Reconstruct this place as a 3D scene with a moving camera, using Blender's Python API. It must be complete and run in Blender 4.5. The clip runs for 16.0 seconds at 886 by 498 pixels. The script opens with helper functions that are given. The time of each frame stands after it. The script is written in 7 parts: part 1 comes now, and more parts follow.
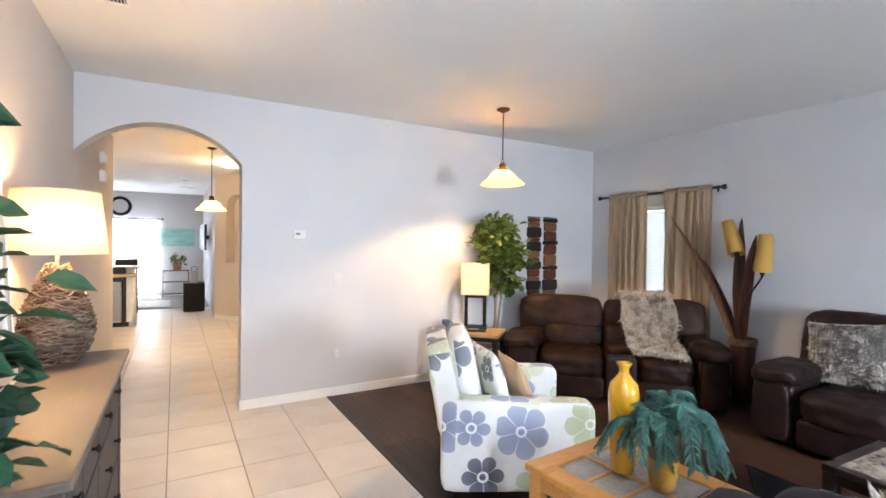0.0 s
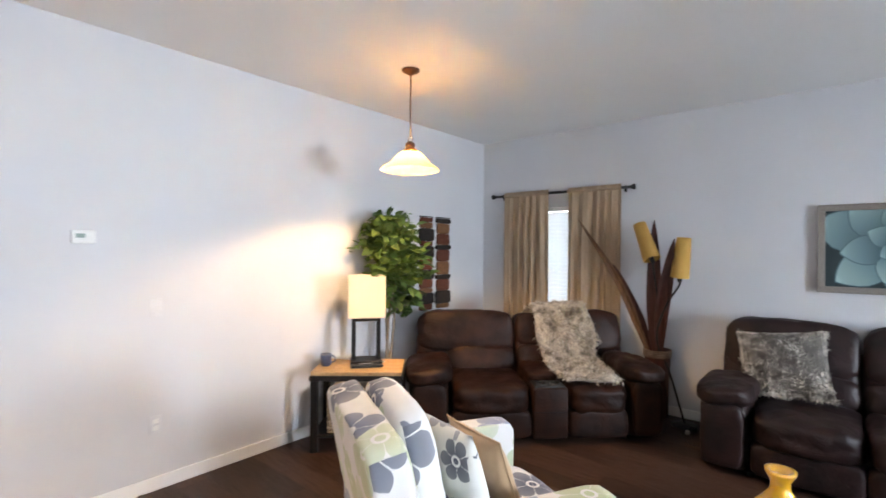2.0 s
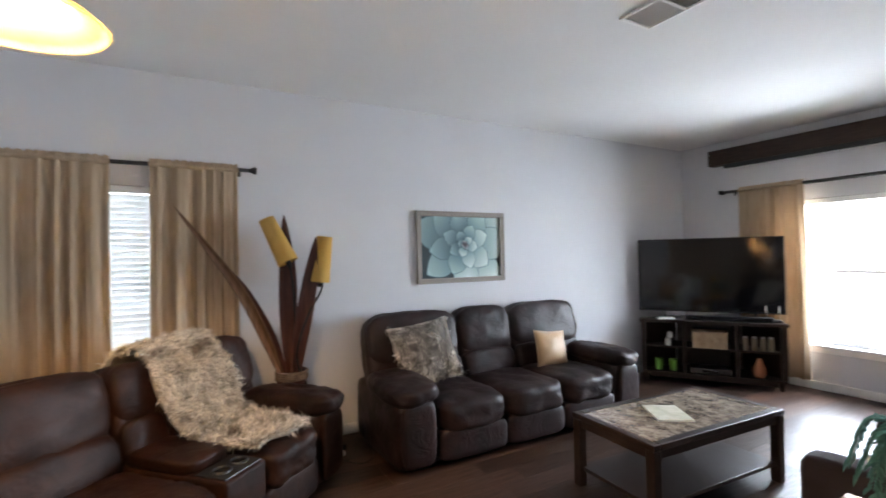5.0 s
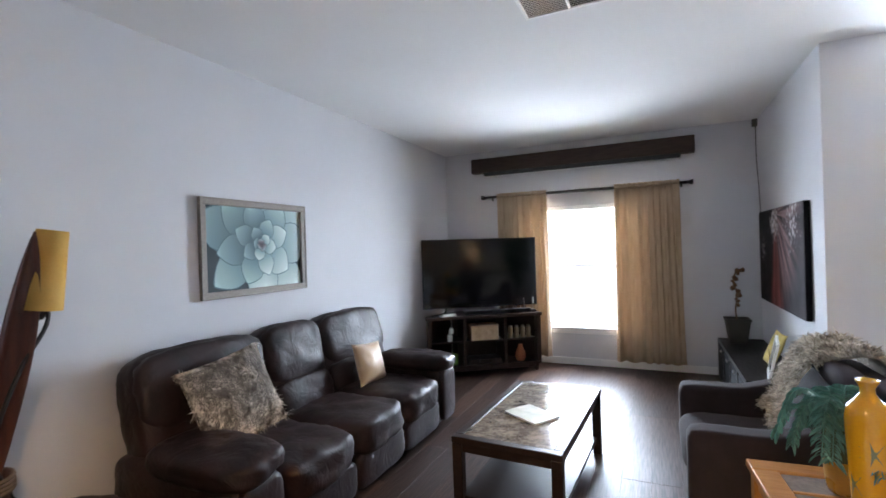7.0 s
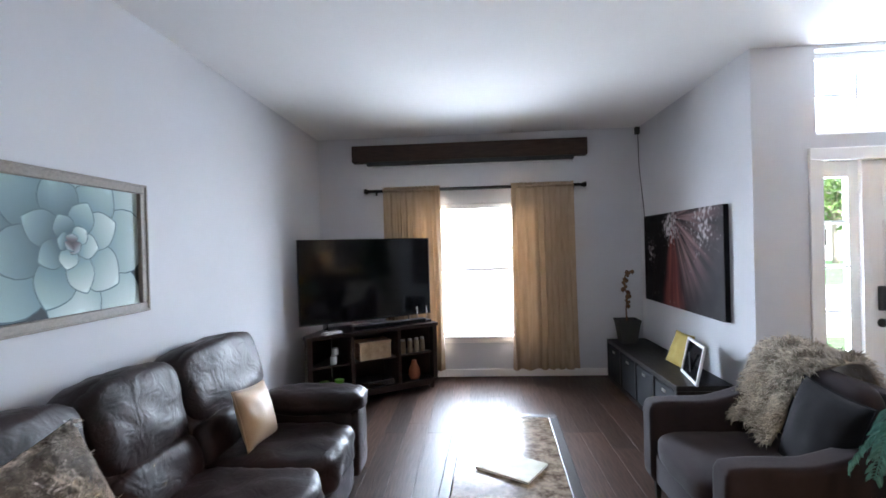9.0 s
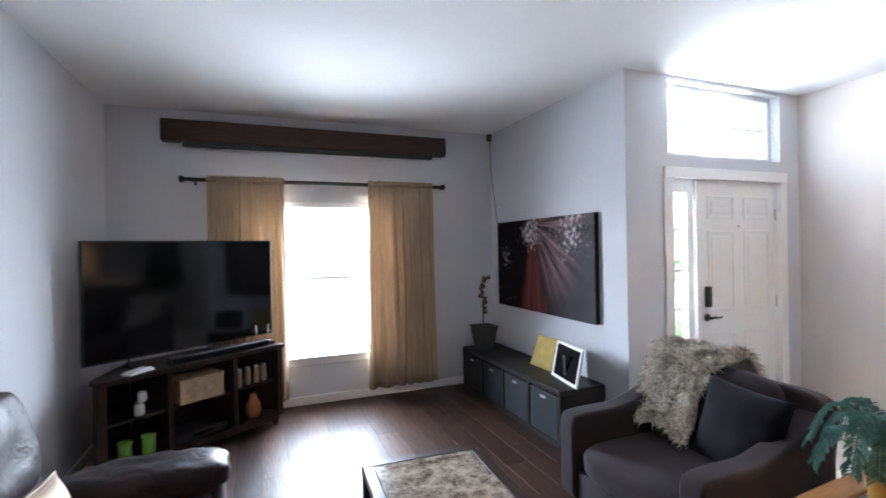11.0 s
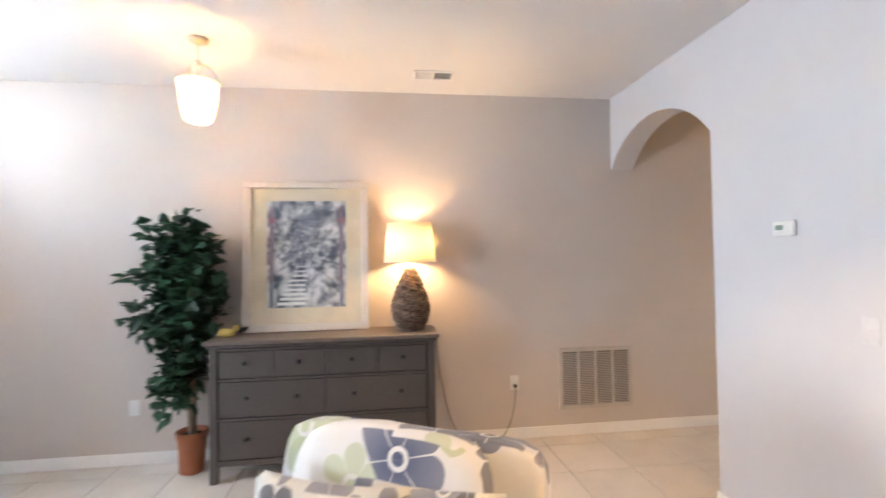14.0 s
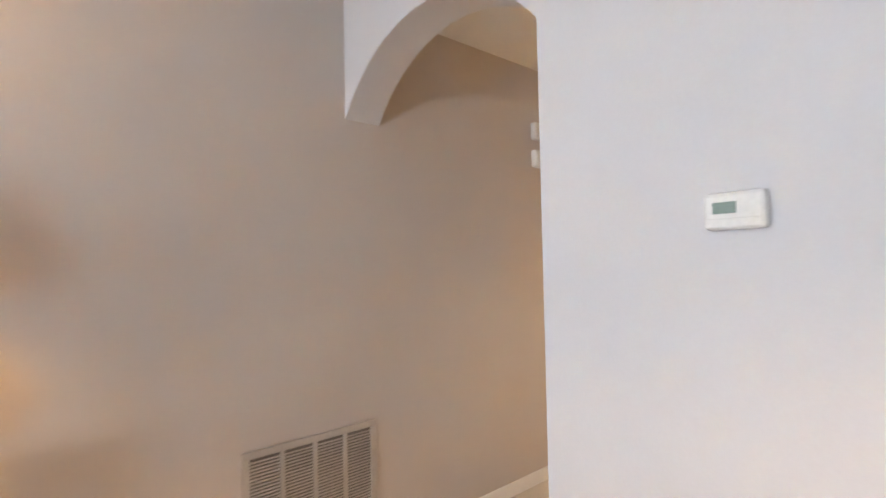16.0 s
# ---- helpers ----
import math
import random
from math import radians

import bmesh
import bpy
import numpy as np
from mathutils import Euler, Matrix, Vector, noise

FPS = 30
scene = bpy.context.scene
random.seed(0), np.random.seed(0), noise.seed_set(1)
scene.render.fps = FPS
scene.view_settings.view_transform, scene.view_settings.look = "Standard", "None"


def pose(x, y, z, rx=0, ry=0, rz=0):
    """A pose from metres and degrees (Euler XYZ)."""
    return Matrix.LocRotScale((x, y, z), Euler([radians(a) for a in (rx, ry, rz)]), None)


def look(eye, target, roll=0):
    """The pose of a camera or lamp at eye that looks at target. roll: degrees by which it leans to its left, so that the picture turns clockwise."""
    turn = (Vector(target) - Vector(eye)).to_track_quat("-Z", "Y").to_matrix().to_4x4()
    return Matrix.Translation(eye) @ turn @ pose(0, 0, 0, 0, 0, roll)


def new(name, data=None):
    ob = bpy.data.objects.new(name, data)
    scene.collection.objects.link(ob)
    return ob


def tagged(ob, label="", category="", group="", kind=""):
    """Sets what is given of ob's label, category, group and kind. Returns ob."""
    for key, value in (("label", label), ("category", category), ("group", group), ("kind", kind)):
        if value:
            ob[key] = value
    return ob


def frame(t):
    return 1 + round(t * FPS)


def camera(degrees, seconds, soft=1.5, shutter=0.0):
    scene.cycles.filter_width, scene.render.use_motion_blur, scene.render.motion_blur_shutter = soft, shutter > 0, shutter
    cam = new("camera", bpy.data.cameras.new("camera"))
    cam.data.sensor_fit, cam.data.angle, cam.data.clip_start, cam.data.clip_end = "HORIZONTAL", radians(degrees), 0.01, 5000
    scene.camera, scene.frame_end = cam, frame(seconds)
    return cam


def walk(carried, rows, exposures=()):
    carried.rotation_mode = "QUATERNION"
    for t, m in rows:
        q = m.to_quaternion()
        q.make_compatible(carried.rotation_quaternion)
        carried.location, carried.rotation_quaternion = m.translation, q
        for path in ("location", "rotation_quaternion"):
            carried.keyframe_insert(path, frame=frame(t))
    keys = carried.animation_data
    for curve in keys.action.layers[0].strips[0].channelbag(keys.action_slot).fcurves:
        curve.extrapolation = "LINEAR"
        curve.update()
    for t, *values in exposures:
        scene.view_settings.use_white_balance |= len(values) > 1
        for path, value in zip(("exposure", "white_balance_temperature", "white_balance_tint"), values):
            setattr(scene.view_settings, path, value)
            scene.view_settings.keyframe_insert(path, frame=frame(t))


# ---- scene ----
cam = camera(87.5, 16.0, soft=1.6, shutter=0.4)
PATH = [
    (0, (0.082, -0.194, 1.541), (1.086, 1.536, 1.518), 0.7),
    (0.5, (0.133, 0.065, 1.538), (1.152, 1.785, 1.519), 0.8),
    (1, (0.237, 0.383, 1.547), (1.354, 2.043, 1.526), 0.9),
    (1.5, (0.336, 0.708, 1.556), (1.63, 2.233, 1.54), 0.7),
    (2, (0.405, 1.063, 1.561), (1.94, 2.345, 1.557), 0.4),
    (2.5, (0.49, 1.428, 1.568), (2.231, 2.413, 1.564), 0.2),
    (3, (0.558, 1.815, 1.56), (2.452, 2.457, 1.56), 0.0),
    (3.5, (0.636, 2.185, 1.542), (2.621, 2.43, 1.554), 0.0),
    (4, (0.804, 2.498, 1.528), (2.797, 2.332, 1.546), -0.5),
    (4.5, (1.023, 2.778, 1.513), (2.944, 2.224, 1.54), -0.7),
    (5, (1.274, 3.007, 1.501), (3.02, 2.032, 1.528), -1.1),
    (7.5, (2.707, 3.206, 1.534), (3.339, 1.309, 1.526), -1.7),
    (8, (2.949, 3.033, 1.535), (3.391, 1.083, 1.523), -1.6),
    (10.5, (3.788, 2.066, 1.559), (3.324, 0.12, 1.545), -1.3),
    (11, (3.92, 1.94, 1.555), (3.179, 0.082, 1.544), -1.1),
    (11.5, (3.959, 1.916, 1.553), (2.944, 0.193, 1.546), -1.0),
    (12, (3.916, 1.967, 1.539), (2.559, 0.498, 1.545), -0.3),
    (12.5, (3.848, 2.074, 1.529), (2.191, 0.955, 1.537), -0.5),
    (13, (3.696, 2.14, 1.524), (1.796, 1.515, 1.541), -0.5),
    (13.5, (3.464, 2.22, 1.496), (1.472, 2.046, 1.535), -0.7),
    (14, (3.142, 2.394, 1.49), (1.16, 2.658, 1.533), -0.9),
    (14.5, (2.792, 2.597, 1.507), (0.879, 3.176, 1.554), -0.9),
    (15, (2.351, 2.843, 1.519), (0.534, 3.677, 1.574), -0.9),
    (15.5, (1.94, 3.073, 1.514), (0.213, 4.079, 1.575), -0.7),
    (16, (1.475, 3.285, 1.522), (-0.075, 4.548, 1.571), -1.2),
]
EXPOSURES = [
    (0.0, 3.5, 6500, 10), (2.5, 3.5, 6550, 10), (3.5, 3.52, 6900, 11), (5.0, 3.54, 6650, 10), (8.0, 3.48, 6280, 11), (11.0, 3.48, 6250, 11),
    (12.5, 3.44, 6350, 11), (13.5, 3.44, 6600, 12), (14.5, 3.40, 6850, 13), (16.0, 3.32, 7050, 13),
]
walk(cam, [(t, look(eye, target, roll)) for t, eye, target, roll in PATH], EXPOSURES)

# ---- room plan, in metres ----
CEIL = 2.845
WALL_A, WALL_B, WALL_W, WALL_D = 4.365, 5.14, -2.86, -0.60  # arch wall, sofa wall, window wall, dresser wall
DOOR_Y, SIDE_X, SEAM_X = -0.735, 1.39, 1.413
HALL_END = 14.8

# ---- sky, sun, window light ----
world = bpy.data.worlds.new("sky")
scene.world = world
world.use_nodes = True
wn = world.node_tree.nodes
sky = wn.new("ShaderNodeTexSky")
sky.sky_type, sky.sun_disc = "NISHITA", False
sky.sun_elevation, sky.sun_rotation = radians(52), radians(-20)
world.node_tree.links.new(sky.outputs[0], wn["Background"].inputs[0])
wn["Background"].inputs[1].default_value = 0.15


def lamp(name, kind, m, power, colour, size=0.0, size_y=0.0, soft=0.04, spread=0.01):
    data = bpy.data.lights.new(name, kind)
    data.energy, data.color = power, colour
    if kind == "AREA":
        data.shape, data.size, data.size_y = "RECTANGLE", size, size_y
    elif kind == "SUN":
        data.angle = spread
    else:
        data.shadow_soft_size = soft
    ob = new(name, data)
    ob.matrix_world = m
    return ob


lamp("sun", "SUN", look((0, 0, 20), (3.5, -11.0, 2.0)), 2.4, (1, 0.95, 0.88), spread=radians(0.6))
DAY = (0.77, 0.865, 1.0)
front_light = lamp("window_daylight", "AREA", look((3.3, WALL_W - 0.60, 1.6), (3.3, 0.6, 0.75)), 52, DAY, size=1.9, size_y=1.7)
front_light.data.spread = radians(150)
top_light = lamp("transom_daylight", "AREA", look((0.50, DOOR_Y - 0.16, 2.52), (0.45, 1.0, 2.40)), 4.6, DAY, size=0.85, size_y=0.54)
top_light.data.spread = radians(165)
lamp("sidelight_daylight", "AREA", look((0.815, DOOR_Y - 0.16, 1.17), (0.815, 0, 1.17)), 6, DAY, size=0.16, size_y=1.5)
lamp("side_window_daylight", "AREA", look((WALL_B + 0.13, 3.33, 1.4), (0, 3.33, 1.4)), 4.5, DAY, size=1.1, size_y=1.25)
lamp("far_window_daylight", "AREA", look((-1.5, HALL_END - 0.05, 1.1), (-1.5, 0, 1.1)), 60, DAY, size=2.4, size_y=2.0)
WARM = (1.0, 0.69, 0.39)
PENDANT, ENTRY, HALL_PENDANT = (2.815, 3.39), (0.2, 1.31), (0.53, 7.05)
lamp("pendant_bulb", "POINT", pose(*PENDANT, 2.222), 9.8, (1.0, 0.64, 0.32), soft=0.025)
lamp("entry_bulb", "POINT", pose(*ENTRY, 2.42), 7.5, WARM, soft=0.04)
lamp("hall_pendant_bulb", "POINT", pose(*HALL_PENDANT, 2.04), 5, WARM, soft=0.04)
lamp("hall_downlight", "POINT", pose(0.9, 8.3, 2.6), 3, WARM, soft=0.06)
lamp("kitchen_downlight", "POINT", pose(-1.9, 8.2, 2.6), 7, WARM, soft=0.06)
lamp("table_lamp_bulb", "POINT", pose(2.928, 3.99, 1.13), 0.42, WARM, soft=0.08)
lamp("dresser_lamp_bulb", "POINT", pose(-0.395, 2.61, 1.59), 2.9, (1.0, 0.64, 0.32), soft=0.05)


# ---- materials ----
def mat(name, base, rough=0.6, metal=0.0, base2=None, scale=6.0, bump=0.15, fine=90.0, translucent=0.0, coat=0.0, glow=0.0, stretch=None, island=0.0, sheen=0.0, rough2=None, span=(0.5, 1.0), spec=0.5):
    """A painted, woven, wooden or other plain surface: two colours mixed by broad and fine noise, with fine relief."""
    m = bpy.data.materials.new(name)
    m.use_nodes = True
    nt = m.node_tree
    n, l = nt.nodes, nt.links
    p = n["Principled BSDF"]
    base2 = base2 or tuple(0.82 * c for c in base)
    tc = n.new("ShaderNodeTexCoord")
    mp = n.new("ShaderNodeMapping")
    l.new(tc.outputs["Object"], mp.inputs[0])
    if stretch:
        mp.inputs["Scale"].default_value = stretch
    broad, small = n.new("ShaderNodeTexNoise"), n.new("ShaderNodeTexNoise")
    broad.inputs["Scale"].default_value, broad.inputs["Detail"].default_value = scale, 6
    small.inputs["Scale"].default_value, small.inputs["Detail"].default_value = fine, 3
    l.new(mp.outputs[0], broad.inputs[0])
    l.new(mp.outputs[0], small.inputs[0])
    add = n.new("ShaderNodeMath")
    add.operation = "MULTIPLY_ADD"
    l.new(small.outputs[0], add.inputs[0])
    add.inputs[1].default_value = 0.5
    l.new(broad.outputs[0], add.inputs[2])
    ramp = n.new("ShaderNodeValToRGB")
    ramp.color_ramp.elements[0].position, ramp.color_ramp.elements[1].position = span
    ramp.color_ramp.elements[0].color, ramp.color_ramp.elements[1].color = (*base, 1), (*base2, 1)
    l.new(add.outputs[0], ramp.inputs[0])
    colour = ramp.outputs[0]
    if island:
        geo, hsv, vary = n.new("ShaderNodeNewGeometry"), n.new("ShaderNodeHueSaturation"), n.new("ShaderNodeMapRange")
        l.new(geo.outputs["Random Per Island"], vary.inputs[0])
        vary.inputs[3].default_value, vary.inputs[4].default_value = 1 - island, 1 + island
        l.new(vary.outputs[0], hsv.inputs["Value"])
        l.new(colour, hsv.inputs["Color"])
        colour = hsv.outputs[0]
    l.new(colour, p.inputs["Base Color"])
    p.inputs["Metallic"].default_value = metal
    rr = n.new("ShaderNodeMapRange")
    l.new(broad.outputs[0], rr.inputs[0])
    rr.inputs[1].default_value, rr.inputs[2].default_value = 0.3, 0.7
    rr.inputs[3].default_value, rr.inputs[4].default_value = rough, rough2 or min(1, rough * 1.25)
    l.new(rr.outputs[0], p.inputs["Roughness"])
    p.inputs["Coat Weight"].default_value = coat
    p.inputs["Specular IOR Level"].default_value = spec
    p.inputs["Sheen Weight"].default_value = sheen
    if bump:
        b = n.new("ShaderNodeBump")
        b.inputs["Strength"].default_value, b.inputs["Distance"].default_value = bump, 0.004
        l.new(add.outputs[0], b.inputs["Height"])
        l.new(b.outputs[0], p.inputs["Normal"])
    if glow:
        l.new(colour, p.inputs["Emission Color"])
        p.inputs["Emission Strength"].default_value = glow
    if translucent:
        t, mix = n.new("ShaderNodeBsdfTranslucent"), n.new("ShaderNodeMixShader")
        l.new(colour, t.inputs[0])
        mix.inputs[0].default_value = translucent
        l.new(p.outputs[0], mix.inputs[1])
        l.new(t.outputs[0], mix.inputs[2])
        l.new(mix.outputs[0], n["Material Output"].inputs[0])
    return m


def piece_mat(name, base, spread, rough, grain=None, bump=0.1, coat=0.0, rough2=None):
    """For tiles and planks: each piece has its own shade."""
    m = mat(name, base, rough, scale=3 if not grain else 5, base2=tuple(c * (0.86 if not grain else 0.42) for c in base), fine=40, span=(0.5, 1.0) if not grain else (0.6, 0.92), bump=bump, stretch=grain, coat=coat, rough2=rough2)
    n, l = m.node_tree.nodes, m.node_tree.links
    p = n["Principled BSDF"]
    source = p.inputs["Base Color"].links[0].from_socket
    info, span, hsv = n.new("ShaderNodeObjectInfo"), n.new("ShaderNodeMapRange"), n.new("ShaderNodeHueSaturation")
    l.new(info.outputs["Random"], span.inputs[0])
    span.inputs[3].default_value, span.inputs[4].default_value = 1 - spread, 1 + spread
    l.new(span.outputs[0], hsv.inputs["Value"])
    l.new(source, hsv.inputs["Color"])
    l.new(hsv.outputs[0], p.inputs["Base Color"])
    return m


def leather_mat(name, base, base2, rough, rough2, spec, crease=0.5):
    """Worn leather: rubbed patches, fine grain and a net of soft creases."""
    m = mat(name, base, rough, base2=base2, scale=5, fine=150, bump=0.3, rough2=rough2, span=(0.6, 0.92), spec=spec)
    n, l = m.node_tree.nodes, m.node_tree.links
    p = n["Principled BSDF"]
    tc, net = n.new("ShaderNodeTexCoord"), n.new("ShaderNodeTexNoise")
    net.inputs["Scale"].default_value, net.inputs["Detail"].default_value, net.inputs["Distortion"].default_value = 6.5, 4, 1.1
    l.new(tc.outputs["Object"], net.inputs[0])
    off, line = n.new("ShaderNodeMath"), n.new("ShaderNodeMath")
    off.operation, line.operation = "SUBTRACT", "ABSOLUTE"
    off.inputs[1].default_value = 0.5
    l.new(net.outputs[0], off.inputs[0])
    l.new(off.outputs[0], line.inputs[0])
    fold = n.new("ShaderNodeMapRange")
    fold.interpolation_type = "SMOOTHSTEP"
    fold.inputs[1].default_value, fold.inputs[2].default_value = 0.0, 0.11
    l.new(line.outputs[0], fold.inputs[0])
    b = n.new("ShaderNodeBump")
    b.inputs["Strength"].default_value, b.inputs["Distance"].default_value = crease, 0.012
    l.new(fold.outputs[0], b.inputs["Height"])
    l.new(p.inputs["Normal"].links[0].from_socket, b.inputs["Normal"])
    l.new(b.outputs[0], p.inputs["Normal"])
    return m


def glass_mat(name):
    m = bpy.data.materials.new(name)
    m.use_nodes = True
    n, l = m.node_tree.nodes, m.node_tree.links
    t, g, mix, f = n.new("ShaderNodeBsdfTransparent"), n.new("ShaderNodeBsdfGlossy"), n.new("ShaderNodeMixShader"), n.new("ShaderNodeLayerWeight")
    g.inputs["Roughness"].default_value = 0.02
    power = n.new("ShaderNodeMath")
    power.operation = "POWER"
    power.inputs[1].default_value = 5.0
    floor_gloss = n.new("ShaderNodeMath")
    floor_gloss.operation = "MULTIPLY_ADD"
    floor_gloss.inputs[1].default_value, floor_gloss.inputs[2].default_value = 0.8, 0.03
    l.new(f.outputs["Facing"], power.inputs[0])
    l.new(power.outputs[0], floor_gloss.inputs[0])
    l.new(floor_gloss.outputs[0], mix.inputs[0])
    l.new(t.outputs[0], mix.inputs[1])
    l.new(g.outputs[0], mix.inputs[2])
    l.new(mix.outputs[0], n["Material Output"].inputs[0])
    return m


def floral_mat(name, size, ground, palette):
    """Printed cotton: large six-petalled blossoms scattered on a pale ground."""
    m = mat(name, ground, 0.85, base2=tuple(c * 0.93 for c in ground), scale=20, fine=300, bump=0.2, sheen=0.2)
    n, l = m.node_tree.nodes, m.node_tree.links
    p = n["Principled BSDF"]
    cloth = p.inputs["Base Color"].links[0].from_socket

    def maths(op, a, b=None, c=None):
        k = n.new("ShaderNodeMath")
        k.operation = op
        for i, v in enumerate((a, b, c)):
            if isinstance(v, (int, float)):
                k.inputs[i].default_value = v
            elif v is not None:
                l.new(v, k.inputs[i])
        return k.outputs[0]

    uv = n.new("ShaderNodeUVMap")
    vor = n.new("ShaderNodeTexVoronoi")
    vor.voronoi_dimensions, vor.feature = "2D", "F1"
    vor.inputs["Scale"].default_value, vor.inputs["Randomness"].default_value = 1 / size, 0.75
    l.new(uv.outputs[0], vor.inputs["Vector"])
    sub = n.new("ShaderNodeVectorMath")
    sub.operation = "SUBTRACT"
    l.new(uv.outputs[0], sub.inputs[0])
    l.new(vor.outputs["Position"], sub.inputs[1])
    xyz, rnd = n.new("ShaderNodeSeparateXYZ"), n.new("ShaderNodeSeparateColor")
    l.new(sub.outputs[0], xyz.inputs[0])
    l.new(vor.outputs["Color"], rnd.inputs[0])
    angle = maths("ARCTAN2", xyz.outputs[1], xyz.outputs[0])
    r = maths("DIVIDE", maths("SQRT", maths("ADD", maths("MULTIPLY", xyz.outputs[0], xyz.outputs[0]), maths("MULTIPLY", xyz.outputs[1], xyz.outputs[1]))), size)
    turn = maths("MULTIPLY_ADD", rnd.outputs[1], 6.28, maths("MULTIPLY", angle, 3.0))
    lobe = maths("ABSOLUTE", maths("COSINE", turn))
    edge = maths("MULTIPLY_ADD", maths("POWER", lobe, 0.4), 0.22, maths("MULTIPLY_ADD", rnd.outputs[2], 0.26, 0.10))
    petal = maths("MULTIPLY", maths("LESS_THAN", r, edge), maths("GREATER_THAN", lobe, 0.07))
    heart = maths("LESS_THAN", r, 0.11)
    ring = maths("MULTIPLY", heart, maths("GREATER_THAN", r, 0.065))
    cover = maths("MULTIPLY", petal, maths("SUBTRACT", 1.0, ring))
    pick = n.new("ShaderNodeValToRGB")
    pick.color_ramp.interpolation = "CONSTANT"
    while len(pick.color_ramp.elements) < len(palette):
        pick.color_ramp.elements.new(0.5)
    for i, colour in enumerate(palette):
        pick.color_ramp.elements[i].position, pick.color_ramp.elements[i].color = i / len(palette), (*colour, 1)
    l.new(rnd.outputs[0], pick.inputs[0])
    shade = n.new("ShaderNodeMix")
    shade.data_type = "RGBA"
    l.new(maths("MULTIPLY", r, 0.5), shade.inputs[0])
    l.new(pick.outputs[0], shade.inputs[6])
    shade.inputs[7].default_value = (*ground, 1)
    mix = n.new("ShaderNodeMix")
    mix.data_type = "RGBA"
    l.new(cover, mix.inputs[0])
    l.new(cloth, mix.inputs[6])
    l.new(shade.outputs[2], mix.inputs[7])
    l.new(mix.outputs[2], p.inputs["Base Color"])
    return m


PAINT = mat("wall_paint", (0.60, 0.60, 0.622), 0.75, base2=(0.565, 0.565, 0.587), scale=1.5, fine=160, bump=0.12)
ACCENT = mat("accent_paint", (0.575, 0.52, 0.48), 0.75, base2=(0.545, 0.49, 0.45), scale=1.5, fine=160, bump=0.12)
CEILING = mat("ceiling_paint", (0.78, 0.77, 0.76), 0.85, base2=(0.74, 0.73, 0.72), scale=1.2, fine=120, bump=0.25)
TRIM = mat("trim_white", (0.84, 0.83, 0.815), 0.4, base2=(0.80, 0.79, 0.775), scale=3, fine=120, bump=0.05)
VINYL = mat("vinyl_white", (0.82, 0.82, 0.82), 0.35, bump=0.03)
PLASTIC = mat("switch_plastic", (0.80, 0.80, 0.78), 0.4, bump=0.0)
PLATE = mat("painted_plate", (0.67, 0.67, 0.69), 0.55, bump=0.03)
BLACK = mat("black_metal", (0.018, 0.016, 0.015), 0.42, metal=0.4, bump=0.05)
BLACKWOOD = mat("black_wood", (0.011, 0.009, 0.008), 0.38, base2=(0.02, 0.016, 0.014), stretch=(2, 14, 2), bump=0.12, spec=0.2)
ESPRESSO = mat("espresso_wood", (0.015, 0.0085, 0.0065), 0.35, base2=(0.028, 0.0155, 0.011), stretch=(2, 14, 14), bump=0.12, spec=0.35)
LEATHER = leather_mat("brown_leather", (0.028, 0.0098, 0.0052), (0.0085, 0.0036, 0.0025), 0.40, 0.62, 0.17, 0.13)
LEATHER2 = leather_mat("dark_brown_leather", (0.025, 0.0118, 0.0110), (0.0085, 0.0045, 0.0047), 0.40, 0.58, 0.26, 0.15)
GREYCLOTH = mat("charcoal_cloth", (0.025, 0.0185, 0.0205), 0.9, base2=(0.038, 0.0285, 0.031), scale=9, fine=320, bump=0.35, sheen=0.06, spec=0.15)
BLACKCLOTH = mat("black_cushion_cloth", (0.007, 0.0065, 0.009), 0.85, scale=8, fine=260, bump=0.3, sheen=0.04, spec=0.2)
CURTAIN = mat("tan_curtain_cloth", (0.41, 0.30, 0.195), 0.9, base2=(0.49, 0.375, 0.26), scale=5, fine=420, bump=0.25, translucent=0.22, stretch=(6, 6, 1))
SHEER = mat("white_sheer", (0.8, 0.8, 0.8), 0.9, bump=0.05, translucent=0.6)
FUR = mat("grey_fur", (0.66, 0.60, 0.51), 0.9, base2=(0.20, 0.165, 0.13), scale=11, fine=40, bump=0.0, island=0.3, span=(0.68, 0.95))
FUR2 = mat("dark_grey_fur", (0.74, 0.70, 0.64), 0.9, base2=(0.10, 0.085, 0.075), scale=13, fine=40, bump=0.0, island=0.3, span=(0.68, 0.92))
FURSKIN = mat("fur_backing", (0.36, 0.32, 0.27), 0.95, base2=(0.2, 0.17, 0.14), scale=14, bump=0.4)
FURSKIN2 = mat("dark_fur_backing", (0.14, 0.13, 0.12), 0.95, base2=(0.06, 0.055, 0.05), scale=14, bump=0.4)
SATIN = mat("tan_satin", (0.41, 0.265, 0.14), 0.48, base2=(0.48, 0.33, 0.195), scale=7, fine=200, bump=0.15, sheen=0.2)
GRILLE = mat("grille_enamel", (0.52, 0.475, 0.43), 0.5, bump=0.05)
GOLDCLOTH = mat("mustard_cloth", (0.52, 0.40, 0.12), 0.8, base2=(0.42, 0.31, 0.09), scale=9, fine=240, bump=0.25)
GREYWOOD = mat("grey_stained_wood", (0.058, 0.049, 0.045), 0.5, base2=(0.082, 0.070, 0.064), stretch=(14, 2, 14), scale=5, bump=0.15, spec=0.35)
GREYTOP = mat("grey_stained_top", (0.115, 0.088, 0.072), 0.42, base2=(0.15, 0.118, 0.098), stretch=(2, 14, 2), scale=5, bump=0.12)
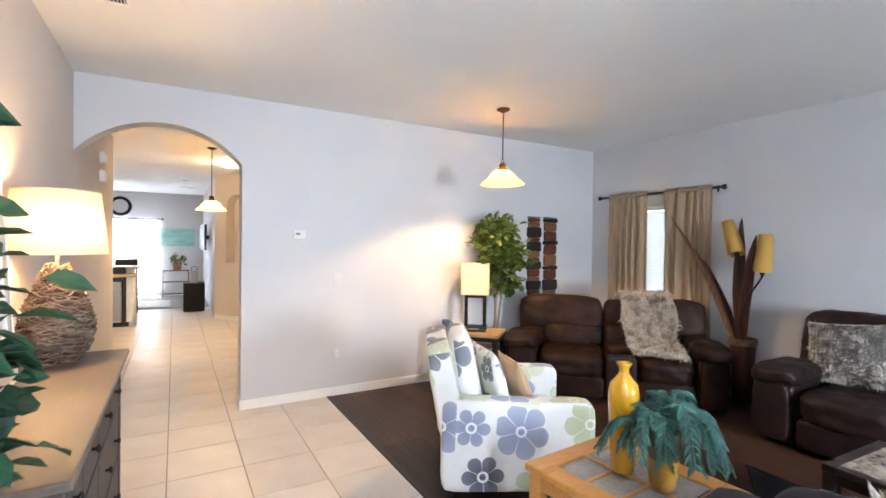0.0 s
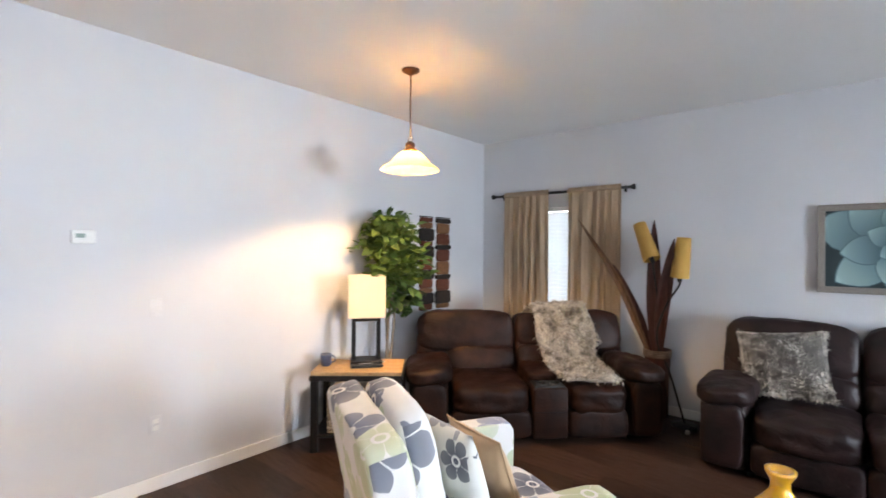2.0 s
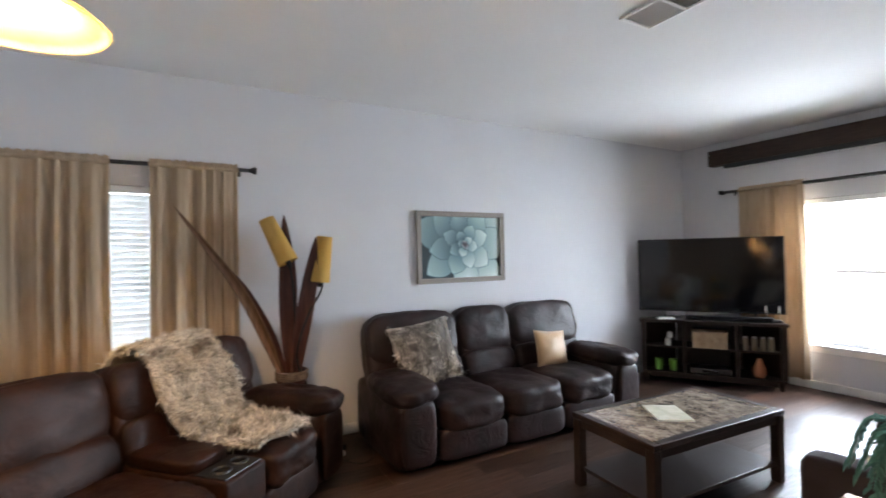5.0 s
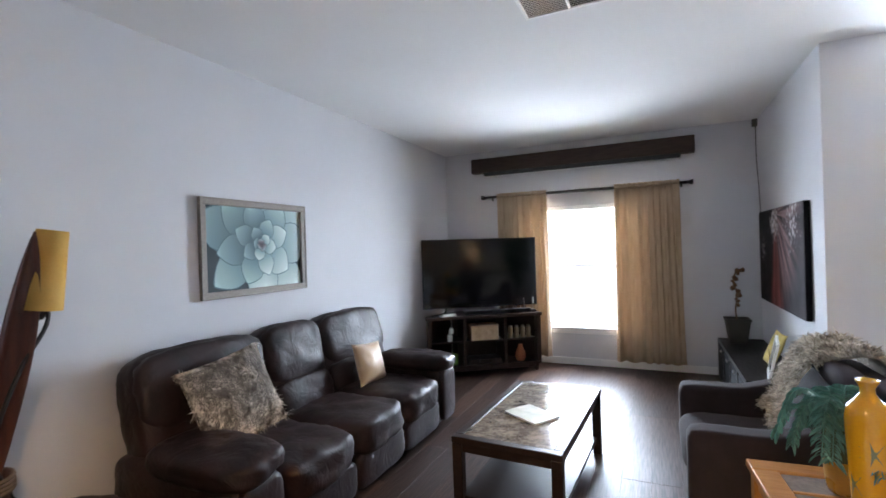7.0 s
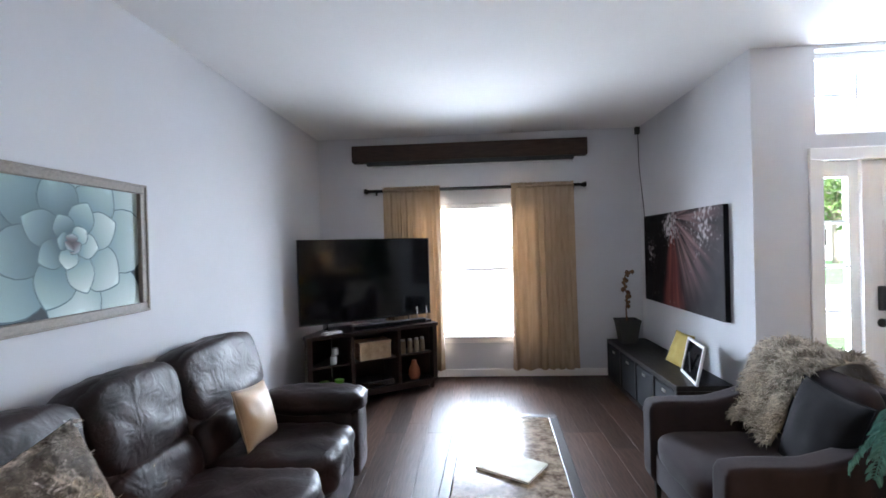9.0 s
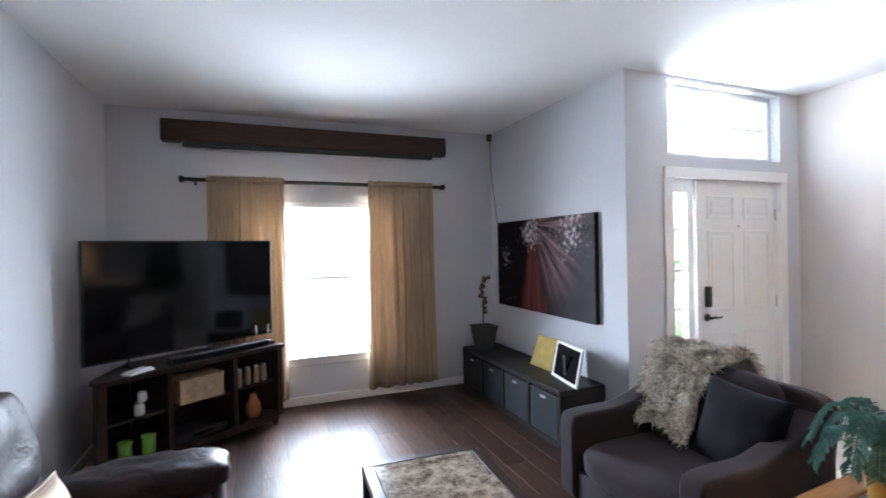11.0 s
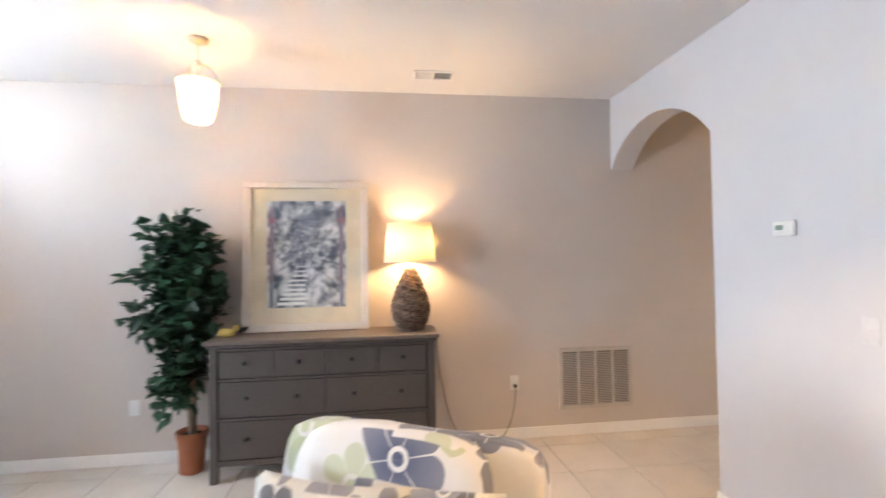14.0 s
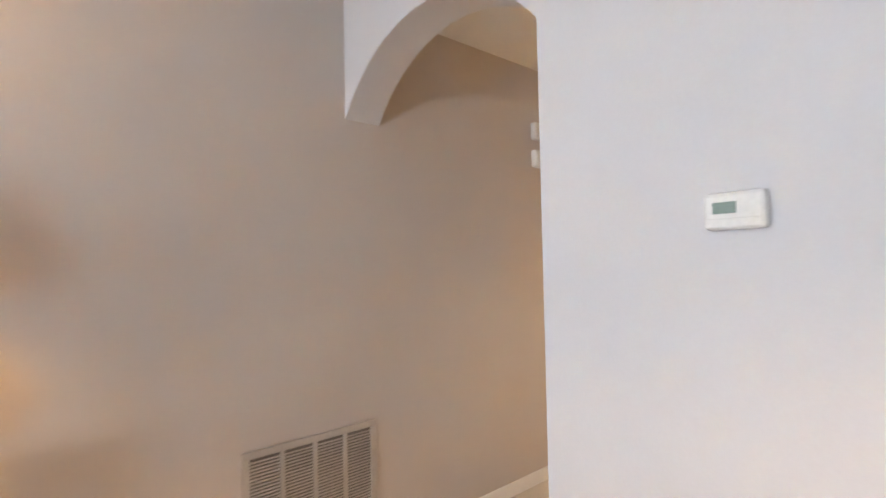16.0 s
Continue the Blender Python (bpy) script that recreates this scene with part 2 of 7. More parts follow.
OAK = mat("honey_oak", (0.50, 0.235, 0.055), 0.35, base2=(0.36, 0.155, 0.035), stretch=(3, 16, 16), scale=4, bump=0.1, coat=0.3)
SLATE = mat("slate_inlay", (0.16, 0.15, 0.15), 0.22, base2=(0.34, 0.31, 0.29), scale=7, fine=60, bump=0.1, coat=0.2)
STONE = mat("marbled_stone_top", (0.40, 0.34, 0.27), 0.14, base2=(0.085, 0.06, 0.045), scale=13, fine=45, bump=0.02, coat=0.3, span=(0.6, 0.92))
OSB = mat("rustic_pine_top", (0.50, 0.33, 0.16), 0.45, base2=(0.30, 0.17, 0.07), scale=14, fine=50, stretch=(3, 8, 3), bump=0.2)
WICKER = mat("wicker", (0.27, 0.185, 0.13), 0.75, base2=(0.10, 0.065, 0.045), scale=18, fine=80, bump=0.3, island=0.45)
WICKER_PALE = mat("pale_wicker", (0.50, 0.38, 0.25), 0.75, base2=(0.34, 0.24, 0.15), scale=18, fine=80, bump=0.3, island=0.25)
SHADE = mat("linen_shade", (0.88, 0.80, 0.65), 0.85, base2=(0.83, 0.74, 0.58), scale=4, fine=300, bump=0.1, translucent=0.4)
SHADE_YELLOW = mat("yellow_shade", (0.72, 0.46, 0.13), 0.8, base2=(0.62, 0.37, 0.09), scale=6, fine=160, bump=0.15, translucent=0.3)
ALABASTER = mat("alabaster_glass", (0.93, 0.79, 0.50), 0.3, base2=(0.90, 0.70, 0.38), scale=9, fine=30, bump=0.02, translucent=0.78)
FROSTED = mat("frosted_glass", (0.93, 0.86, 0.72), 0.3, base2=(0.9, 0.80, 0.62), scale=6, bump=0.02, translucent=0.45)
BRONZE = mat("bronze", (0.13, 0.06, 0.03), 0.4, metal=0.8, bump=0.08)
NICKEL = mat("brushed_nickel", (0.55, 0.52, 0.48), 0.32, metal=0.9, bump=0.04)
STEEL = mat("stainless_steel", (0.42, 0.41, 0.40), 0.3, metal=0.95, stretch=(1, 1, 40), bump=0.05)
BLACKGLOSS = mat("screen_black", (0.004, 0.004, 0.005), 0.07, bump=0.0, base2=(0.005, 0.005, 0.006), spec=0.35)
BLACKPLASTIC = mat("black_plastic", (0.012, 0.012, 0.013), 0.4, bump=0.05)
TERRACOTTA = mat("terracotta", (0.42, 0.155, 0.075), 0.75, base2=(0.34, 0.12, 0.06), scale=8, bump=0.25)
VASE_YELLOW = mat("yellow_glaze", (0.62, 0.34, 0.012), 0.16, base2=(0.52, 0.25, 0.01), scale=7, bump=0.04, coat=0.5)
STARGREEN = mat("green_glaze", (0.13, 0.15, 0.03), 0.3, bump=0.05)
POTGREEN = mat("drip_glaze_green", (0.03, 0.05, 0.035), 0.2, base2=(0.08, 0.09, 0.04), scale=14, bump=0.08, coat=0.4)
POTOCHRE = mat("drip_glaze_ochre", (0.40, 0.22, 0.03), 0.25, base2=(0.30, 0.15, 0.03), scale=10, bump=0.08, coat=0.4)
POTDARK = mat("dark_planter", (0.055, 0.053, 0.044), 0.55, scale=9, bump=0.2)
SOIL = mat("soil", (0.04, 0.028, 0.02), 0.95, scale=30, bump=0.6)
BARK = mat("pale_bark", (0.30, 0.24, 0.18), 0.85, base2=(0.19, 0.145, 0.10), scale=12, fine=60, stretch=(3, 3, 0.6), bump=0.5)
LEAF = mat("ficus_leaf", (0.15, 0.22, 0.045), 0.45, base2=(0.055, 0.11, 0.024), scale=3, bump=0.05, translucent=0.3, island=0.4)
LEAFDARK = mat("dark_ficus_leaf", (0.034, 0.10, 0.05), 0.4, base2=(0.018, 0.055, 0.032), scale=3, bump=0.05, translucent=0.3, island=0.4)
FERN = mat("teal_fern", (0.05, 0.15, 0.125), 0.5, base2=(0.11, 0.25, 0.20), scale=5, bump=0.05, translucent=0.2, island=0.35)
PALMBARK = mat("palm_sheath", (0.085, 0.022, 0.012), 0.5, base2=(0.035, 0.010, 0.007), scale=5, fine=70, stretch=(8, 8, 0.7), bump=0.35)
PALMPALE = mat("pale_palm_sheath", (0.19, 0.10, 0.045), 0.6, base2=(0.09, 0.042, 0.02), scale=5, stretch=(8, 8, 0.7), bump=0.3)
DRIED = mat("dried_bloom", (0.20, 0.11, 0.045), 0.8, base2=(0.08, 0.04, 0.025), scale=20, bump=0.3)
BLUEMUG = mat("blue_stoneware", (0.075, 0.10, 0.16), 0.3, base2=(0.045, 0.06, 0.11), scale=12, bump=0.06)
PAPER = mat("white_paper", (0.78, 0.77, 0.74), 0.7, bump=0.05)
MATBOARD = mat("cream_mat_board", (0.68, 0.59, 0.43), 0.8, bump=0.05)
SILVERFRAME = mat("champagne_frame", (0.66, 0.60, 0.54), 0.35, metal=0.3, base2=(0.58, 0.52, 0.46), stretch=(20, 2, 2), bump=0.1)
GREYFRAME = mat("weathered_grey_frame", (0.27, 0.235, 0.20), 0.5, base2=(0.19, 0.165, 0.14), stretch=(14, 2, 14), bump=0.15)
BEAMWOOD = mat("rough_walnut_beam", (0.050, 0.022, 0.012), 0.6, base2=(0.026, 0.012, 0.008), scale=4, stretch=(2, 12, 12), bump=0.4)
RUST = mat("rust_yarn", (0.13, 0.040, 0.018), 0.95, base2=(0.07, 0.02, 0.012), scale=20, fine=160, stretch=(1, 1, 6), bump=0.6)
TANYARN = mat("ochre_yarn", (0.21, 0.105, 0.045), 0.95, base2=(0.11, 0.045, 0.022), scale=20, fine=160, stretch=(1, 1, 6), bump=0.6)
DARKYARN = mat("black_yarn", (0.012, 0.009, 0.008), 0.95, base2=(0.024, 0.016, 0.012), scale=20, fine=160, stretch=(1, 1, 6), bump=0.6)
TEAL = mat("teal_paint", (0.12, 0.42, 0.42), 0.7, base2=(0.45, 0.66, 0.64), scale=2.2, stretch=(1, 1, 4), bump=0.05)
BEIGESTONE = mat("beige_counter", (0.55, 0.42, 0.27), 0.25, base2=(0.42, 0.31, 0.19), scale=30, fine=120, bump=0.03)
GREYRUG = mat("pale_rug", (0.55, 0.54, 0.53), 0.95, scale=10, fine=200, bump=0.4)
GROUT = mat("tile_grout", (0.30, 0.265, 0.23), 0.9, scale=10, bump=0.3)
TILE = piece_mat("ceramic_tile", (0.66, 0.605, 0.545), 0.05, 0.40, bump=0.03, coat=0.04)
PLANK = piece_mat("dark_plank", (0.056, 0.029, 0.019), 0.50, 0.34, grain=(16, 1.0, 4), bump=0.3, rough2=0.46)
PLANK.node_tree.nodes["Principled BSDF"].inputs["Specular IOR Level"].default_value = 0.22
# dark colour stands in for the shade inside the ducts
DUCT_SHADE = mat("duct_shade", (0.085, 0.075, 0.065), 0.8, bump=0.05)
GLASS = glass_mat("window_glass")
LAWN = mat("lawn", (0.07, 0.13, 0.035), 0.95, base2=(0.04, 0.085, 0.022), scale=2, fine=40, bump=0.5)
CONCRETE = mat("concrete", (0.40, 0.385, 0.36), 0.85, base2=(0.34, 0.325, 0.30), scale=1.5, bump=0.2)
STUCCO = mat("stucco", (0.52, 0.47, 0.40), 0.9, scale=3, fine=100, bump=0.3)
SHINGLE = mat("shingle_roof", (0.12, 0.11, 0.105), 0.9, scale=6, bump=0.4)
FLORAL = floral_mat("floral_cotton", 0.30, (0.72, 0.71, 0.69), [(0.055, 0.075, 0.15), (0.46, 0.51, 0.31), (0.17, 0.20, 0.33), (0.42, 0.47, 0.26), (0.045, 0.055, 0.10), (0.50, 0.54, 0.38), (0.20, 0.235, 0.36)])
FLORAL_SMALL = floral_mat("floral_cushion_cotton", 0.20, (0.66, 0.65, 0.60), [(0.045, 0.05, 0.075), (0.42, 0.47, 0.22), (0.13, 0.16, 0.27), (0.05, 0.065, 0.12), (0.48, 0.52, 0.32), (0.20, 0.205, 0.24)])


# ---- building helpers ----
def part(name, bm, material, parent=None, label="", smooth=False):
    """Links a bmesh as one mesh object under a thing or a part."""
    me = bpy.data.meshes.new(name)
    bmesh.ops.recalc_face_normals(bm, faces=bm.faces)
    bm.to_mesh(me)
    bm.free()
    for one in material if isinstance(material, (list, tuple)) else [material]:
        me.materials.append(one)
    if smooth:
        me.polygons.foreach_set("use_smooth", [True] * len(me.polygons))
    ob = new(name, me)
    ob.parent = parent
    if label:
        ob["label"] = label
    return ob


def thing(name, m, label, category, group=""):
    ob = tagged(new(name), label, category, group)
    ob.matrix_world = m
    return ob


def box(bm, x0, x1, y0, y1, z0, z1):
    v = [bm.verts.new((x, y, z)) for x in (x0, x1) for y in (y0, y1) for z in (z0, z1)]
    for f in ((0, 1, 3, 2), (4, 6, 7, 5), (0, 4, 5, 1), (2, 3, 7, 6), (0, 2, 6, 4), (1, 5, 7, 3)):
        bm.faces.new([v[i] for i in f])
    return bm


def rbox(x0, x1, y0, y1, z0, z1, bevel=0.005, segments=2):
    bm = box(bmesh.new(), x0, x1, y0, y1, z0, z1)
    bevel = min(bevel, 0.45 * min(x1 - x0, y1 - y0, z1 - z0))
    if bevel > 0:
        bmesh.ops.bevel(bm, geom=bm.edges[:], offset=bevel, segments=segments, profile=0.5, affect="EDGES")
    return bm


def solid(name, parent, material, x0, x1, y0, y1, z0, z1, bevel=0.004, label="", m=None):
    bm = rbox(x0, x1, y0, y1, z0, z1, bevel)
    if m:
        bm.transform(m)
    return part(name, bm, material, parent, label)


def structure(name, boxes, material, label="", parent=None):
    bm = bmesh.new()
    for b in boxes:
        box(bm, *b)
    ob = part(name, bm, material, parent)
    return tagged(ob, label, kind="structure") if not parent else ob


def lathe(profile, segments=32):
    bm = bmesh.new()
    rings = []
    for r, z in profile:
        if r < 1e-5:
            rings.append([bm.verts.new((0, 0, z))])
        else:
            rings.append([bm.verts.new((r * math.cos(a), r * math.sin(a), z)) for a in np.linspace(0, 2 * math.pi, segments, endpoint=False)])
    for a, b in zip(rings, rings[1:]):
        for i in range(segments):
            j = (i + 1) % segments
            face = [a[i % len(a)], a[j % len(a)], b[j % len(b)], b[i % len(b)]]
            face = list(dict.fromkeys(face))
            if len(face) > 2:
                bm.faces.new(face)
    return bm


def tube(points, radius, segments=8, bm=None):
    """A round rod along points; radius may be one number or one for each point."""
    bm = bm or bmesh.new()
    points = [Vector(p) for p in points]
    radii = radius if isinstance(radius, (list, tuple)) else [radius] * len(points)
    rings, side = [], None
    for i, p in enumerate(points):
        way = (points[min(i + 1, len(points) - 1)] - points[max(i - 1, 0)]).normalized()
        side = way.orthogonal().normalized() if side is None else (side - way * side.dot(way)).normalized()
        up = way.cross(side)
        rings.append([bm.verts.new(p + radii[i] * (math.cos(a) * side + math.sin(a) * up)) for a in np.linspace(0, 2 * math.pi, segments, endpoint=False)])
    for a, b in zip(rings, rings[1:]):
        for i in range(segments):
            bm.faces.new([a[i], a[(i + 1) % segments], b[(i + 1) % segments], b[i]])
    bm.faces.new(rings[0])
    bm.faces.new(rings[-1][::-1])
    return bm


def curve(points, steps=10):
    """Points of a smooth line through the given ones."""
    p = [Vector(q) for q in points]
    p = [2 * p[0] - p[1], *p, 2 * p[-1] - p[-2]]
    out = []
    for a, b, c, d in zip(p, p[1:], p[2:], p[3:]):
        for k in range(steps):
            t = k / steps
            out.append(0.5 * (2 * b + (c - a) * t + (2 * a - 5 * b + 4 * c - d) * t * t + (3 * b - a - 3 * c + d) * t**3))
    return out + [p[-2]]


def puff(x0, x1, y0, y1, z0, z1, power=4.0, cuts=9, wrinkle=0.006, seed=0, sag=0.0):
    """A stuffed cushion that fills the box, with rounded edges and soft wrinkles."""
    bm = bmesh.new()
    bmesh.ops.create_cube(bm, size=2.0)
    bmesh.ops.subdivide_edges(bm, edges=bm.edges[:], cuts=cuts, use_grid_fill=True)
    half, mid = Vector((x1 - x0, y1 - y0, z1 - z0)) / 2, Vector((x1 + x0, y1 + y0, z1 + z0)) / 2
    for v in bm.verts:
        c = v.co
        s = (abs(c.x) ** power + abs(c.y) ** power + abs(c.z) ** power) ** (1 / power)
        q = Vector((c.x * half.x, c.y * half.y, c.z * half.z)) / s
        w = wrinkle * (noise.noise(q * 9 + Vector((seed, 0, 0))) + 0.6 * noise.noise(q * 23 + Vector((0, seed, 0))))
        q += w * Vector((c.x, c.y, c.z)).normalized()
        q.z -= sag * (1 - min(1, (c.x / 1) ** 2)) * (1 - min(1, c.y**2))
        v.co = q + mid
    return bm


def moved(bm, m):
    bm.transform(m)
    return bm


def box_uv(ob, shift=(0.0, 0.0)):
    """Lays printed cloth on a mesh, in metres, each face from the side it looks to."""
    me = ob.data
    layer = me.uv_layers.new(name="cloth")
    for f in me.polygons:
        n = f.normal
        k = max(range(3), key=lambda i: abs(n[i]))
        for li in f.loop_indices:
            c = me.vertices[me.loops[li].vertex_index].co
            u, v = ((c.y, c.z), (c.x, c.z), (c.x, c.y))[k]
            layer.data[li].uv = (u + shift[0] + 0.37 * k, v + shift[1])
    return ob


def sheet(fn, nu, nv, thick=0.0):
    """A cloth or leaf surface fn(u, v) over the unit square, with a back face where thick is given."""
    bm = bmesh.new()
    grid = [[bm.verts.new(fn(u, v)) for v in np.linspace(0, 1, nv)] for u in np.linspace(0, 1, nu)]
    for i in range(nu - 1):
        for j in range(nv - 1):
            bm.faces.new([grid[i][j], grid[i + 1][j], grid[i + 1][j + 1], grid[i][j + 1]])
    if thick:
        bmesh.ops.recalc_face_normals(bm, faces=bm.faces)
        bmesh.ops.solidify(bm, geom=bm.faces[:], thickness=thick)
    return bm


def raw(name, verts, faces, material, parent, label="", kind=""):
    me = bpy.data.meshes.new(name)
    me.from_pydata(verts, [], faces)
    me.materials.append(material)
    ob = new(name, me)
    ob.parent = parent
    return tagged(ob, label, kind=kind)


def fur(name, surface, count, length, material, parent, rng, droop=0.5):
    """Many tapered hairs on the surface fn(u, v), each leaning its own way."""
    verts, faces = [], []
    e = 0.01
    for _ in range(count):
        u, v = rng.random(), rng.random()
        p = Vector(surface(u, v))
        a = Vector(surface(min(u + e, 1), v)) - Vector(surface(max(u - e, 0), v))
        b = Vector(surface(u, min(v + e, 1))) - Vector(surface(u, max(v - e, 0)))
        n = a.cross(b).normalized()
        patch = noise.noise_vector(p * 7)
        lean = Vector((rng.gauss(0, 0.45), rng.gauss(0, 0.45), rng.gauss(0, 0.45) - droop)) + patch * 1.1
        size = length * (0.6 + 0.8 * rng.random())
        way = (n + lean * 0.8).normalized()
        side = way.cross(Vector((rng.gauss(0, 1), rng.gauss(0, 1), rng.gauss(0, 1)))).normalized() * 0.0042
        m = p + way * size * 0.55
        t = p + (way + lean * 0.35 + Vector((0, 0, -0.2))).normalized() * size
        k = len(verts)
        verts += [p - side, p + side, m + side * 0.8, m - side * 0.8, t]
        faces += [(k, k + 1, k + 2, k + 3), (k + 3, k + 2, k + 4)]
    return raw(name, verts, faces, material, parent, kind="stuff")


def leaves(name, places, size, material, parent, rng, slim=0.42):
    """Pointed leaves folded along the midrib, at (point, direction) places."""
    verts, faces = [], []
    for p, way in places:
        way = Vector(way).normalized()
        side = way.cross(Vector((rng.gauss(0, 0.4), rng.gauss(0, 0.4), 1))).normalized()
        up = side.cross(way).normalized()
        s = size * (0.65 + 0.7 * rng.random())
        w, p = s * slim * 0.5, Vector(p)
        k = len(verts)
        mid, tip = p + way * s * 0.45 - up * s * 0.03, p + way * s - up * s * 0.2
        verts += [p, mid, tip, p + way * s * 0.38 + side * w + up * s * 0.06, p + way * s * 0.72 + side * w * 0.7 - up * s * 0.02, p + way * s * 0.38 - side * w + up * s * 0.06, p + way * s * 0.72 - side * w * 0.7 - up * s * 0.02]
        faces += [(k, k + 3, k + 1), (k + 3, k + 4, k + 2, k + 1), (k, k + 1, k + 5), (k + 1, k + 2, k + 6, k + 5)]
    return raw(name, verts, faces, material, parent, kind="stuff")


# ---- floors ----
T = 0.457
floor = structure("floor", [(-5, SEAM_X, -0.9, HALL_END + 0.2, -0.12, -0.006), (SEAM_X, 3.2, 4.56, HALL_END + 0.2, -0.12, -0.006)], GROUT, "pale ceramic tile floor with narrow grout joints")
plank_floor = structure("floor_planks", [(SEAM_X, 5.3, -3.02, 4.56, -0.12, -0.006)], SOIL, "dark brown plank floor of the living area")

# ---- walls ----
W0, W1, WZ0, WZ1 = 2.57, 4.03, 0.48, 2.03  # front window opening
B0, B1, BZ0, BZ1 = 2.78, 3.88, 0.78, 2.03  # side window opening
structure("wall_window", [(SIDE_X - 0.15, W0, WALL_W - 0.16, WALL_W, 0, CEIL), (W1, WALL_B + 0.16, WALL_W - 0.16, WALL_W, 0, CEIL), (W0, W1, WALL_W - 0.16, WALL_W, 0, WZ0), (W0, W1, WALL_W - 0.16, WALL_W, WZ1, CEIL)], PAINT, "pale grey painted wall around the front window")
structure("wall_sofa", [(WALL_B, WALL_B + 0.16, WALL_W, B0, 0, CEIL), (WALL_B, WALL_B + 0.16, B1, WALL_A + 0.195, 0, CEIL), (WALL_B, WALL_B + 0.16, B0, B1, 0, BZ0), (WALL_B, WALL_B + 0.16, B0, B1, BZ1, CEIL)], PAINT, "pale grey painted wall behind the sofa")
structure("wall_side", [(SIDE_X - 0.15, SIDE_X, WALL_W, DOOR_Y - 0.0, 0, CEIL)], PAINT, "pale grey painted return wall with a canvas on it")
D0, D1, DZ = -0.345, 0.965, 2.085  # door and sidelight opening
TR0, TR1 = 2.235, 2.815
structure("wall_entry", [(D1, SIDE_X - 0.15, DOOR_Y - 0.15, DOOR_Y, 0, CEIL), (WALL_D, D0, DOOR_Y - 0.15, DOOR_Y, 0, CEIL), (D0, D1, DOOR_Y - 0.15, DOOR_Y, DZ, TR0), (D0, D1, DOOR_Y - 0.15, DOOR_Y, TR1, CEIL)], PAINT, "pale painted wall around the front door")
structure("wall_dresser", [(WALL_D - 0.15, WALL_D, DOOR_Y - 0.15, 7.05, 0, CEIL)], ACCENT, "warm grey painted wall behind the dresser")


def arch_wall():
    """The long wall with its round-headed opening next to the dresser wall."""
    bm = bmesh.new()
    x0, x1, spring, rise = WALL_D, 0.61, 2.235, 0.295
    half = (x1 - x0) / 2
    radius = (half**2 + rise**2) / (2 * rise)
    cz, cx = spring + rise - radius, (x0 + x1) / 2
    arc = [(cx + radius * math.sin(a), cz + radius * math.cos(a)) for a in np.linspace(-math.asin(half / radius), math.asin(half / radius), 33)]
    ring = [(x1, 0.0), (WALL_B, 0.0), (WALL_B, CEIL), (x1, CEIL), (x0, CEIL)]
    y0, y1 = WALL_A, WALL_A + 0.195
    for y in (y0, y1):
        low = [bm.verts.new((x, y, z)) for x, z in arc]
        top = [bm.verts.new((x, y, CEIL)) for x, z in arc]
        for i in range(len(arc) - 1):
            bm.faces.new([low[i], low[i + 1], top[i + 1], top[i]])
        v = [bm.verts.new((x, y, z)) for x, z in ((x1, 0), (WALL_B, 0), (WALL_B, CEIL), (x1, CEIL))]
        bm.faces.new(v)
        if y == y0:
            first = (low, v)
    for i in range(len(arc) - 1):
        bm.faces.new([first[0][i], first[0][i + 1], low[i + 1], low[i]])
    bm.faces.new([first[1][0], first[1][3], v[3], v[0]])
    bmesh.ops.remove_doubles(bm, verts=bm.verts[:], dist=1e-4)
    return tagged(part("wall_arch", bm, PAINT), "pale grey painted wall with a round arched opening", kind="structure")


arch_wall()
structure("ceiling", [(-5, 5.3, DOOR_Y - 0.15, HALL_END + 0.2, CEIL, CEIL + 0.12), (SIDE_X - 0.15, 5.3, -3.02, DOOR_Y - 0.15, CEIL, CEIL + 0.12)], CEILING, "white textured flat ceiling")
structure("wall_hall_far", [(-0.25, 3.2, HALL_END, HALL_END + 0.15, 0, CEIL), (-5, -2.8, HALL_END, HALL_END + 0.15, 0, CEIL), (-2.8, -0.25, HALL_END, HALL_END + 0.15, 2.1, CEIL)], PAINT, "pale wall at the end of the house")
structure("wall_hall_side", [(0.80, 0.95, 9.98, HALL_END, 0, CEIL), (3.05, 3.2, 4.56, 9.9, 0, CEIL), (-5.1, -5, 6.9, HALL_END, 0, CEIL), (-5, WALL_D - 0.15, 6.9, 7.05, 0, CEIL)], PAINT, "pale side walls of the hall and kitchen")


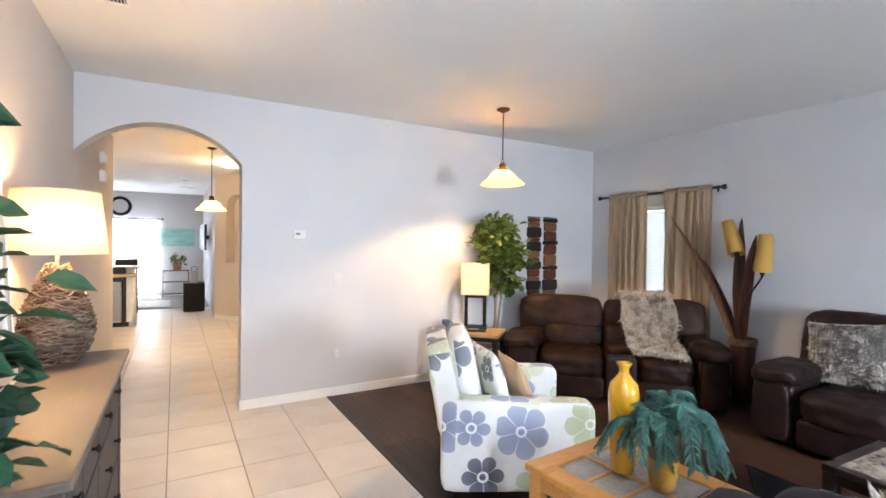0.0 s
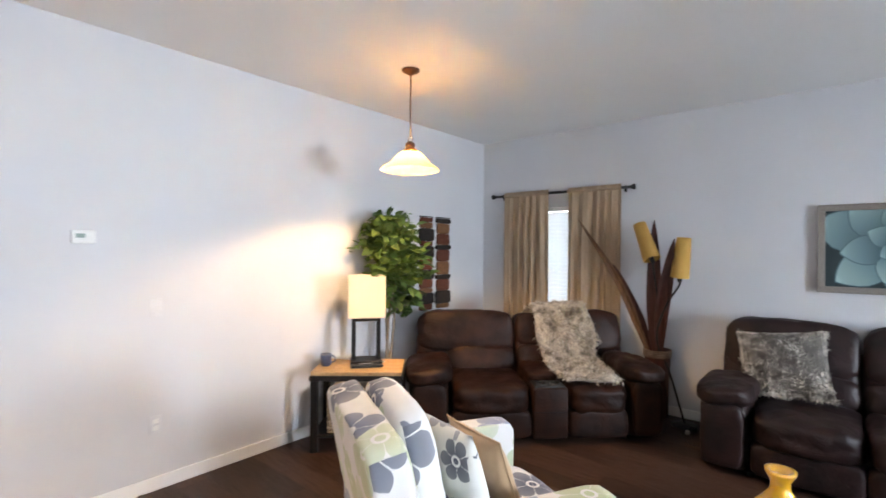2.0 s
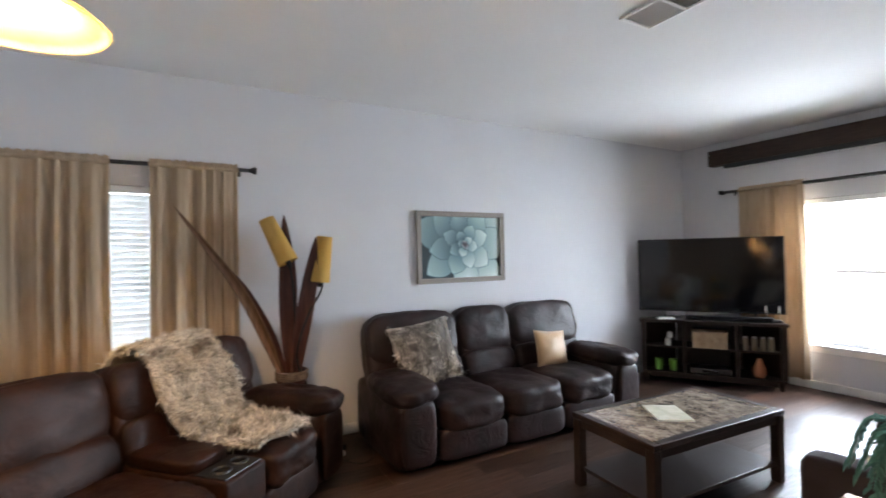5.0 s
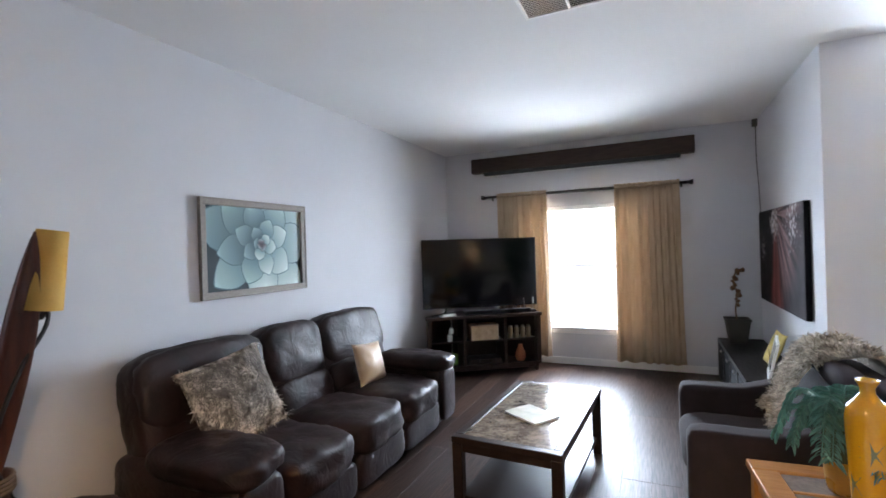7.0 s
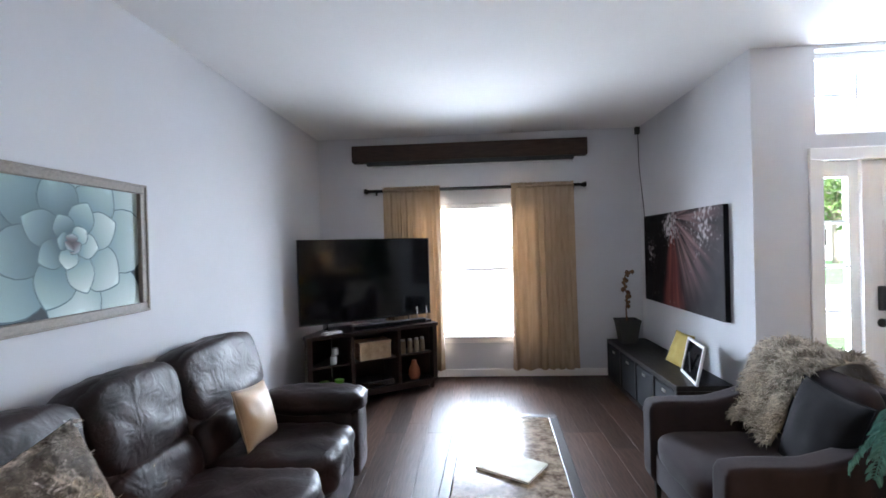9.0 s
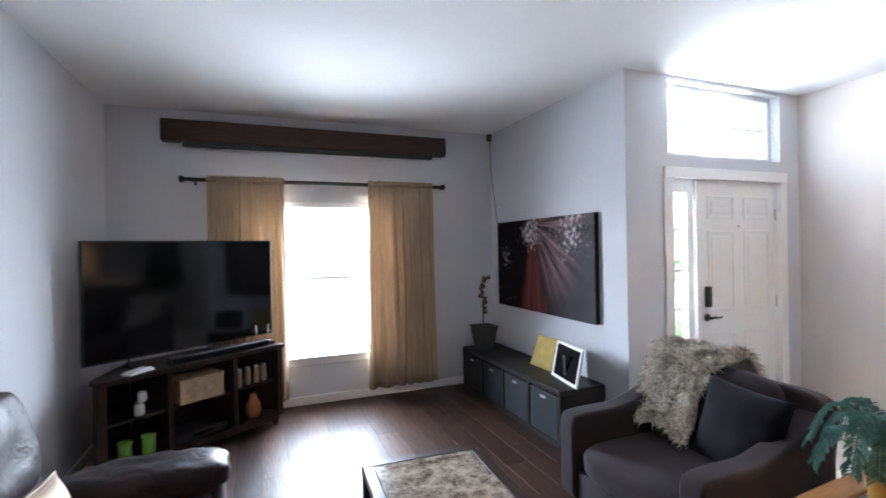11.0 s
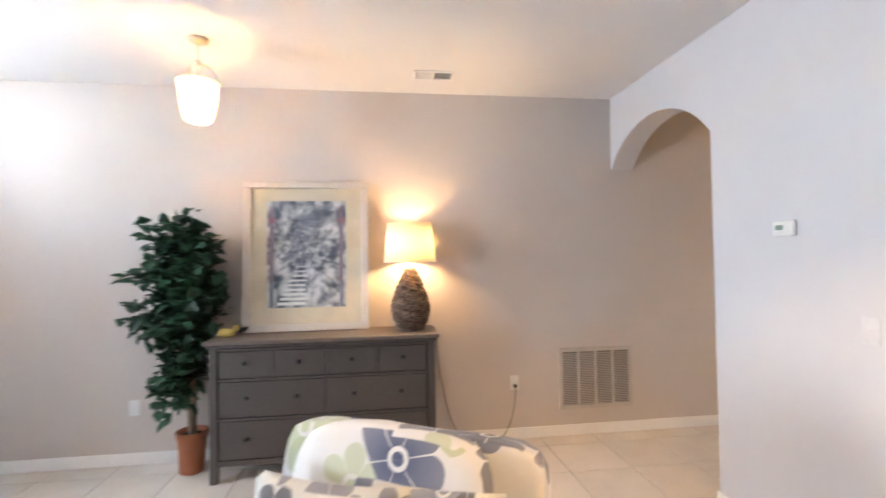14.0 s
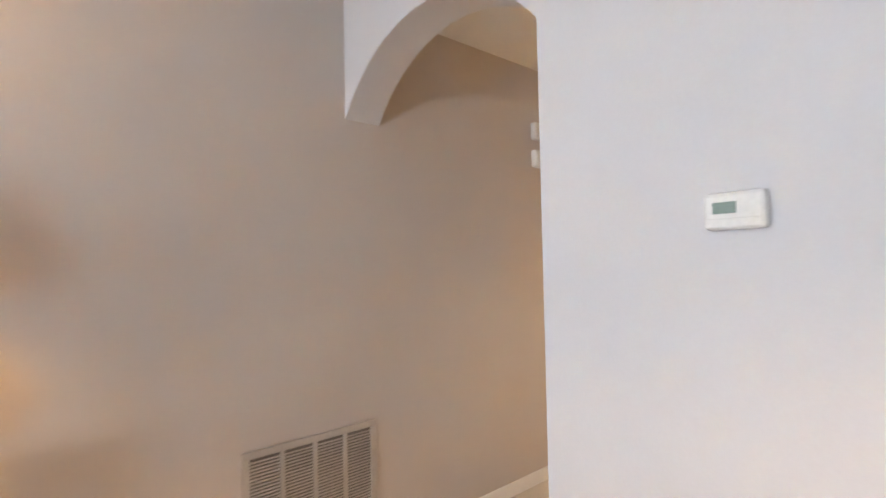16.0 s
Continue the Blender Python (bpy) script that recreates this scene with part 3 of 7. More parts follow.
def niche_wall():
    """The slanting wall beyond the arch, with a tall round-headed niche."""
    m = Matrix.Translation((0.77, 9.98, 0)) @ Matrix.Rotation(radians(-52), 4, "Z")
    bm = bmesh.new()
    a, b, z0, z1 = 0.30, 0.78, 1.12, 2.2
    box(bm, 0, a, 0, 0.3, 0, CEIL)
    box(bm, b, 2.9, 0, 0.3, 0, CEIL)
    box(bm, a, b, 0, 0.3, 0, z0)
    box(bm, a, b, 0.2, 0.3, z0, z1 + 0.24)
    c, r = (a + b) / 2, (b - a) / 2
    for i in range(12):
        u, v = math.pi * i / 12, math.pi * (i + 1) / 12
        p, q = (c - r * math.cos(u), z1 + r * math.sin(u)), (c - r * math.cos(v), z1 + r * math.sin(v))
        ring = [(p[0], p[1]), (q[0], q[1]), (q[0], CEIL), (p[0], CEIL)]
        f0 = [bm.verts.new((x, 0, z)) for x, z in ring]
        f1 = [bm.verts.new((x, 0.3, z)) for x, z in ring]
        bm.faces.new(f0)
        bm.faces.new([f0[0], f0[1], f1[1], f1[0]])
    bm.transform(m)
    ob = part("wall_niche", bm, ACCENT)
    base = part("baseboard", moved(rbox(0, 2.9, -0.013, -0.001, 0, 0.09, 0.003), m), TRIM, ob)
    return tagged(ob, "warm grey slanting wall with an arched niche", kind="structure")


niche_wall()


def baseboard(name, x0, x1, y0, y1):
    ob = solid(name, None, TRIM, x0, x1, y0, y1, 0, 0.088, 0.004)
    return tagged(ob, "white painted wooden baseboard", kind="structure")


G = 0.013
baseboard("baseboard", 0.61, WALL_B, WALL_A - G, WALL_A - 0.0005)
baseboard("baseboard", 0.61 - G, 0.6095, WALL_A - G, WALL_A + 0.195)
baseboard("baseboard", WALL_B - G, WALL_B - 0.0005, WALL_W, WALL_A - G)
baseboard("baseboard", SIDE_X, WALL_B - G, WALL_W + 0.0005, WALL_W + G)
baseboard("baseboard", SIDE_X + 0.0005, SIDE_X + G, WALL_W + G, DOOR_Y)
baseboard("baseboard", 1.045, SIDE_X + G, DOOR_Y + 0.0005, DOOR_Y + G)
baseboard("baseboard", WALL_D + 0.0005, WALL_D + G, DOOR_Y + G, 7.05)
baseboard("baseboard", WALL_D + G, D0 - 0.075, DOOR_Y + 0.0005, DOOR_Y + G)
tagged(solid("trim", None, ESPRESSO, SEAM_X - 0.012, SEAM_X + 0.018, DOOR_Y, WALL_A - G, -0.006, 0.006, 0.002), "dark transition strip between tile and planks", kind="structure")


# ---- windows and front door ----
def front_window():
    root = tagged(new("window_front"), "white framed front window full of daylight", kind="structure")
    y0, y1 = WALL_W - 0.12, WALL_W - 0.07
    for name, b in (("window_frame", (W0, W0 + 0.05, y0, y1, WZ0, WZ1)), ("window_frame", (W1 - 0.05, W1, y0, y1, WZ0, WZ1)), ("window_frame", (W0 + 0.05, W1 - 0.05, y0, y1, WZ1 - 0.05, WZ1)), ("window_frame", (W0 + 0.05, W1 - 0.05, y0, y1, WZ0, WZ0 + 0.05)), ("window_rail", (W0 + 0.05, W1 - 0.05, y0, y1, 1.24, 1.275))):
        solid(name, root, VINYL, *b)
    pane = part("pane", box(bmesh.new(), W0 + 0.05, W1 - 0.05, y0 + 0.02, y0 + 0.026, WZ0 + 0.05, WZ1 - 0.05), GLASS, root)
    pane.visible_shadow = False
    solid("window_sill", root, TRIM, W0 - 0.04, W1 + 0.04, WALL_W - 0.12, WALL_W + 0.035, WZ0 - 0.03, WZ0 - 0.001, 0.006)
    solid("window_apron", root, TRIM, W0 - 0.02, W1 + 0.02, WALL_W + 0.001, WALL_W + 0.016, WZ0 - 0.085, WZ0 - 0.031, 0.004)
    solid("blind_headrail", root, VINYL, W0 + 0.01, W1 - 0.01, WALL_W - 0.065, WALL_W - 0.01, WZ1 - 0.06, WZ1 - 0.002, 0.006)


def side_window():
    root = tagged(new("window_side"), "white framed side window with closed horizontal blinds", kind="structure")
    x0, x1 = WALL_B + 0.07, WALL_B + 0.12
    for b in ((x0, x1, B0, B0 + 0.05, BZ0, BZ1), (x0, x1, B1 - 0.05, B1, BZ0, BZ1), (x0, x1, B0 + 0.05, B1 - 0.05, BZ1 - 0.05, BZ1), (x0, x1, B0 + 0.05, B1 - 0.05, BZ0, BZ0 + 0.05)):
        solid("window_frame", root, VINYL, *b)
    pane = part("pane", box(bmesh.new(), x0 + 0.02, x0 + 0.026, B0 + 0.05, B1 - 0.05, BZ0 + 0.05, BZ1 - 0.05), GLASS, root)
    pane.visible_shadow = False
    solid("window_sill", root, TRIM, WALL_B - 0.02, WALL_B + 0.12, B0 - 0.03, B1 + 0.03, BZ0 - 0.03, BZ0 - 0.001, 0.006)
    blind = thing("window_blind", pose(WALL_B + 0.035, (B0 + B1) / 2, 0), "white horizontal slatted blind, lowered, lit from behind", "blind")
    w = (B1 - B0) / 2 - 0.01
    solid("headrail", blind, VINYL, -0.03, 0.03, -w, w, BZ1 - 0.055, BZ1 - 0.004, 0.005)
    slat = rbox(-0.025, 0.025, -w, w, -0.0015, 0.0015, 0.0007, 1)
    me = part("slat", moved(slat, Matrix.Rotation(radians(75), 4, "Y")), SLAT, blind)
    me.location.z = BZ1 - 0.085
    z = BZ1 - 0.085 - 0.044
    while z > BZ0 + 0.04:
        one = new("slat", me.data)
        one.parent, one.location.z = blind, z
        z -= 0.044
    for s in (-0.3, 0.3):
        part("cord", tube([(-0.012, s, BZ1 - 0.05), (-0.012, s, BZ0 + 0.03)], 0.0015, 5), VINYL, blind)
    solid("bottom_rail", blind, VINYL, -0.025, 0.025, -w, w, BZ0 + 0.005, BZ0 + 0.025, 0.004)


SLAT = mat("blind_slat", (0.82, 0.82, 0.82), 0.5, bump=0.02, translucent=0.25)
front_window()
side_window()


def rod(name, m, length, label, count=1, z=0.0):
    root = thing(name, m, label, "curtain rod")
    for k in range(count):
        y = -0.085 - 0.05 * k if count > 1 else -0.075
        part("rod", tube([(-length / 2, y, 0), (length / 2, y, 0)], 0.015, 12), BLACK, root, smooth=True)
        for s in (-1, 1):
            fin = lathe([(0.0, 0), (0.014, 0.0), (0.016, 0.012), (0.024, 0.03), (0.030, 0.045), (0.026, 0.056), (0.0, 0.058)], 16)
            part("finial", moved(fin, Matrix.Translation((s * length / 2, y, 0)) @ Matrix.Rotation(radians(90 * s), 4, "Y")), BLACK, root, smooth=True)
    deep = -0.085 - 0.05 * (count - 1) if count > 1 else -0.075
    for s in (-1, 1):
        bm = rbox(-0.012, 0.012, -0.006, 0.0, -0.04, 0.03, 0.002)
        tube([(0, -0.004, 0), (0, deep, -0.002)], 0.006, 8, bm)
        part("bracket", moved(bm, Matrix.Translation((s * (length / 2 - 0.06), 0, 0))), BLACK, root)
    return root


def curtain(m, width, height, folds, seed, label, flare=0.04, bunch=0.0):
    """A rod-pocket curtain that hangs from the origin, in soft irregular folds."""
    rng = random.Random(seed)
    phase = [rng.uniform(0, 6.28) for _ in range(4)]

    def fn(u, v):
        deep = 0.35 + 0.65 * min(1, v * 4)
        a = folds * 5.6 * (u + 0.05 * math.sin(8.2 * u + phase[3]) + 0.012 * math.sin(4 * v + phase[0]))
        y = deep * (0.027 * math.sin(a + phase[0] + 0.5 * math.sin(3 * v + phase[1])) * (0.65 + 0.35 * math.sin(5 * u + phase[1])) + 0.007 * math.sin(2.3 * a + phase[2]))
        x = (u - 0.5) * width * (1 + flare * v * v) + 0.006 * math.sin(a * 1.4 + phase[3]) * deep + bunch * v * v * (u - 0.5)
        z = -height * v + 0.006 * math.sin(a + phase[1]) * v + (0.014 * abs(math.sin(a * 1.7)) if v < 0.02 else 0)
        return (x, y, z + 0.03)

    root = thing("curtain", m, label, "curtain", "curtains at the windows")
    ob = part("cloth_panel", sheet(fn, int(folds * 14), 26, 0.002), CURTAIN, root, smooth=True)
    part("rod_pocket", sheet(lambda u, v: ((u - 0.5) * width, -0.019 * math.cos(6.283 * v) + 0.004 * math.sin(folds * 9 * u), 0.018 * math.sin(6.283 * v)), int(folds * 8), 13), CURTAIN, root, smooth=True)
    return root


rod("curtain_rod", pose(WALL_B, 3.35, 2.175, 0, 0, -90), 1.55, "black metal curtain rod above the side window")
tan = "tan linen curtain panel hanging in soft folds"
curtain(pose(WALL_B - 0.075, 3.725, 2.175, 0, 0, -90), 0.57, 2.1, 6, 1, tan)
curtain(pose(WALL_B - 0.075, 2.935, 2.175, 0, 0, -90), 0.57, 2.1, 6, 2, tan)
rod("curtain_rod", pose(3.295, WALL_W, 2.2, 0, 0, 180), 2.42, "double black metal curtain rod above the front window", 2)
curtain(pose(4.015, WALL_W + 0.135, 2.2, 0, 0, 180), 0.66, 2.12, 7, 3, tan)
curtain(pose(2.52, WALL_W + 0.135, 2.2, 0, 0, 180), 0.70, 2.12, 7, 4, tan, 0.08)


def front_door():
    root = tagged(new("door_front"), "white six-panel front door with narrow sidelight", kind="structure")
    y = DOOR_Y
    # casing
    for b in ((D1 - 0.03, D1 + 0.06, y + 0.001, y + 0.02, 0, DZ - 0.03), (D0 - 0.06, D0 + 0.03, y + 0.001, y + 0.02, 0, DZ - 0.03), (D0 - 0.06, D1 + 0.06, y + 0.001, y + 0.024, DZ - 0.03, DZ + 0.055)):
        solid("casing", root, TRIM, *b, bevel=0.006)
    # jambs, head and mullion
    for b in ((D1 - 0.035, D1 - 0.001, y - 0.13, y - 0.001, 0, DZ - 0.03), (D0 + 0.001, D0 + 0.035, y - 0.13, y - 0.001, 0, DZ - 0.03), (D0 + 0.001, D1 - 0.001, y - 0.13, y - 0.001, DZ - 0.029, DZ - 0.001), (0.615, 0.665, y - 0.13, y - 0.012, 0, DZ - 0.03)):
        solid("jamb", root, TRIM, *b, bevel=0.004)
    # leaf with raised panels
    leaf = solid("door_leaf", root, TRIM, D0 + 0.037, 0.613, y - 0.075, y - 0.03, 0.012, DZ - 0.032, 0.003)
    cx = (D0 + 0.037 + 0.613) / 2
    for s in (-1, 1):
        for z0, z1 in ((1.74, 1.93), (0.98, 1.64), (0.22, 0.80)):
            x0, x1 = sorted((cx + s * 0.06, cx + s * 0.37))
            for b in ((x0, x1, z0, z0 + 0.018), (x0, x1, z1 - 0.018, z1), (x0, x0 + 0.018, z0 + 0.018, z1 - 0.018), (x1 - 0.018, x1, z0 + 0.018, z1 - 0.018)):
                solid("panel_moulding", leaf, TRIM, b[0], b[1], y - 0.0301, y - 0.022, b[2], b[3], 0.004)
            solid("raised_panel", leaf, TRIM, x0 + 0.045, x1 - 0.045, y - 0.0301, y - 0.0235, z0 + 0.045, z1 - 0.045, 0.005)
    lock = part("keypad_lock", rbox(0.505, 0.570, y - 0.0299, y + 0.0, 1.02, 1.19, 0.012, 3), BLACKPLASTIC, leaf, "black electronic keypad lock")
    bm = moved(lathe([(0, 0), (0.03, 0), (0.03, 0.012), (0.012, 0.016), (0.012, 0.05), (0, 0.05)], 20), Matrix.Translation((0.54, y - 0.0299, 0.935)) @ Matrix.Rotation(radians(-90), 4, "X"))
    tube(curve([(0.54, y + 0.014, 0.935), (0.50, y + 0.018, 0.938), (0.46, y + 0.017, 0.932), (0.425, y + 0.015, 0.938)], 5), [0.010] * 10 + [0.007] * 6, 8, bm)
    part("lever_handle", bm, BLACK, leaf, "black lever door handle", smooth=True)
    part("door_viewer", moved(lathe([(0, 0), (0.012, 0), (0.010, 0.005), (0, 0.005)], 14), Matrix.Translation((cx, y - 0.0299, 1.68)) @ Matrix.Rotation(radians(-90), 4, "X")), NICKEL, leaf, smooth=True)
    for z in (0.3, 1.02, 1.78):
        part("hinge", tube([(D0 + 0.036, y - 0.024, z - 0.05), (D0 + 0.036, y - 0.024, z + 0.05)], 0.007, 8), NICKEL, root, smooth=True)
    part("chain_guard", rbox(0.585, 0.628, y - 0.0299, y - 0.02, 1.655, 1.675, 0.003), TRIM, leaf)
    # sidelight: five stacked panes
    side = solid("sidelight", root, TRIM, 0.667, 0.735, y - 0.09, y - 0.04, 0.02, DZ - 0.031, 0.004)
    solid("stile", side, TRIM, 0.895, D1 - 0.037, y - 0.09, y - 0.04, 0.02, DZ - 0.031, 0.003)
    solid("rail", side, TRIM, 0.736, 0.894, y - 0.09, y - 0.04, 1.945, DZ - 0.031, 0.003)
    solid("rail", side, TRIM, 0.736, 0.894, y - 0.09, y - 0.04, 0.02, 0.40, 0.003)
    for k in range(5):
        z = 0.40 + 0.309 * k
        if k:
            solid("muntin", side, TRIM, 0.736, 0.894, y - 0.085, y - 0.045, z - 0.010, z + 0.010, 0.003)
        pane = part("pane", box(bmesh.new(), 0.736, 0.894, y - 0.068, y - 0.063, z + 0.012, z + 0.295), GLASS, side)
        pane.visible_shadow = False
    solid("threshold", root, BRONZE, D0, D1, y - 0.14, y - 0.002, 0.0, 0.011, 0.003)
    # transom
    top = tagged(new("window_transom"), "white transom window with eight panes above the door", kind="structure")
    for b in ((D0, D0 + 0.04, TR0, TR1), (D1 - 0.04, D1, TR0, TR1), (D0 + 0.04, D1 - 0.04, TR0, TR0 + 0.04), (D0 + 0.04, D1 - 0.04, TR1 - 0.04, TR1)):
        solid("window_frame", top, VINYL, b[0], b[1], y - 0.13, y - 0.08, b[2], b[3], 0.004)
    xs = np.linspace(D0 + 0.04, D1 - 0.04, 5)
    zm = (TR0 + TR1) / 2
    for x in xs[1:-1]:
        solid("muntin", top, VINYL, x - 0.009, x + 0.009, y - 0.125, y - 0.1, TR0 + 0.04, TR1 - 0.04, 0.003)
    for a, b in zip(xs, xs[1:]):
        solid("muntin", top, VINYL, a + 0.0095, b - 0.0095, y - 0.124, y - 0.101, zm - 0.009, zm + 0.009, 0.003)
        for z0, z1 in ((TR0 + 0.04, zm - 0.01), (zm + 0.01, TR1 - 0.04)):
            pane = part("pane", box(bmesh.new(), a + 0.01, b - 0.01, y - 0.115, y - 0.11, z0, z1), GLASS, top)
            pane.visible_shadow = False


front_door()


# ---- fixtures on walls and ceiling ----
def plate(m, label, kind, finish=PLASTIC):
    root = thing("wall_plate", m, label, "wall plate")
    solid("cover", root, finish, -0.036, 0.036, -0.006, -0.0005, -0.058, 0.058, 0.003)
    if kind == "outlet":
        for z in (-0.022, 0.022):
            solid("socket", root, PLASTIC, -0.017, 0.017, -0.009, -0.0061, z - 0.014, z + 0.014, 0.004)
    elif kind == "switch":
        solid("rocker", root, PLASTIC, -0.016, 0.016, -0.010, -0.0061, -0.032, 0.032, 0.003)
    return root


plate(pose(1.50, WALL_A, 1.17), "blank wall plate painted over in pale grey", "blank", PLATE)
plate(pose(1.50, WALL_A, 0.42), "wall outlet with a cover painted over in pale grey", "outlet", PLATE)
plate(pose(WALL_D, 0.56, 0.42, 0, 0, 90), "white wall outlet beside the potted tree", "outlet")
plug = plate(pose(WALL_D, 3.47, 0.46, 0, 0, 90), "white wall outlet with a cord plugged in", "outlet")
solid("plug", plug, BLACKPLASTIC, -0.012, 0.012, -0.034, -0.0092, -0.036, -0.010, 0.004)
part("cord", tube(curve([(0, -0.03, -0.036), (-0.01, -0.05, -0.12), (-0.05, -0.05, -0.30), (-0.15, -0.07, -0.425), (-0.35, -0.06, -0.44), (-0.52, -0.03, -0.30), (-0.62, -0.015, 0.1), (-0.655, -0.012, 0.48)]), 0.0035, 6), WICKER, plug, "thin brown lamp cord", smooth=True)

thermostat = thing("thermostat", pose(1.12, WALL_A, 1.612), "white wall thermostat with a small grey-green screen", "thermostat")
solid("case", thermostat, PLASTIC, -0.058, 0.058, -0.028, -0.0005, -0.039, 0.039, 0.009)
solid("screen", thermostat, mat("lcd", (0.22, 0.30, 0.26), 0.3, bump=0), -0.038, 0.006, -0.030, -0.0281, -0.006, 0.018, 0.001)
solid("lower_cover", thermostat, PLASTIC, -0.052, 0.052, -0.031, -0.0281, -0.034, -0.016, 0.002)

for z, label in ((2.40, "white plastic alarm sounder on the hall wall"), (2.21, "white plastic door chime box on the hall wall")):
    chime = thing("wall_chime", pose(WALL_D, 5.85, z, 0, 0, 90), label, "chime")
    solid("case", chime, PLASTIC, -0.075, 0.075, -0.045, -0.0005, -0.06, 0.06, 0.012)
    solid("cover", chime, PLASTIC, -0.06, 0.06, -0.05, -0.0451, -0.045, 0.045, 0.004)


def return_grille():
    root = thing("return_air_grille", pose(WALL_D, 4.18, 0.47, 0, 0, 90), "white slotted return air grille low in the wall", "vent")
    w, h = 0.305, 0.235
    # flat sheet, its colour painted as the shade between the louvres
    solid("backing", root, mat("return_duct_shade", (0.20, 0.175, 0.155), 0.8, bump=0.05), -w, w, -0.003, -0.0005, -h, h, 0.001)
    for b in ((-w - 0.02, w + 0.02, h - 0.012, h + 0.02), (-w - 0.02, w + 0.02, -h - 0.02, -h + 0.012), (-w - 0.02, -w + 0.012, -h + 0.012, h - 0.012), (w - 0.012, w + 0.02, -h + 0.012, h - 0.012)):
        solid("rim", root, GRILLE, b[0], b[1], -0.014, -0.0005, b[2], b[3], 0.003)
    for k in (-1, 0, 1):
        solid("divider", root, GRILLE, k * w / 2 - 0.011, k * w / 2 + 0.011, -0.013, -0.003, -h + 0.012, h - 0.012, 0.002)
    bm = rbox(-w + 0.012, w - 0.012, -0.0095, -0.0085, -0.0036, 0.0036, 0, 1)
    first = part("louvre", moved(bm, Matrix.Translation((0, -0.009, 0)) @ Matrix.Rotation(radians(-40), 4, "X") @ Matrix.Translation((0, 0.009, 0))), GRILLE, root)
    z = -h + 0.02
    first.location.z = z
    while z < h - 0.03:
        z += 0.0145
        one = new("louvre", first.data)
        one.parent, one.location.z = root, z


return_grille()


def register(m, w, d, label):
    root = thing("ceiling_vent", m, label, "vent")
    # flat dark sheet in place of the shaded duct opening
    solid("backing", root, DUCT_SHADE, -w, w, -d, d, -0.003, -0.0005, 0.001)
    for b in ((-w - 0.02, w + 0.02, d, d + 0.02), (-w - 0.02, w + 0.02, -d - 0.02, -d), (-w - 0.02, -w, -d, d), (w, w + 0.02, -d, d), (-0.008, 0.008, -d, d)):
        solid("rim", root, TRIM, b[0], b[1], b[2], b[3], -0.012, -0.0005, 0.003)
    n = max(4, round(2 * d / 0.018))
    for k in range(n):
        y = -d + (k + 0.5) * 2 * d / n
        for s in (-1, 1):
            x0, x1 = sorted((s * 0.008, s * w))
            part("slat", moved(rbox(x0, x1, -0.003, 0.003, -0.0008, 0.0008, 0, 1), Matrix.Translation((0, y, -0.007)) @ Matrix.Rotation(radians(35 * s), 4, "X")), TRIM, root)


register(pose(-0.21, 2.79, CEIL, 0, 0, 90), 0.13, 0.06, "white ceiling air register above the dresser")
register(pose(2.83, 0.68, CEIL), 0.23, 0.11, "white ceiling air register over the living area")
register(pose(0.35, 12.8, CEIL), 0.2, 0.12, "white ceiling air register in the far room")
detector = thing("smoke_detector", pose(0.28, 11.2, CEIL), "round white smoke detector on the hall ceiling", "smoke detector")
part("body", lathe([(0, -0.035), (0.045, -0.033), (0.06, -0.02), (0.065, -0.0005), (0, -0.0005)], 24), PLASTIC, detector, smooth=True)
for x, y in ((0.9, 8.75), (-0.9, 8.2)):
    down = thing("downlight", pose(x, y, CEIL), "round recessed ceiling light, switched on", "downlight", "recessed hall lights")
    part("ring", lathe([(0.06, -0.0005), (0.08, -0.0005), (0.08, -0.006), (0.06, -0.010), (0.06, -0.0005)], 24), TRIM, down, smooth=True)
    part("lens", lathe([(0, -0.004), (0.059, -0.004), (0.059, -0.0008), (0, -0.0008)], 24), mat("lit_lens", (1, 0.85, 0.6), 0.4, bump=0, glow=6), down)


# ---- hanging lamps ----
def bowl_pendant(x, y, rim, radius, label):
    root = thing("pendant_lamp", pose(x, y, 0), label, "pendant lamp", "alabaster pendants")
    part("canopy", lathe([(0, CEIL - 0.0005), (0.065, CEIL - 0.0005), (0.063, CEIL - 0.012), (0.03, CEIL - 0.03), (0.008, CEIL - 0.04), (0, CEIL - 0.04)], 24), BRONZE, root, smooth=True)
    top = rim + 0.215
    stem = part("stem", tube([(0, 0, CEIL - 0.039), (0, 0, top + 0.03)], 0.006, 8), BRONZE, root, smooth=True)
    ring = tube([(0.0, 0.02 * math.cos(a), top + 0.012 + 0.02 * math.sin(a)) for a in np.linspace(0, 6.2832, 17)], 0.004, 6)
    part("loop", ring, BRONZE, root, smooth=True)
    part("holder", lathe([(0, top - 0.005), (0.016, top - 0.005), (0.034, top - 0.02), (0.036, top - 0.04), (0.028, top - 0.046), (0.048, top - 0.065), (0.056, top - 0.075), (0.05, top - 0.082), (0, top - 0.082)], 24), BRONZE, root, smooth=True)
    r, h = radius, 0.135
    out = [(0.052, rim + h), (0.07, rim + h - 0.004), (0.10, rim + 0.107), (0.127, rim + 0.074), (0.15, rim + 0.045), (r * 0.9, rim + 0.024), (r, rim + 0.006), (r, rim), (r - 0.006, rim)]
    inner = [(q[0] - 0.006, q[1] - 0.005) for q in out[:-2]][::-1]
    part("glass_shade", lathe(out + inner, 40), ALABASTER, root, "lit cream alabaster glass bowl", smooth=True)


bowl_pendant(*PENDANT, 2.118, 0.212, "bronze pendant lamp with cream glass bowl, lit")
bowl_pendant(*HALL_PENDANT, 1.965, 0.20, "bronze pendant lamp over the hall, lit")


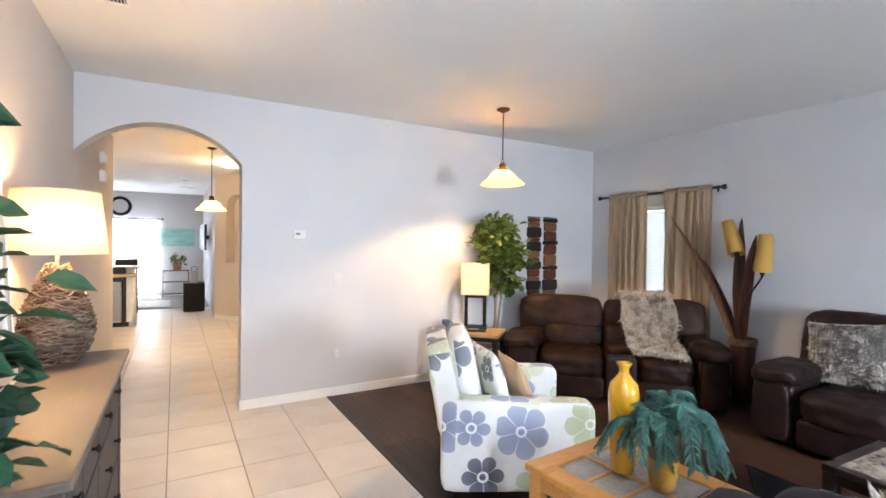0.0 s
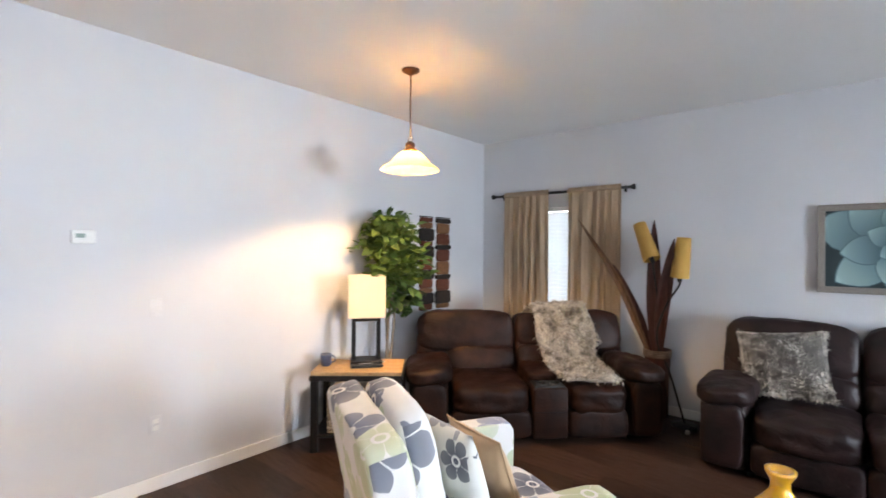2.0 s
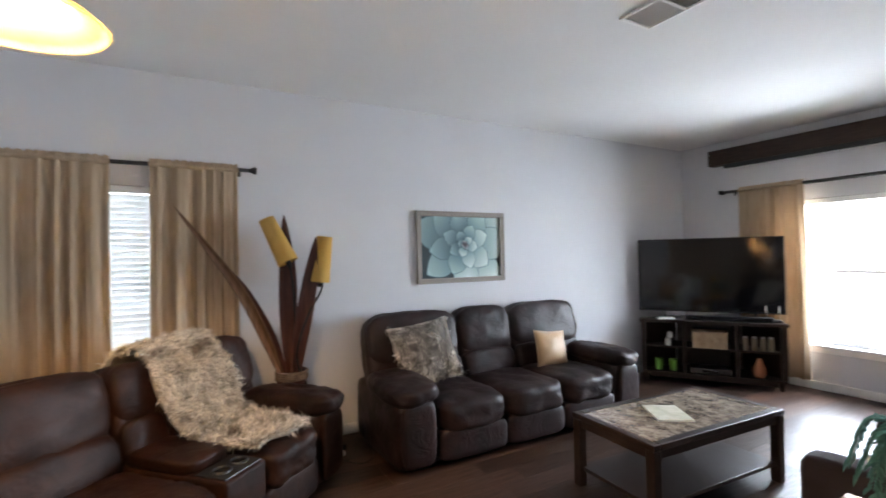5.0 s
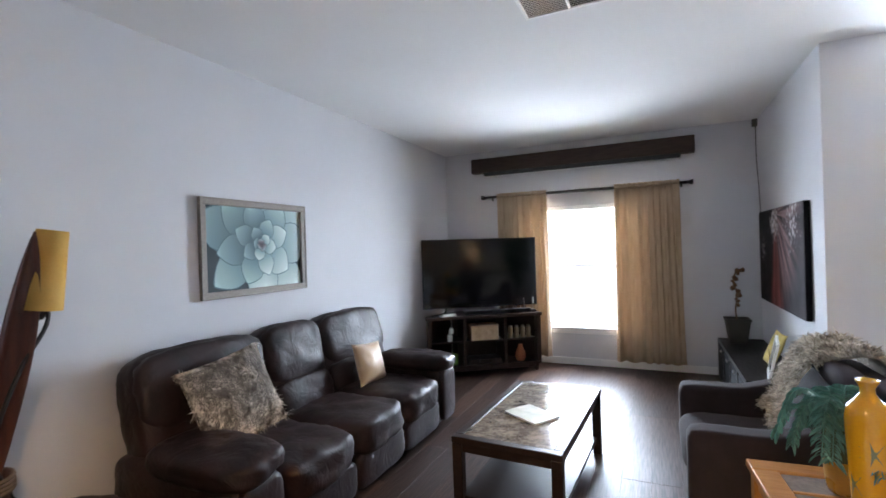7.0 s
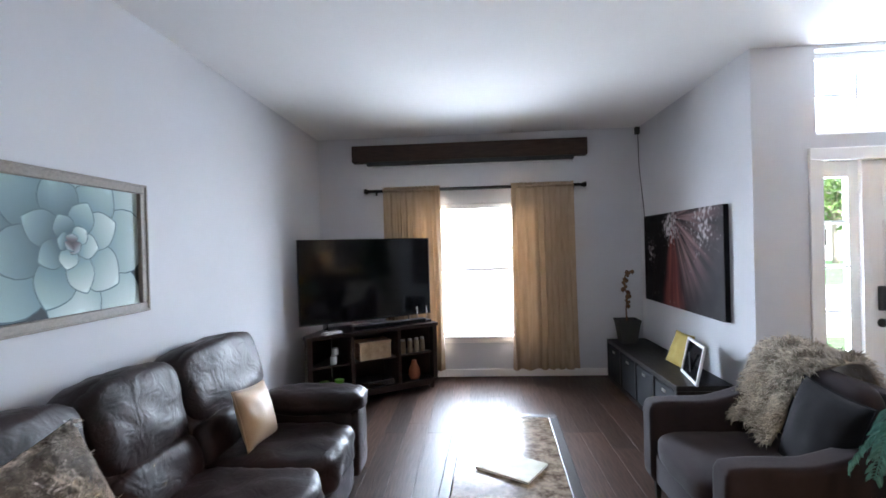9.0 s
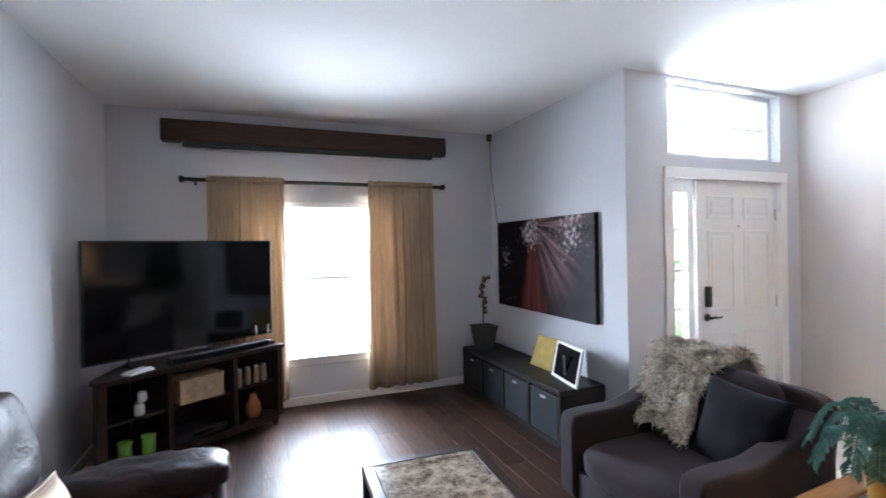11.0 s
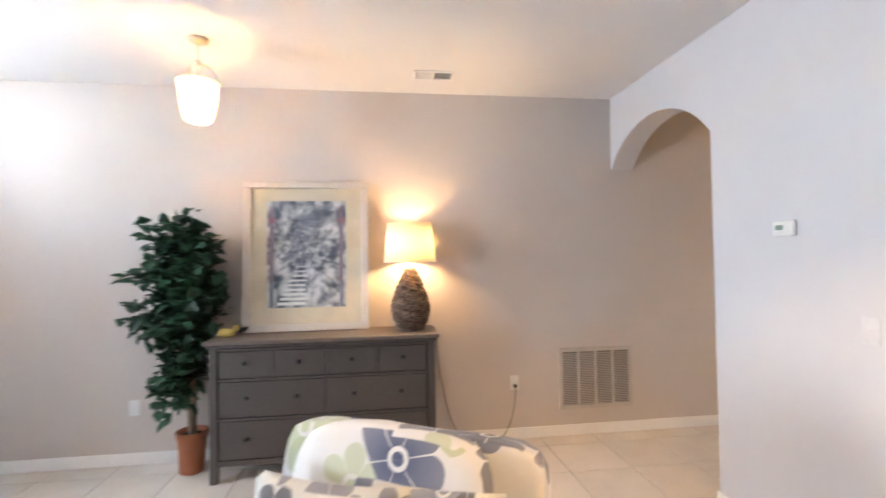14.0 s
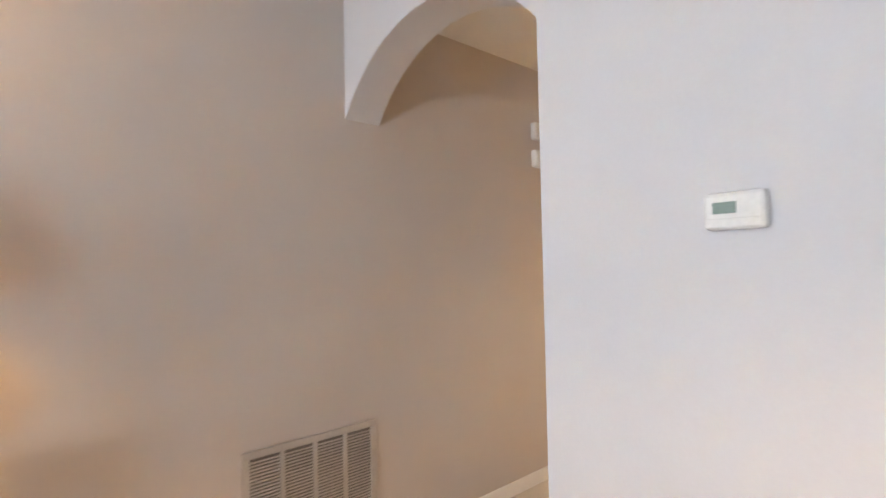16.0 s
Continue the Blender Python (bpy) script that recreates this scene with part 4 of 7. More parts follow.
def jar_pendant(x, y):
    """The frosted jar hangs by three arms and has a glass lid."""
    root = thing("entry_lamp", pose(x, y, 0), "nickel entry pendant with frosted glass jar, lit", "pendant lamp")
    part("canopy", lathe([(0, CEIL - 0.0005), (0.06, CEIL - 0.0005), (0.058, CEIL - 0.018), (0.02, CEIL - 0.028), (0, CEIL - 0.028)], 24), NICKEL, root, smooth=True)
    part("stem", tube([(0, 0, CEIL - 0.027), (0, 0, 2.56)], 0.005, 8), NICKEL, root, smooth=True)
    part("collar", lathe([(0, 2.71), (0.016, 2.71), (0.018, 2.69), (0.008, 2.68), (0, 2.68)], 16), NICKEL, root, smooth=True)
    for a in (0, 2.094, 4.189):
        arm = curve([(0.006, 0, 2.695), (0.06, 0, 2.685), (0.108, 0, 2.64), (0.116, 0, 2.575)], 6)
        part("arm", moved(tube(arm, 0.004, 6), Matrix.Rotation(a, 4, "Z")), NICKEL, root, smooth=True)
    out = [(0.0, 2.335), (0.06, 2.337), (0.075, 2.35), (0.095, 2.43), (0.108, 2.52), (0.112, 2.56), (0.118, 2.575), (0.112, 2.58)]
    part("glass_jar", lathe(out + [(0.104, 2.575), (0.100, 2.52), (0.088, 2.43), (0.068, 2.356), (0, 2.343)], 32), FROSTED, root, "lit frosted glass jar", smooth=True)
    part("glass_lid", lathe([(0.006, 2.578), (0.1, 2.577), (0.1, 2.583), (0.006, 2.59)], 32), FROSTED, root, smooth=True)


jar_pendant(*ENTRY)


# ---- sofas ----
def recliner(name, m, seats, half, leather, label, rise=0.0):
    """A recliner seen from the front: x to the right, y to the back. seats: (x0, x1, kind) between the arms at +-half."""
    root = thing(name, m, label, "sofa")
    lo, hi = seats[0][0], seats[-1][1]
    solid("base_frame", root, BLACKCLOTH, lo - 0.1, hi + 0.1, 0.10, 0.86, 0.03, 0.26, 0.02)
    tilt = Matrix.Translation((0, 0.665, 0.42)) @ Matrix.Rotation(radians(-14), 4, "X")
    for k, (x0, x1, kind) in enumerate(seats):
        g = 0.004
        if kind == "seat":
            part("footrest_panel", puff(x0 + g, x1 - g, 0.0, 0.13, 0.05, 0.275, 6, 8, 0.005, k), leather, root, smooth=True)
            part("seat_cushion", puff(x0 + g, x1 - g, -0.03, 0.71, 0.235, 0.475, 5, 15, 0.015, k + 5), leather, root, smooth=True)
            b0, b1 = (x0 - 0.82 * (half - abs(lo)) if k == 0 else x0), (x1 + 0.82 * (half - hi) if k == len(seats) - 1 else x1)
            back = part("backrest", moved(puff(b0 + g, b1 - g, -0.04, 0.22, -0.18, 0.578 + rise, 5.2, 13, 0.012, k + 9), tilt), leather, root, smooth=True)
            part("lumbar_pad", moved(puff(x0 + 0.012, x1 - 0.012, -0.085, 0.08, -0.02, 0.235, 4, 11, 0.014, k + 13), tilt), leather, back, smooth=True)
            part("head_pad", moved(puff(b0 + 0.008, b1 - 0.008, -0.068, 0.10, 0.17 + rise * 0.4, 0.57 + rise, 4.0, 13, 0.014, k + 17), tilt), leather, back, smooth=True)
        else:
            con = part("console", rbox(x0 + g, x1 - g, 0.0, 0.69, 0.05, 0.455, 0.02, 3), leather, root, smooth=True)
            part("seam", rbox(x0 + 0.006, x1 - 0.006, -0.0035, 0.0, 0.262, 0.268, 0.001), BLACKCLOTH, con)
            part("lid", puff(x0 + 0.006, x1 - 0.006, 0.215, 0.69, 0.44, 0.525, 5, 8, 0.005, k), leather, con, "padded console lid", smooth=True)
            part("tray", rbox(x0 + 0.02, x1 - 0.02, 0.02, 0.205, 0.45, 0.462, 0.005), BLACKPLASTIC, con)
            c = (x0 + x1) / 2
            for s in (-0.058, 0.058):
                part("cup_holder", moved(lathe([(0.035, 0.464), (0.04, 0.473), (0.047, 0.473), (0.05, 0.4625)], 22), Matrix.Translation((c + s, 0.11, 0))), BLACKPLASTIC, con, smooth=True)
                part("cup_well", moved(lathe([(0, 0.4626), (0.037, 0.4626), (0.037, 0.465), (0, 0.465)], 22), Matrix.Translation((c + s, 0.11, 0))), BLACKGLOSS, con)
            back = part("backrest", moved(puff(x0 + g, x1 - g, -0.03, 0.22, -0.18, 0.545, 6, 9, 0.006, k + 9), tilt), leather, root, smooth=True)
            part("lumbar_pad", moved(puff(x0 + 0.008, x1 - 0.008, -0.07, 0.08, 0.0, 0.25, 3.5, 8, 0.008, k), tilt), leather, back, smooth=True)
            part("head_pad", moved(puff(x0 + 0.008, x1 - 0.008, -0.06, 0.10, 0.225, 0.54, 3.6, 8, 0.008, k + 3), tilt), leather, back, smooth=True)
    for s, edge in ((-1, lo), (1, hi)):
        x0, x1 = sorted((edge, s * half))
        arm = part("arm", puff(x0 + 0.01, x1 - 0.01, 0.02, 0.92, 0.03, 0.52, 9, 10, 0.006, s + 3), leather, root, smooth=True)
        lean = Matrix.Translation(((x0 + x1) / 2, 0, 0.54)) @ Matrix.Rotation(radians(5 * s), 4, "Y")
        w = (x1 - x0) / 2 + 0.025
        part("arm_pad", moved(puff(-w, w, -0.035, 0.66, -0.075, 0.085, 3.4, 13, 0.014, s + 7), lean), leather, arm, "padded arm top", smooth=True)
        part("arm_front", puff(x0 + 0.03, x1 - 0.03, -0.015, 0.08, 0.06, 0.50, 5, 8, 0.005, s + 11), leather, arm, smooth=True)
    part("back_shell", rbox(lo - 0.02, hi + 0.02, 0.80, 0.935, 0.06, 0.80, 0.03, 3), leather, root, smooth=True)
    for x in (lo, hi):
        for y in (0.14, 0.82):
            part("foot", moved(lathe([(0, 0), (0.025, 0), (0.03, 0.035), (0, 0.035)], 12), Matrix.Translation((x, y, 0))), BLACKPLASTIC, root)
    return root


# origin at the front centre of the loveseat
LOVE = Matrix.Translation((0.682 * 0.47 + 0.731 * 4.63, -0.731 * 0.47 + 0.682 * 4.63, 0)) @ Matrix.Rotation(radians(-47), 4, "Z")
recliner("loveseat", LOVE, [(-0.70, -0.05, "seat"), (-0.05, 0.24, "console"), (0.24, 0.74, "seat")], 1.04, LEATHER, "brown leather reclining loveseat with centre console, fur throw on it")
SOFA = Matrix.Translation((4.10, 0.59, 0)) @ Matrix.Rotation(radians(-90), 4, "Z")
recliner("sofa", SOFA, [(-0.88, -0.29, "seat"), (-0.29, 0.29, "seat"), (0.29, 0.88, "seat")], 1.20, LEATHER2, "dark brown leather three-seat reclining sofa against the wall", 0.05)


def throw(m, path, width, drift, count, seed, label, length=0.05, material=FUR, skin=FURSKIN, taper=0.0):
    """A shaggy fur throw laid along a path of (y, z), with a ragged outline."""
    root = thing("fur_throw", m, label, "throw")
    line = curve([(0, y, z) for y, z in path], 8)

    def fn(u, v):
        s = v * (len(line) - 1)
        i = min(int(s), len(line) - 2)
        p = line[i].lerp(line[i + 1], s - i)
        w = width * (1 - taper * v) * (1 + 0.12 * math.sin(5 * v + seed) + 0.05 * math.sin(17 * v))
        x = (u - 0.5) * w + drift * v + 0.02 * math.sin(9 * v + 4 * u)
        end = 0.05 * math.sin(7 * u + seed) * (v - 0.5)
        lift = 0.016 + 0.010 * noise.noise(Vector((x * 9, s * 0.4, seed)))
        n = (line[i + 1] - line[i]).normalized()
        return (x, p.y + n.y * end - n.z * lift, p.z + n.z * end + abs(n.y) * lift)

    part("hide", sheet(fn, 22, 40, 0.01), skin, root, smooth=True)
    fur("fur", lambda u, v: fn(1 - u, v), count, length, material, root, random.Random(seed))
    return root


throw(LOVE @ Matrix.Translation((0.36, 0, 0)), [(0.99, 0.74), (0.96, 0.92), (0.83, 1.0), (0.715, 0.955), (0.63, 0.82), (0.565, 0.67), (0.49, 0.54), (0.34, 0.495), (0.18, 0.495), (0.05, 0.485)], 0.66, 0.10, 17000, 3, "shaggy grey-brown fur throw draped over the loveseat back", taper=0.35)


def cushion(name, m, w, h, d, material, label, seed=0, fuzzy=None, skin=None):
    """A square pillow that stands on its lower edge, facing -y."""
    root = thing(name, m, label, "pillow")

    def fn(u, v, side):
        a, b = 2 * u - 1, 2 * v - 1
        fat = max(0.0, (1 - a * a) * (1 - b * b)) ** 0.55
        pinch = 1 - 0.07 * (1 - a * a) * b * b - 0.0
        pinch2 = 1 - 0.07 * (1 - b * b) * a * a
        wob = 0.012 * noise.noise(Vector((a * 2.2, b * 2.2, seed + side)))
        return (a * w / 2 * pinch2, side * (d / 2 * fat + wob * fat), h / 2 + b * h / 2 * pinch)

    bm = sheet(lambda u, v: fn(u, v, -1), 18, 18)
    other = sheet(lambda u, v: fn(u, v, 1), 18, 18)
    tmp = bpy.data.meshes.new("tmp")
    other.to_mesh(tmp)
    bm.from_mesh(tmp)
    other.free()
    bpy.data.meshes.remove(tmp)
    bmesh.ops.remove_doubles(bm, verts=bm.verts[:], dist=0.001)
    body = part("cover", bm, skin or material, root, smooth=True)
    if material in (FLORAL, FLORAL_SMALL):
        box_uv(body, (seed * 0.31, seed * 0.17))
    if fuzzy:
        fur("fur", lambda u, v: fn(1 - u, v, -1), fuzzy, 0.038, material, root, random.Random(seed))
        fur("fur", lambda u, v: fn(u, v, 1), fuzzy // 4, 0.045, material, root, random.Random(seed + 1))
    else:
        edge = [fn(u, 0, -1) for u in np.linspace(0, 1, 13)] + [fn(1, v, -1) for v in np.linspace(0, 1, 13)][1:] + [fn(u, 1, -1) for u in np.linspace(1, 0, 13)][1:] + [fn(0, v, -1) for v in np.linspace(1, 0, 13)][1:]
        part("piping", tube(edge, 0.004, 6), material, root, smooth=True) if material not in (FLORAL, FLORAL_SMALL) else None
    return root


cushion("fur_pillow", SOFA @ Matrix.Translation((-0.70, 0.43, 0.495)) @ Matrix.Rotation(radians(-22), 4, "X") @ Matrix.Rotation(radians(-7), 4, "Y"), 0.56, 0.50, 0.18, FUR2, "shaggy grey fur pillow leaning on the sofa back", 5, 22000, FURSKIN2)
cushion("satin_pillow", SOFA @ Matrix.Translation((0.56, 0.44, 0.455)) @ Matrix.Rotation(radians(-18), 4, "X") @ Matrix.Rotation(radians(6), 4, "Y"), 0.36, 0.33, 0.13, SATIN, "tan satin pillow on the dark leather sofa", 2)


# ---- coffee table ----
TABLE = Matrix.Translation((3.175, 0.225, 0)) @ Matrix.Rotation(radians(-3), 4, "Z")
coffee = thing("coffee_table", TABLE, "espresso wood coffee table with marbled stone top and lower shelf", "coffee table")
hw, hl, th = 0.315, 0.605, 0.465
for b in ((-hw, hw, -hl, -hl + 0.055), (-hw, hw, hl - 0.055, hl), (-hw, -hw + 0.055, -hl + 0.055, hl - 0.055), (hw - 0.055, hw, -hl + 0.055, hl - 0.055)):
    solid("top_rim", coffee, ESPRESSO, *b, th - 0.035, th, 0.005)
solid("apron", coffee, ESPRESSO, -hw + 0.02, hw - 0.02, -hl + 0.02, hl - 0.02, th - 0.09, th - 0.036, 0.004)
for i in range(2):
    for j in range(4):
        x0, y0 = -hw + 0.056 + i * (2 * hw - 0.112) / 2, -hl + 0.056 + j * (2 * hl - 0.112) / 4
        solid("stone_tile", coffee, STONE, x0 + 0.0002, x0 + (2 * hw - 0.112) / 2 - 0.0002, y0 + 0.0002, y0 + (2 * hl - 0.112) / 4 - 0.0002, th - 0.03, th - 0.002, 0.0004)
for sx in (-1, 1):
    for sy in (-1, 1):
        x0, x1 = sorted((sx * hw, sx * (hw - 0.065)))
        y0, y1 = sorted((sy * hl, sy * (hl - 0.065)))
        solid("leg", coffee, ESPRESSO, x0 + 0.003, x1 - 0.003, y0 + 0.003, y1 - 0.003, 0, th - 0.037, 0.006)
solid("lower_shelf", coffee, ESPRESSO, -hw + 0.03, hw - 0.03, -hl + 0.03, hl - 0.03, 0.10, 0.125, 0.004)
book = thing("magazine", Matrix.Translation((3.17, 0.34, th)) @ Matrix.Rotation(radians(-33), 4, "Z"), "closed magazine with a pale cover on the coffee table", "magazine")
part("pages", rbox(-0.14, 0.14, -0.105, 0.105, 0.0, 0.010, 0.001), PAPER, book)
part("cover", rbox(-0.142, 0.142, -0.107, 0.107, 0.0101, 0.0115, 0.0005), mat("magazine_cover", (0.42, 0.42, 0.30), 0.55, base2=(0.62, 0.60, 0.50), scale=11, fine=25, bump=0.0), book)


# ---- television corner ----
STAND = Matrix.Translation((4.32, -2.05, 0)) @ Matrix.Rotation(radians(214), 4, "Z")
stand = thing("tv_stand", STAND, "dark espresso wood media stand with open shelves, in the corner", "tv stand")
sw, sd, sh = 0.70, 0.46, 0.715


def tv_stand():
    # slabs with clipped back corners, so that the stand fits the corner
    def slab(name, z0, z1, over, front=0.0):
        bm = bmesh.new()
        ring = [(-sw - over, front - over), (sw + over, front - over), (sw + over, 0.10), (sw - 0.34, sd), (-sw + 0.34, sd), (-sw - over, 0.10)]
        lowv = [bm.verts.new((x, y, z0)) for x, y in ring]
        topv = [bm.verts.new((x, y, z1)) for x, y in ring]
        bm.faces.new(lowv[::-1])
        bm.faces.new(topv)
        for i in range(6):
            bm.faces.new([lowv[i], lowv[(i + 1) % 6], topv[(i + 1) % 6], topv[i]])
        bmesh.ops.bevel(bm, geom=bm.edges[:], offset=0.004, segments=2, affect="EDGES")
        return part(name, bm, ESPRESSO, stand)

    slab("top", sh - 0.035, sh, 0.015)
    slab("bottom", 0.09, 0.12, 0.0)
    slab("middle_shelf", 0.385, 0.405, -0.02, 0.03)
    for x0, x1 in ((-sw, -sw + 0.05), (sw - 0.05, sw), (-0.27, -0.235), (0.235, 0.27)):
        solid("upright", stand, ESPRESSO, x0, x1, 0.0, 0.10 if abs(x0) > 0.4 else 0.40, 0.121, sh - 0.036, 0.004)
    for s in (-1, 1):
        bm = bmesh.new()
        ring = [(s * sw, 0.10), (s * (sw - 0.34), sd), (s * (sw - 0.36), sd - 0.015), (s * (sw - 0.02), 0.09)]
        lowv = [bm.verts.new((x, y, 0.121)) for x, y in ring]
        topv = [bm.verts.new((x, y, sh - 0.036)) for x, y in ring]
        bm.faces.new(lowv)
        bm.faces.new(topv[::-1])
        for i in range(4):
            bm.faces.new([lowv[i], topv[i], topv[(i + 1) % 4], lowv[(i + 1) % 4]])
        part("side_panel", bm, ESPRESSO, stand)
        for y in (0.02,):
            part("foot", moved(lathe([(0, 0), (0.024, 0), (0.038, 0.09), (0, 0.09)], 4), Matrix.Translation((s * (sw - 0.05), 0.055, 0)) @ Matrix.Rotation(radians(45), 4, "Z")), ESPRESSO, stand)
        part("foot", moved(lathe([(0, 0), (0.024, 0), (0.034, 0.09), (0, 0.09)], 4), Matrix.Translation((s * (sw - 0.4), sd - 0.06, 0)) @ Matrix.Rotation(radians(45), 4, "Z")), ESPRESSO, stand)
    solid("back_panel", stand, ESPRESSO, -sw + 0.37, sw - 0.37, sd - 0.012, sd - 0.002, 0.121, sh - 0.036, 0.002)
    solid("apron", stand, ESPRESSO, -sw + 0.09, sw - 0.09, 0.004, 0.02, 0.055, 0.0895, 0.004)


tv_stand()
TVM = STAND @ Matrix.Translation((-0.0, 0.17, sh))
tv = thing("television", TVM, "large black flat television, switched off, on the media stand", "television")
solid("bezel", tv, BLACKPLASTIC, -0.725, 0.725, 0.0, 0.035, 0.078, 0.925, 0.006)
solid("screen", tv, BLACKGLOSS, -0.715, 0.715, -0.0025, -0.0002, 0.092, 0.916, 0.001)
solid("rear_housing", tv, BLACKPLASTIC, -0.4, 0.4, 0.0352, 0.075, 0.14, 0.6, 0.012)
for s in (-0.45, 0.45):
    bm = tube([(s, 0.02, 0.105), (s, 0.0, 0.03), (s, -0.10, 0.006)], 0.008, 8)
    tube([(s, 0.02, 0.03), (s, 0.12, 0.007)], 0.008, 8, bm)
    part("foot", bm, BLACKPLASTIC, tv, smooth=True)
bar = thing("soundbar", STAND @ Matrix.Translation((0.18, 0.075, sh)), "slim black soundbar in front of the television", "soundbar")
part("body", rbox(-0.42, 0.42, -0.04, 0.04, 0.0, 0.055, 0.014, 3), BLACKPLASTIC, bar)
part("grille", rbox(-0.40, 0.40, -0.0425, -0.0402, 0.008, 0.047, 0.001), BLACKCLOTH, bar)
router = thing("router", STAND @ Matrix.Translation((0.60, 0.11, sh)), "small dark router with two upright antennas", "router")
part("body", rbox(-0.075, 0.075, -0.05, 0.05, 0, 0.03, 0.008), BLACKPLASTIC, router)
for s in (-0.055, 0.055):
    part("antenna", tube([(s, 0.03, 0.02), (s * 1.1, 0.035, 0.17)], 0.005, 6), NICKEL, router, smooth=True)
papers = thing("paper_stack", STAND @ Matrix.Translation((-0.44, 0.06, sh)) @ Matrix.Rotation(radians(20), 4, "Z"), "two white game discs cases lying on the stand", "cases")
part("case", rbox(-0.095, 0.095, -0.045, 0.045, 0, 0.012, 0.002), PAPER, papers)
part("case", moved(rbox(-0.09, 0.09, -0.04, 0.04, 0.0122, 0.022, 0.002), Matrix.Rotation(radians(9), 4, "Z")), PAPER, papers)


def jar(x, y, z, r, h, material, label):
    root = thing("jar", STAND @ Matrix.Translation((x, y, z)), label, "jar")
    part("body", lathe([(0, 0), (r * 0.9, 0), (r, 0.01), (r, h * 0.8), (r * 0.75, h * 0.88), (0, h * 0.88)], 20), material, root, smooth=True)
    part("lid", lathe([(0, h * 0.881), (r * 0.8, h * 0.881), (r * 0.8, h), (0, h)], 20), NICKEL, root, smooth=True)


GREENBOX = mat("lime_tin", (0.13, 0.30, 0.035), 0.4, bump=0.05)
jar(-0.42, 0.10, 0.405, 0.032, 0.09, PAPER, "white lidded jar on the media stand shelf")
jar(-0.40, 0.10, 0.497, 0.03, 0.07, PAPER, "small white jar stacked on the shelf")
for x in (-0.52, -0.37):
    tin = thing("green_tin", STAND @ Matrix.Translation((x, 0.09, 0.12)), "round lime green tin on the lower shelf", "tin", "lime tins")
    part("body", lathe([(0, 0), (0.038, 0), (0.042, 0.006), (0.045, 0.118), (0, 0.118)], 24), GREENBOX, tin, smooth=True)
    part("lid", lathe([(0, 0.1181), (0.047, 0.1181), (0.048, 0.124), (0.046, 0.131), (0, 0.134)], 24), GREENBOX, tin, smooth=True)
for x in (0.34, 0.42, 0.50, 0.57):
    jar(x, 0.10, 0.405, 0.027, 0.15, mat("spice_glass", (0.30, 0.24, 0.16), 0.3, bump=0.02), "glass jar with pale contents on the shelf")
pumpkin = thing("ceramic_jug", STAND @ Matrix.Translation((0.46, 0.09, 0.12)), "small terracotta orange jug on the lower shelf", "jug")
part("body", lathe([(0, 0), (0.045, 0), (0.062, 0.04), (0.06, 0.10), (0.035, 0.16), (0.025, 0.19), (0.03, 0.2), (0, 0.2)], 24), TERRACOTTA, pumpkin, smooth=True)
bin_ = thing("wicker_bin", STAND @ Matrix.Translation((0.0, 0.12, 0.405)), "pale wicker box on the middle shelf", "basket")
part("body", rbox(-0.17, 0.17, -0.09, 0.12, 0, 0.17, 0.008), WICKER_PALE, bin_)
part("rim", rbox(-0.175, 0.175, -0.095, 0.125, 0.1701, 0.185, 0.004), WICKER_PALE, bin_)
player = thing("disc_player", STAND @ Matrix.Translation((0.0, 0.16, 0.12)), "black disc player on the lower shelf", "player")
part("body", rbox(-0.20, 0.20, -0.12, 0.12, 0, 0.06, 0.004), BLACKPLASTIC, player)
part("display", rbox(-0.08, 0.08, -0.1225, -0.1202, 0.02, 0.045, 0.001), BLACKGLOSS, player)

# ---- wooden beam with the projection screen under it ----
beam = thing("wall_beam", pose(3.35, WALL_W, 2.54, 0, 0, 180), "rough dark walnut beam mounted high over the window", "beam")
part("front_board", rbox(-1.35, 1.35, -0.13, -0.105, 0.0, 0.19, 0.006), BEAMWOOD, beam)
part("top_board", rbox(-1.35, 1.35, -0.1045, -0.0005, 0.165, 0.19, 0.004), BEAMWOOD, beam)
for s in (-1, 1):
    x0, x1 = sorted((s * 1.35, s * 1.20))
    part("end_block", rbox(x0, x1, -0.1045, -0.0005, 0.0, 0.1645, 0.004), BEAMWOOD, beam)
screen = thing("projection_screen", pose(3.34, WALL_W, 2.54, 0, 0, 180), "rolled-up projection screen in black case under the beam", "projection screen")
part("case", rbox(-1.195, 1.195, -0.095, -0.01, -0.042, 0.10, 0.01), BLACKPLASTIC, screen)
part("hem_bar", tube([(-1.195, -0.05, -0.05), (1.195, -0.05, -0.05)], 0.008, 8), VINYL, screen, "thin white hem bar", smooth=True)
cable = thing("wall_cable", pose(SIDE_X, WALL_W, 0), "thin grey cable run down the corner from a small box", "cable")
part("wire", tube(curve([(0.02, 0.03, 2.80), (0.022, 0.05, 2.4), (0.018, 0.11, 2.1), (0.02, 0.17, 1.85), (0.018, 0.19, 1.78)]), 0.004, 6), BLACK, cable, smooth=True)
part("box", rbox(0.002, 0.05, 0.002, 0.05, 2.76, 2.84, 0.004), POTDARK, cable)


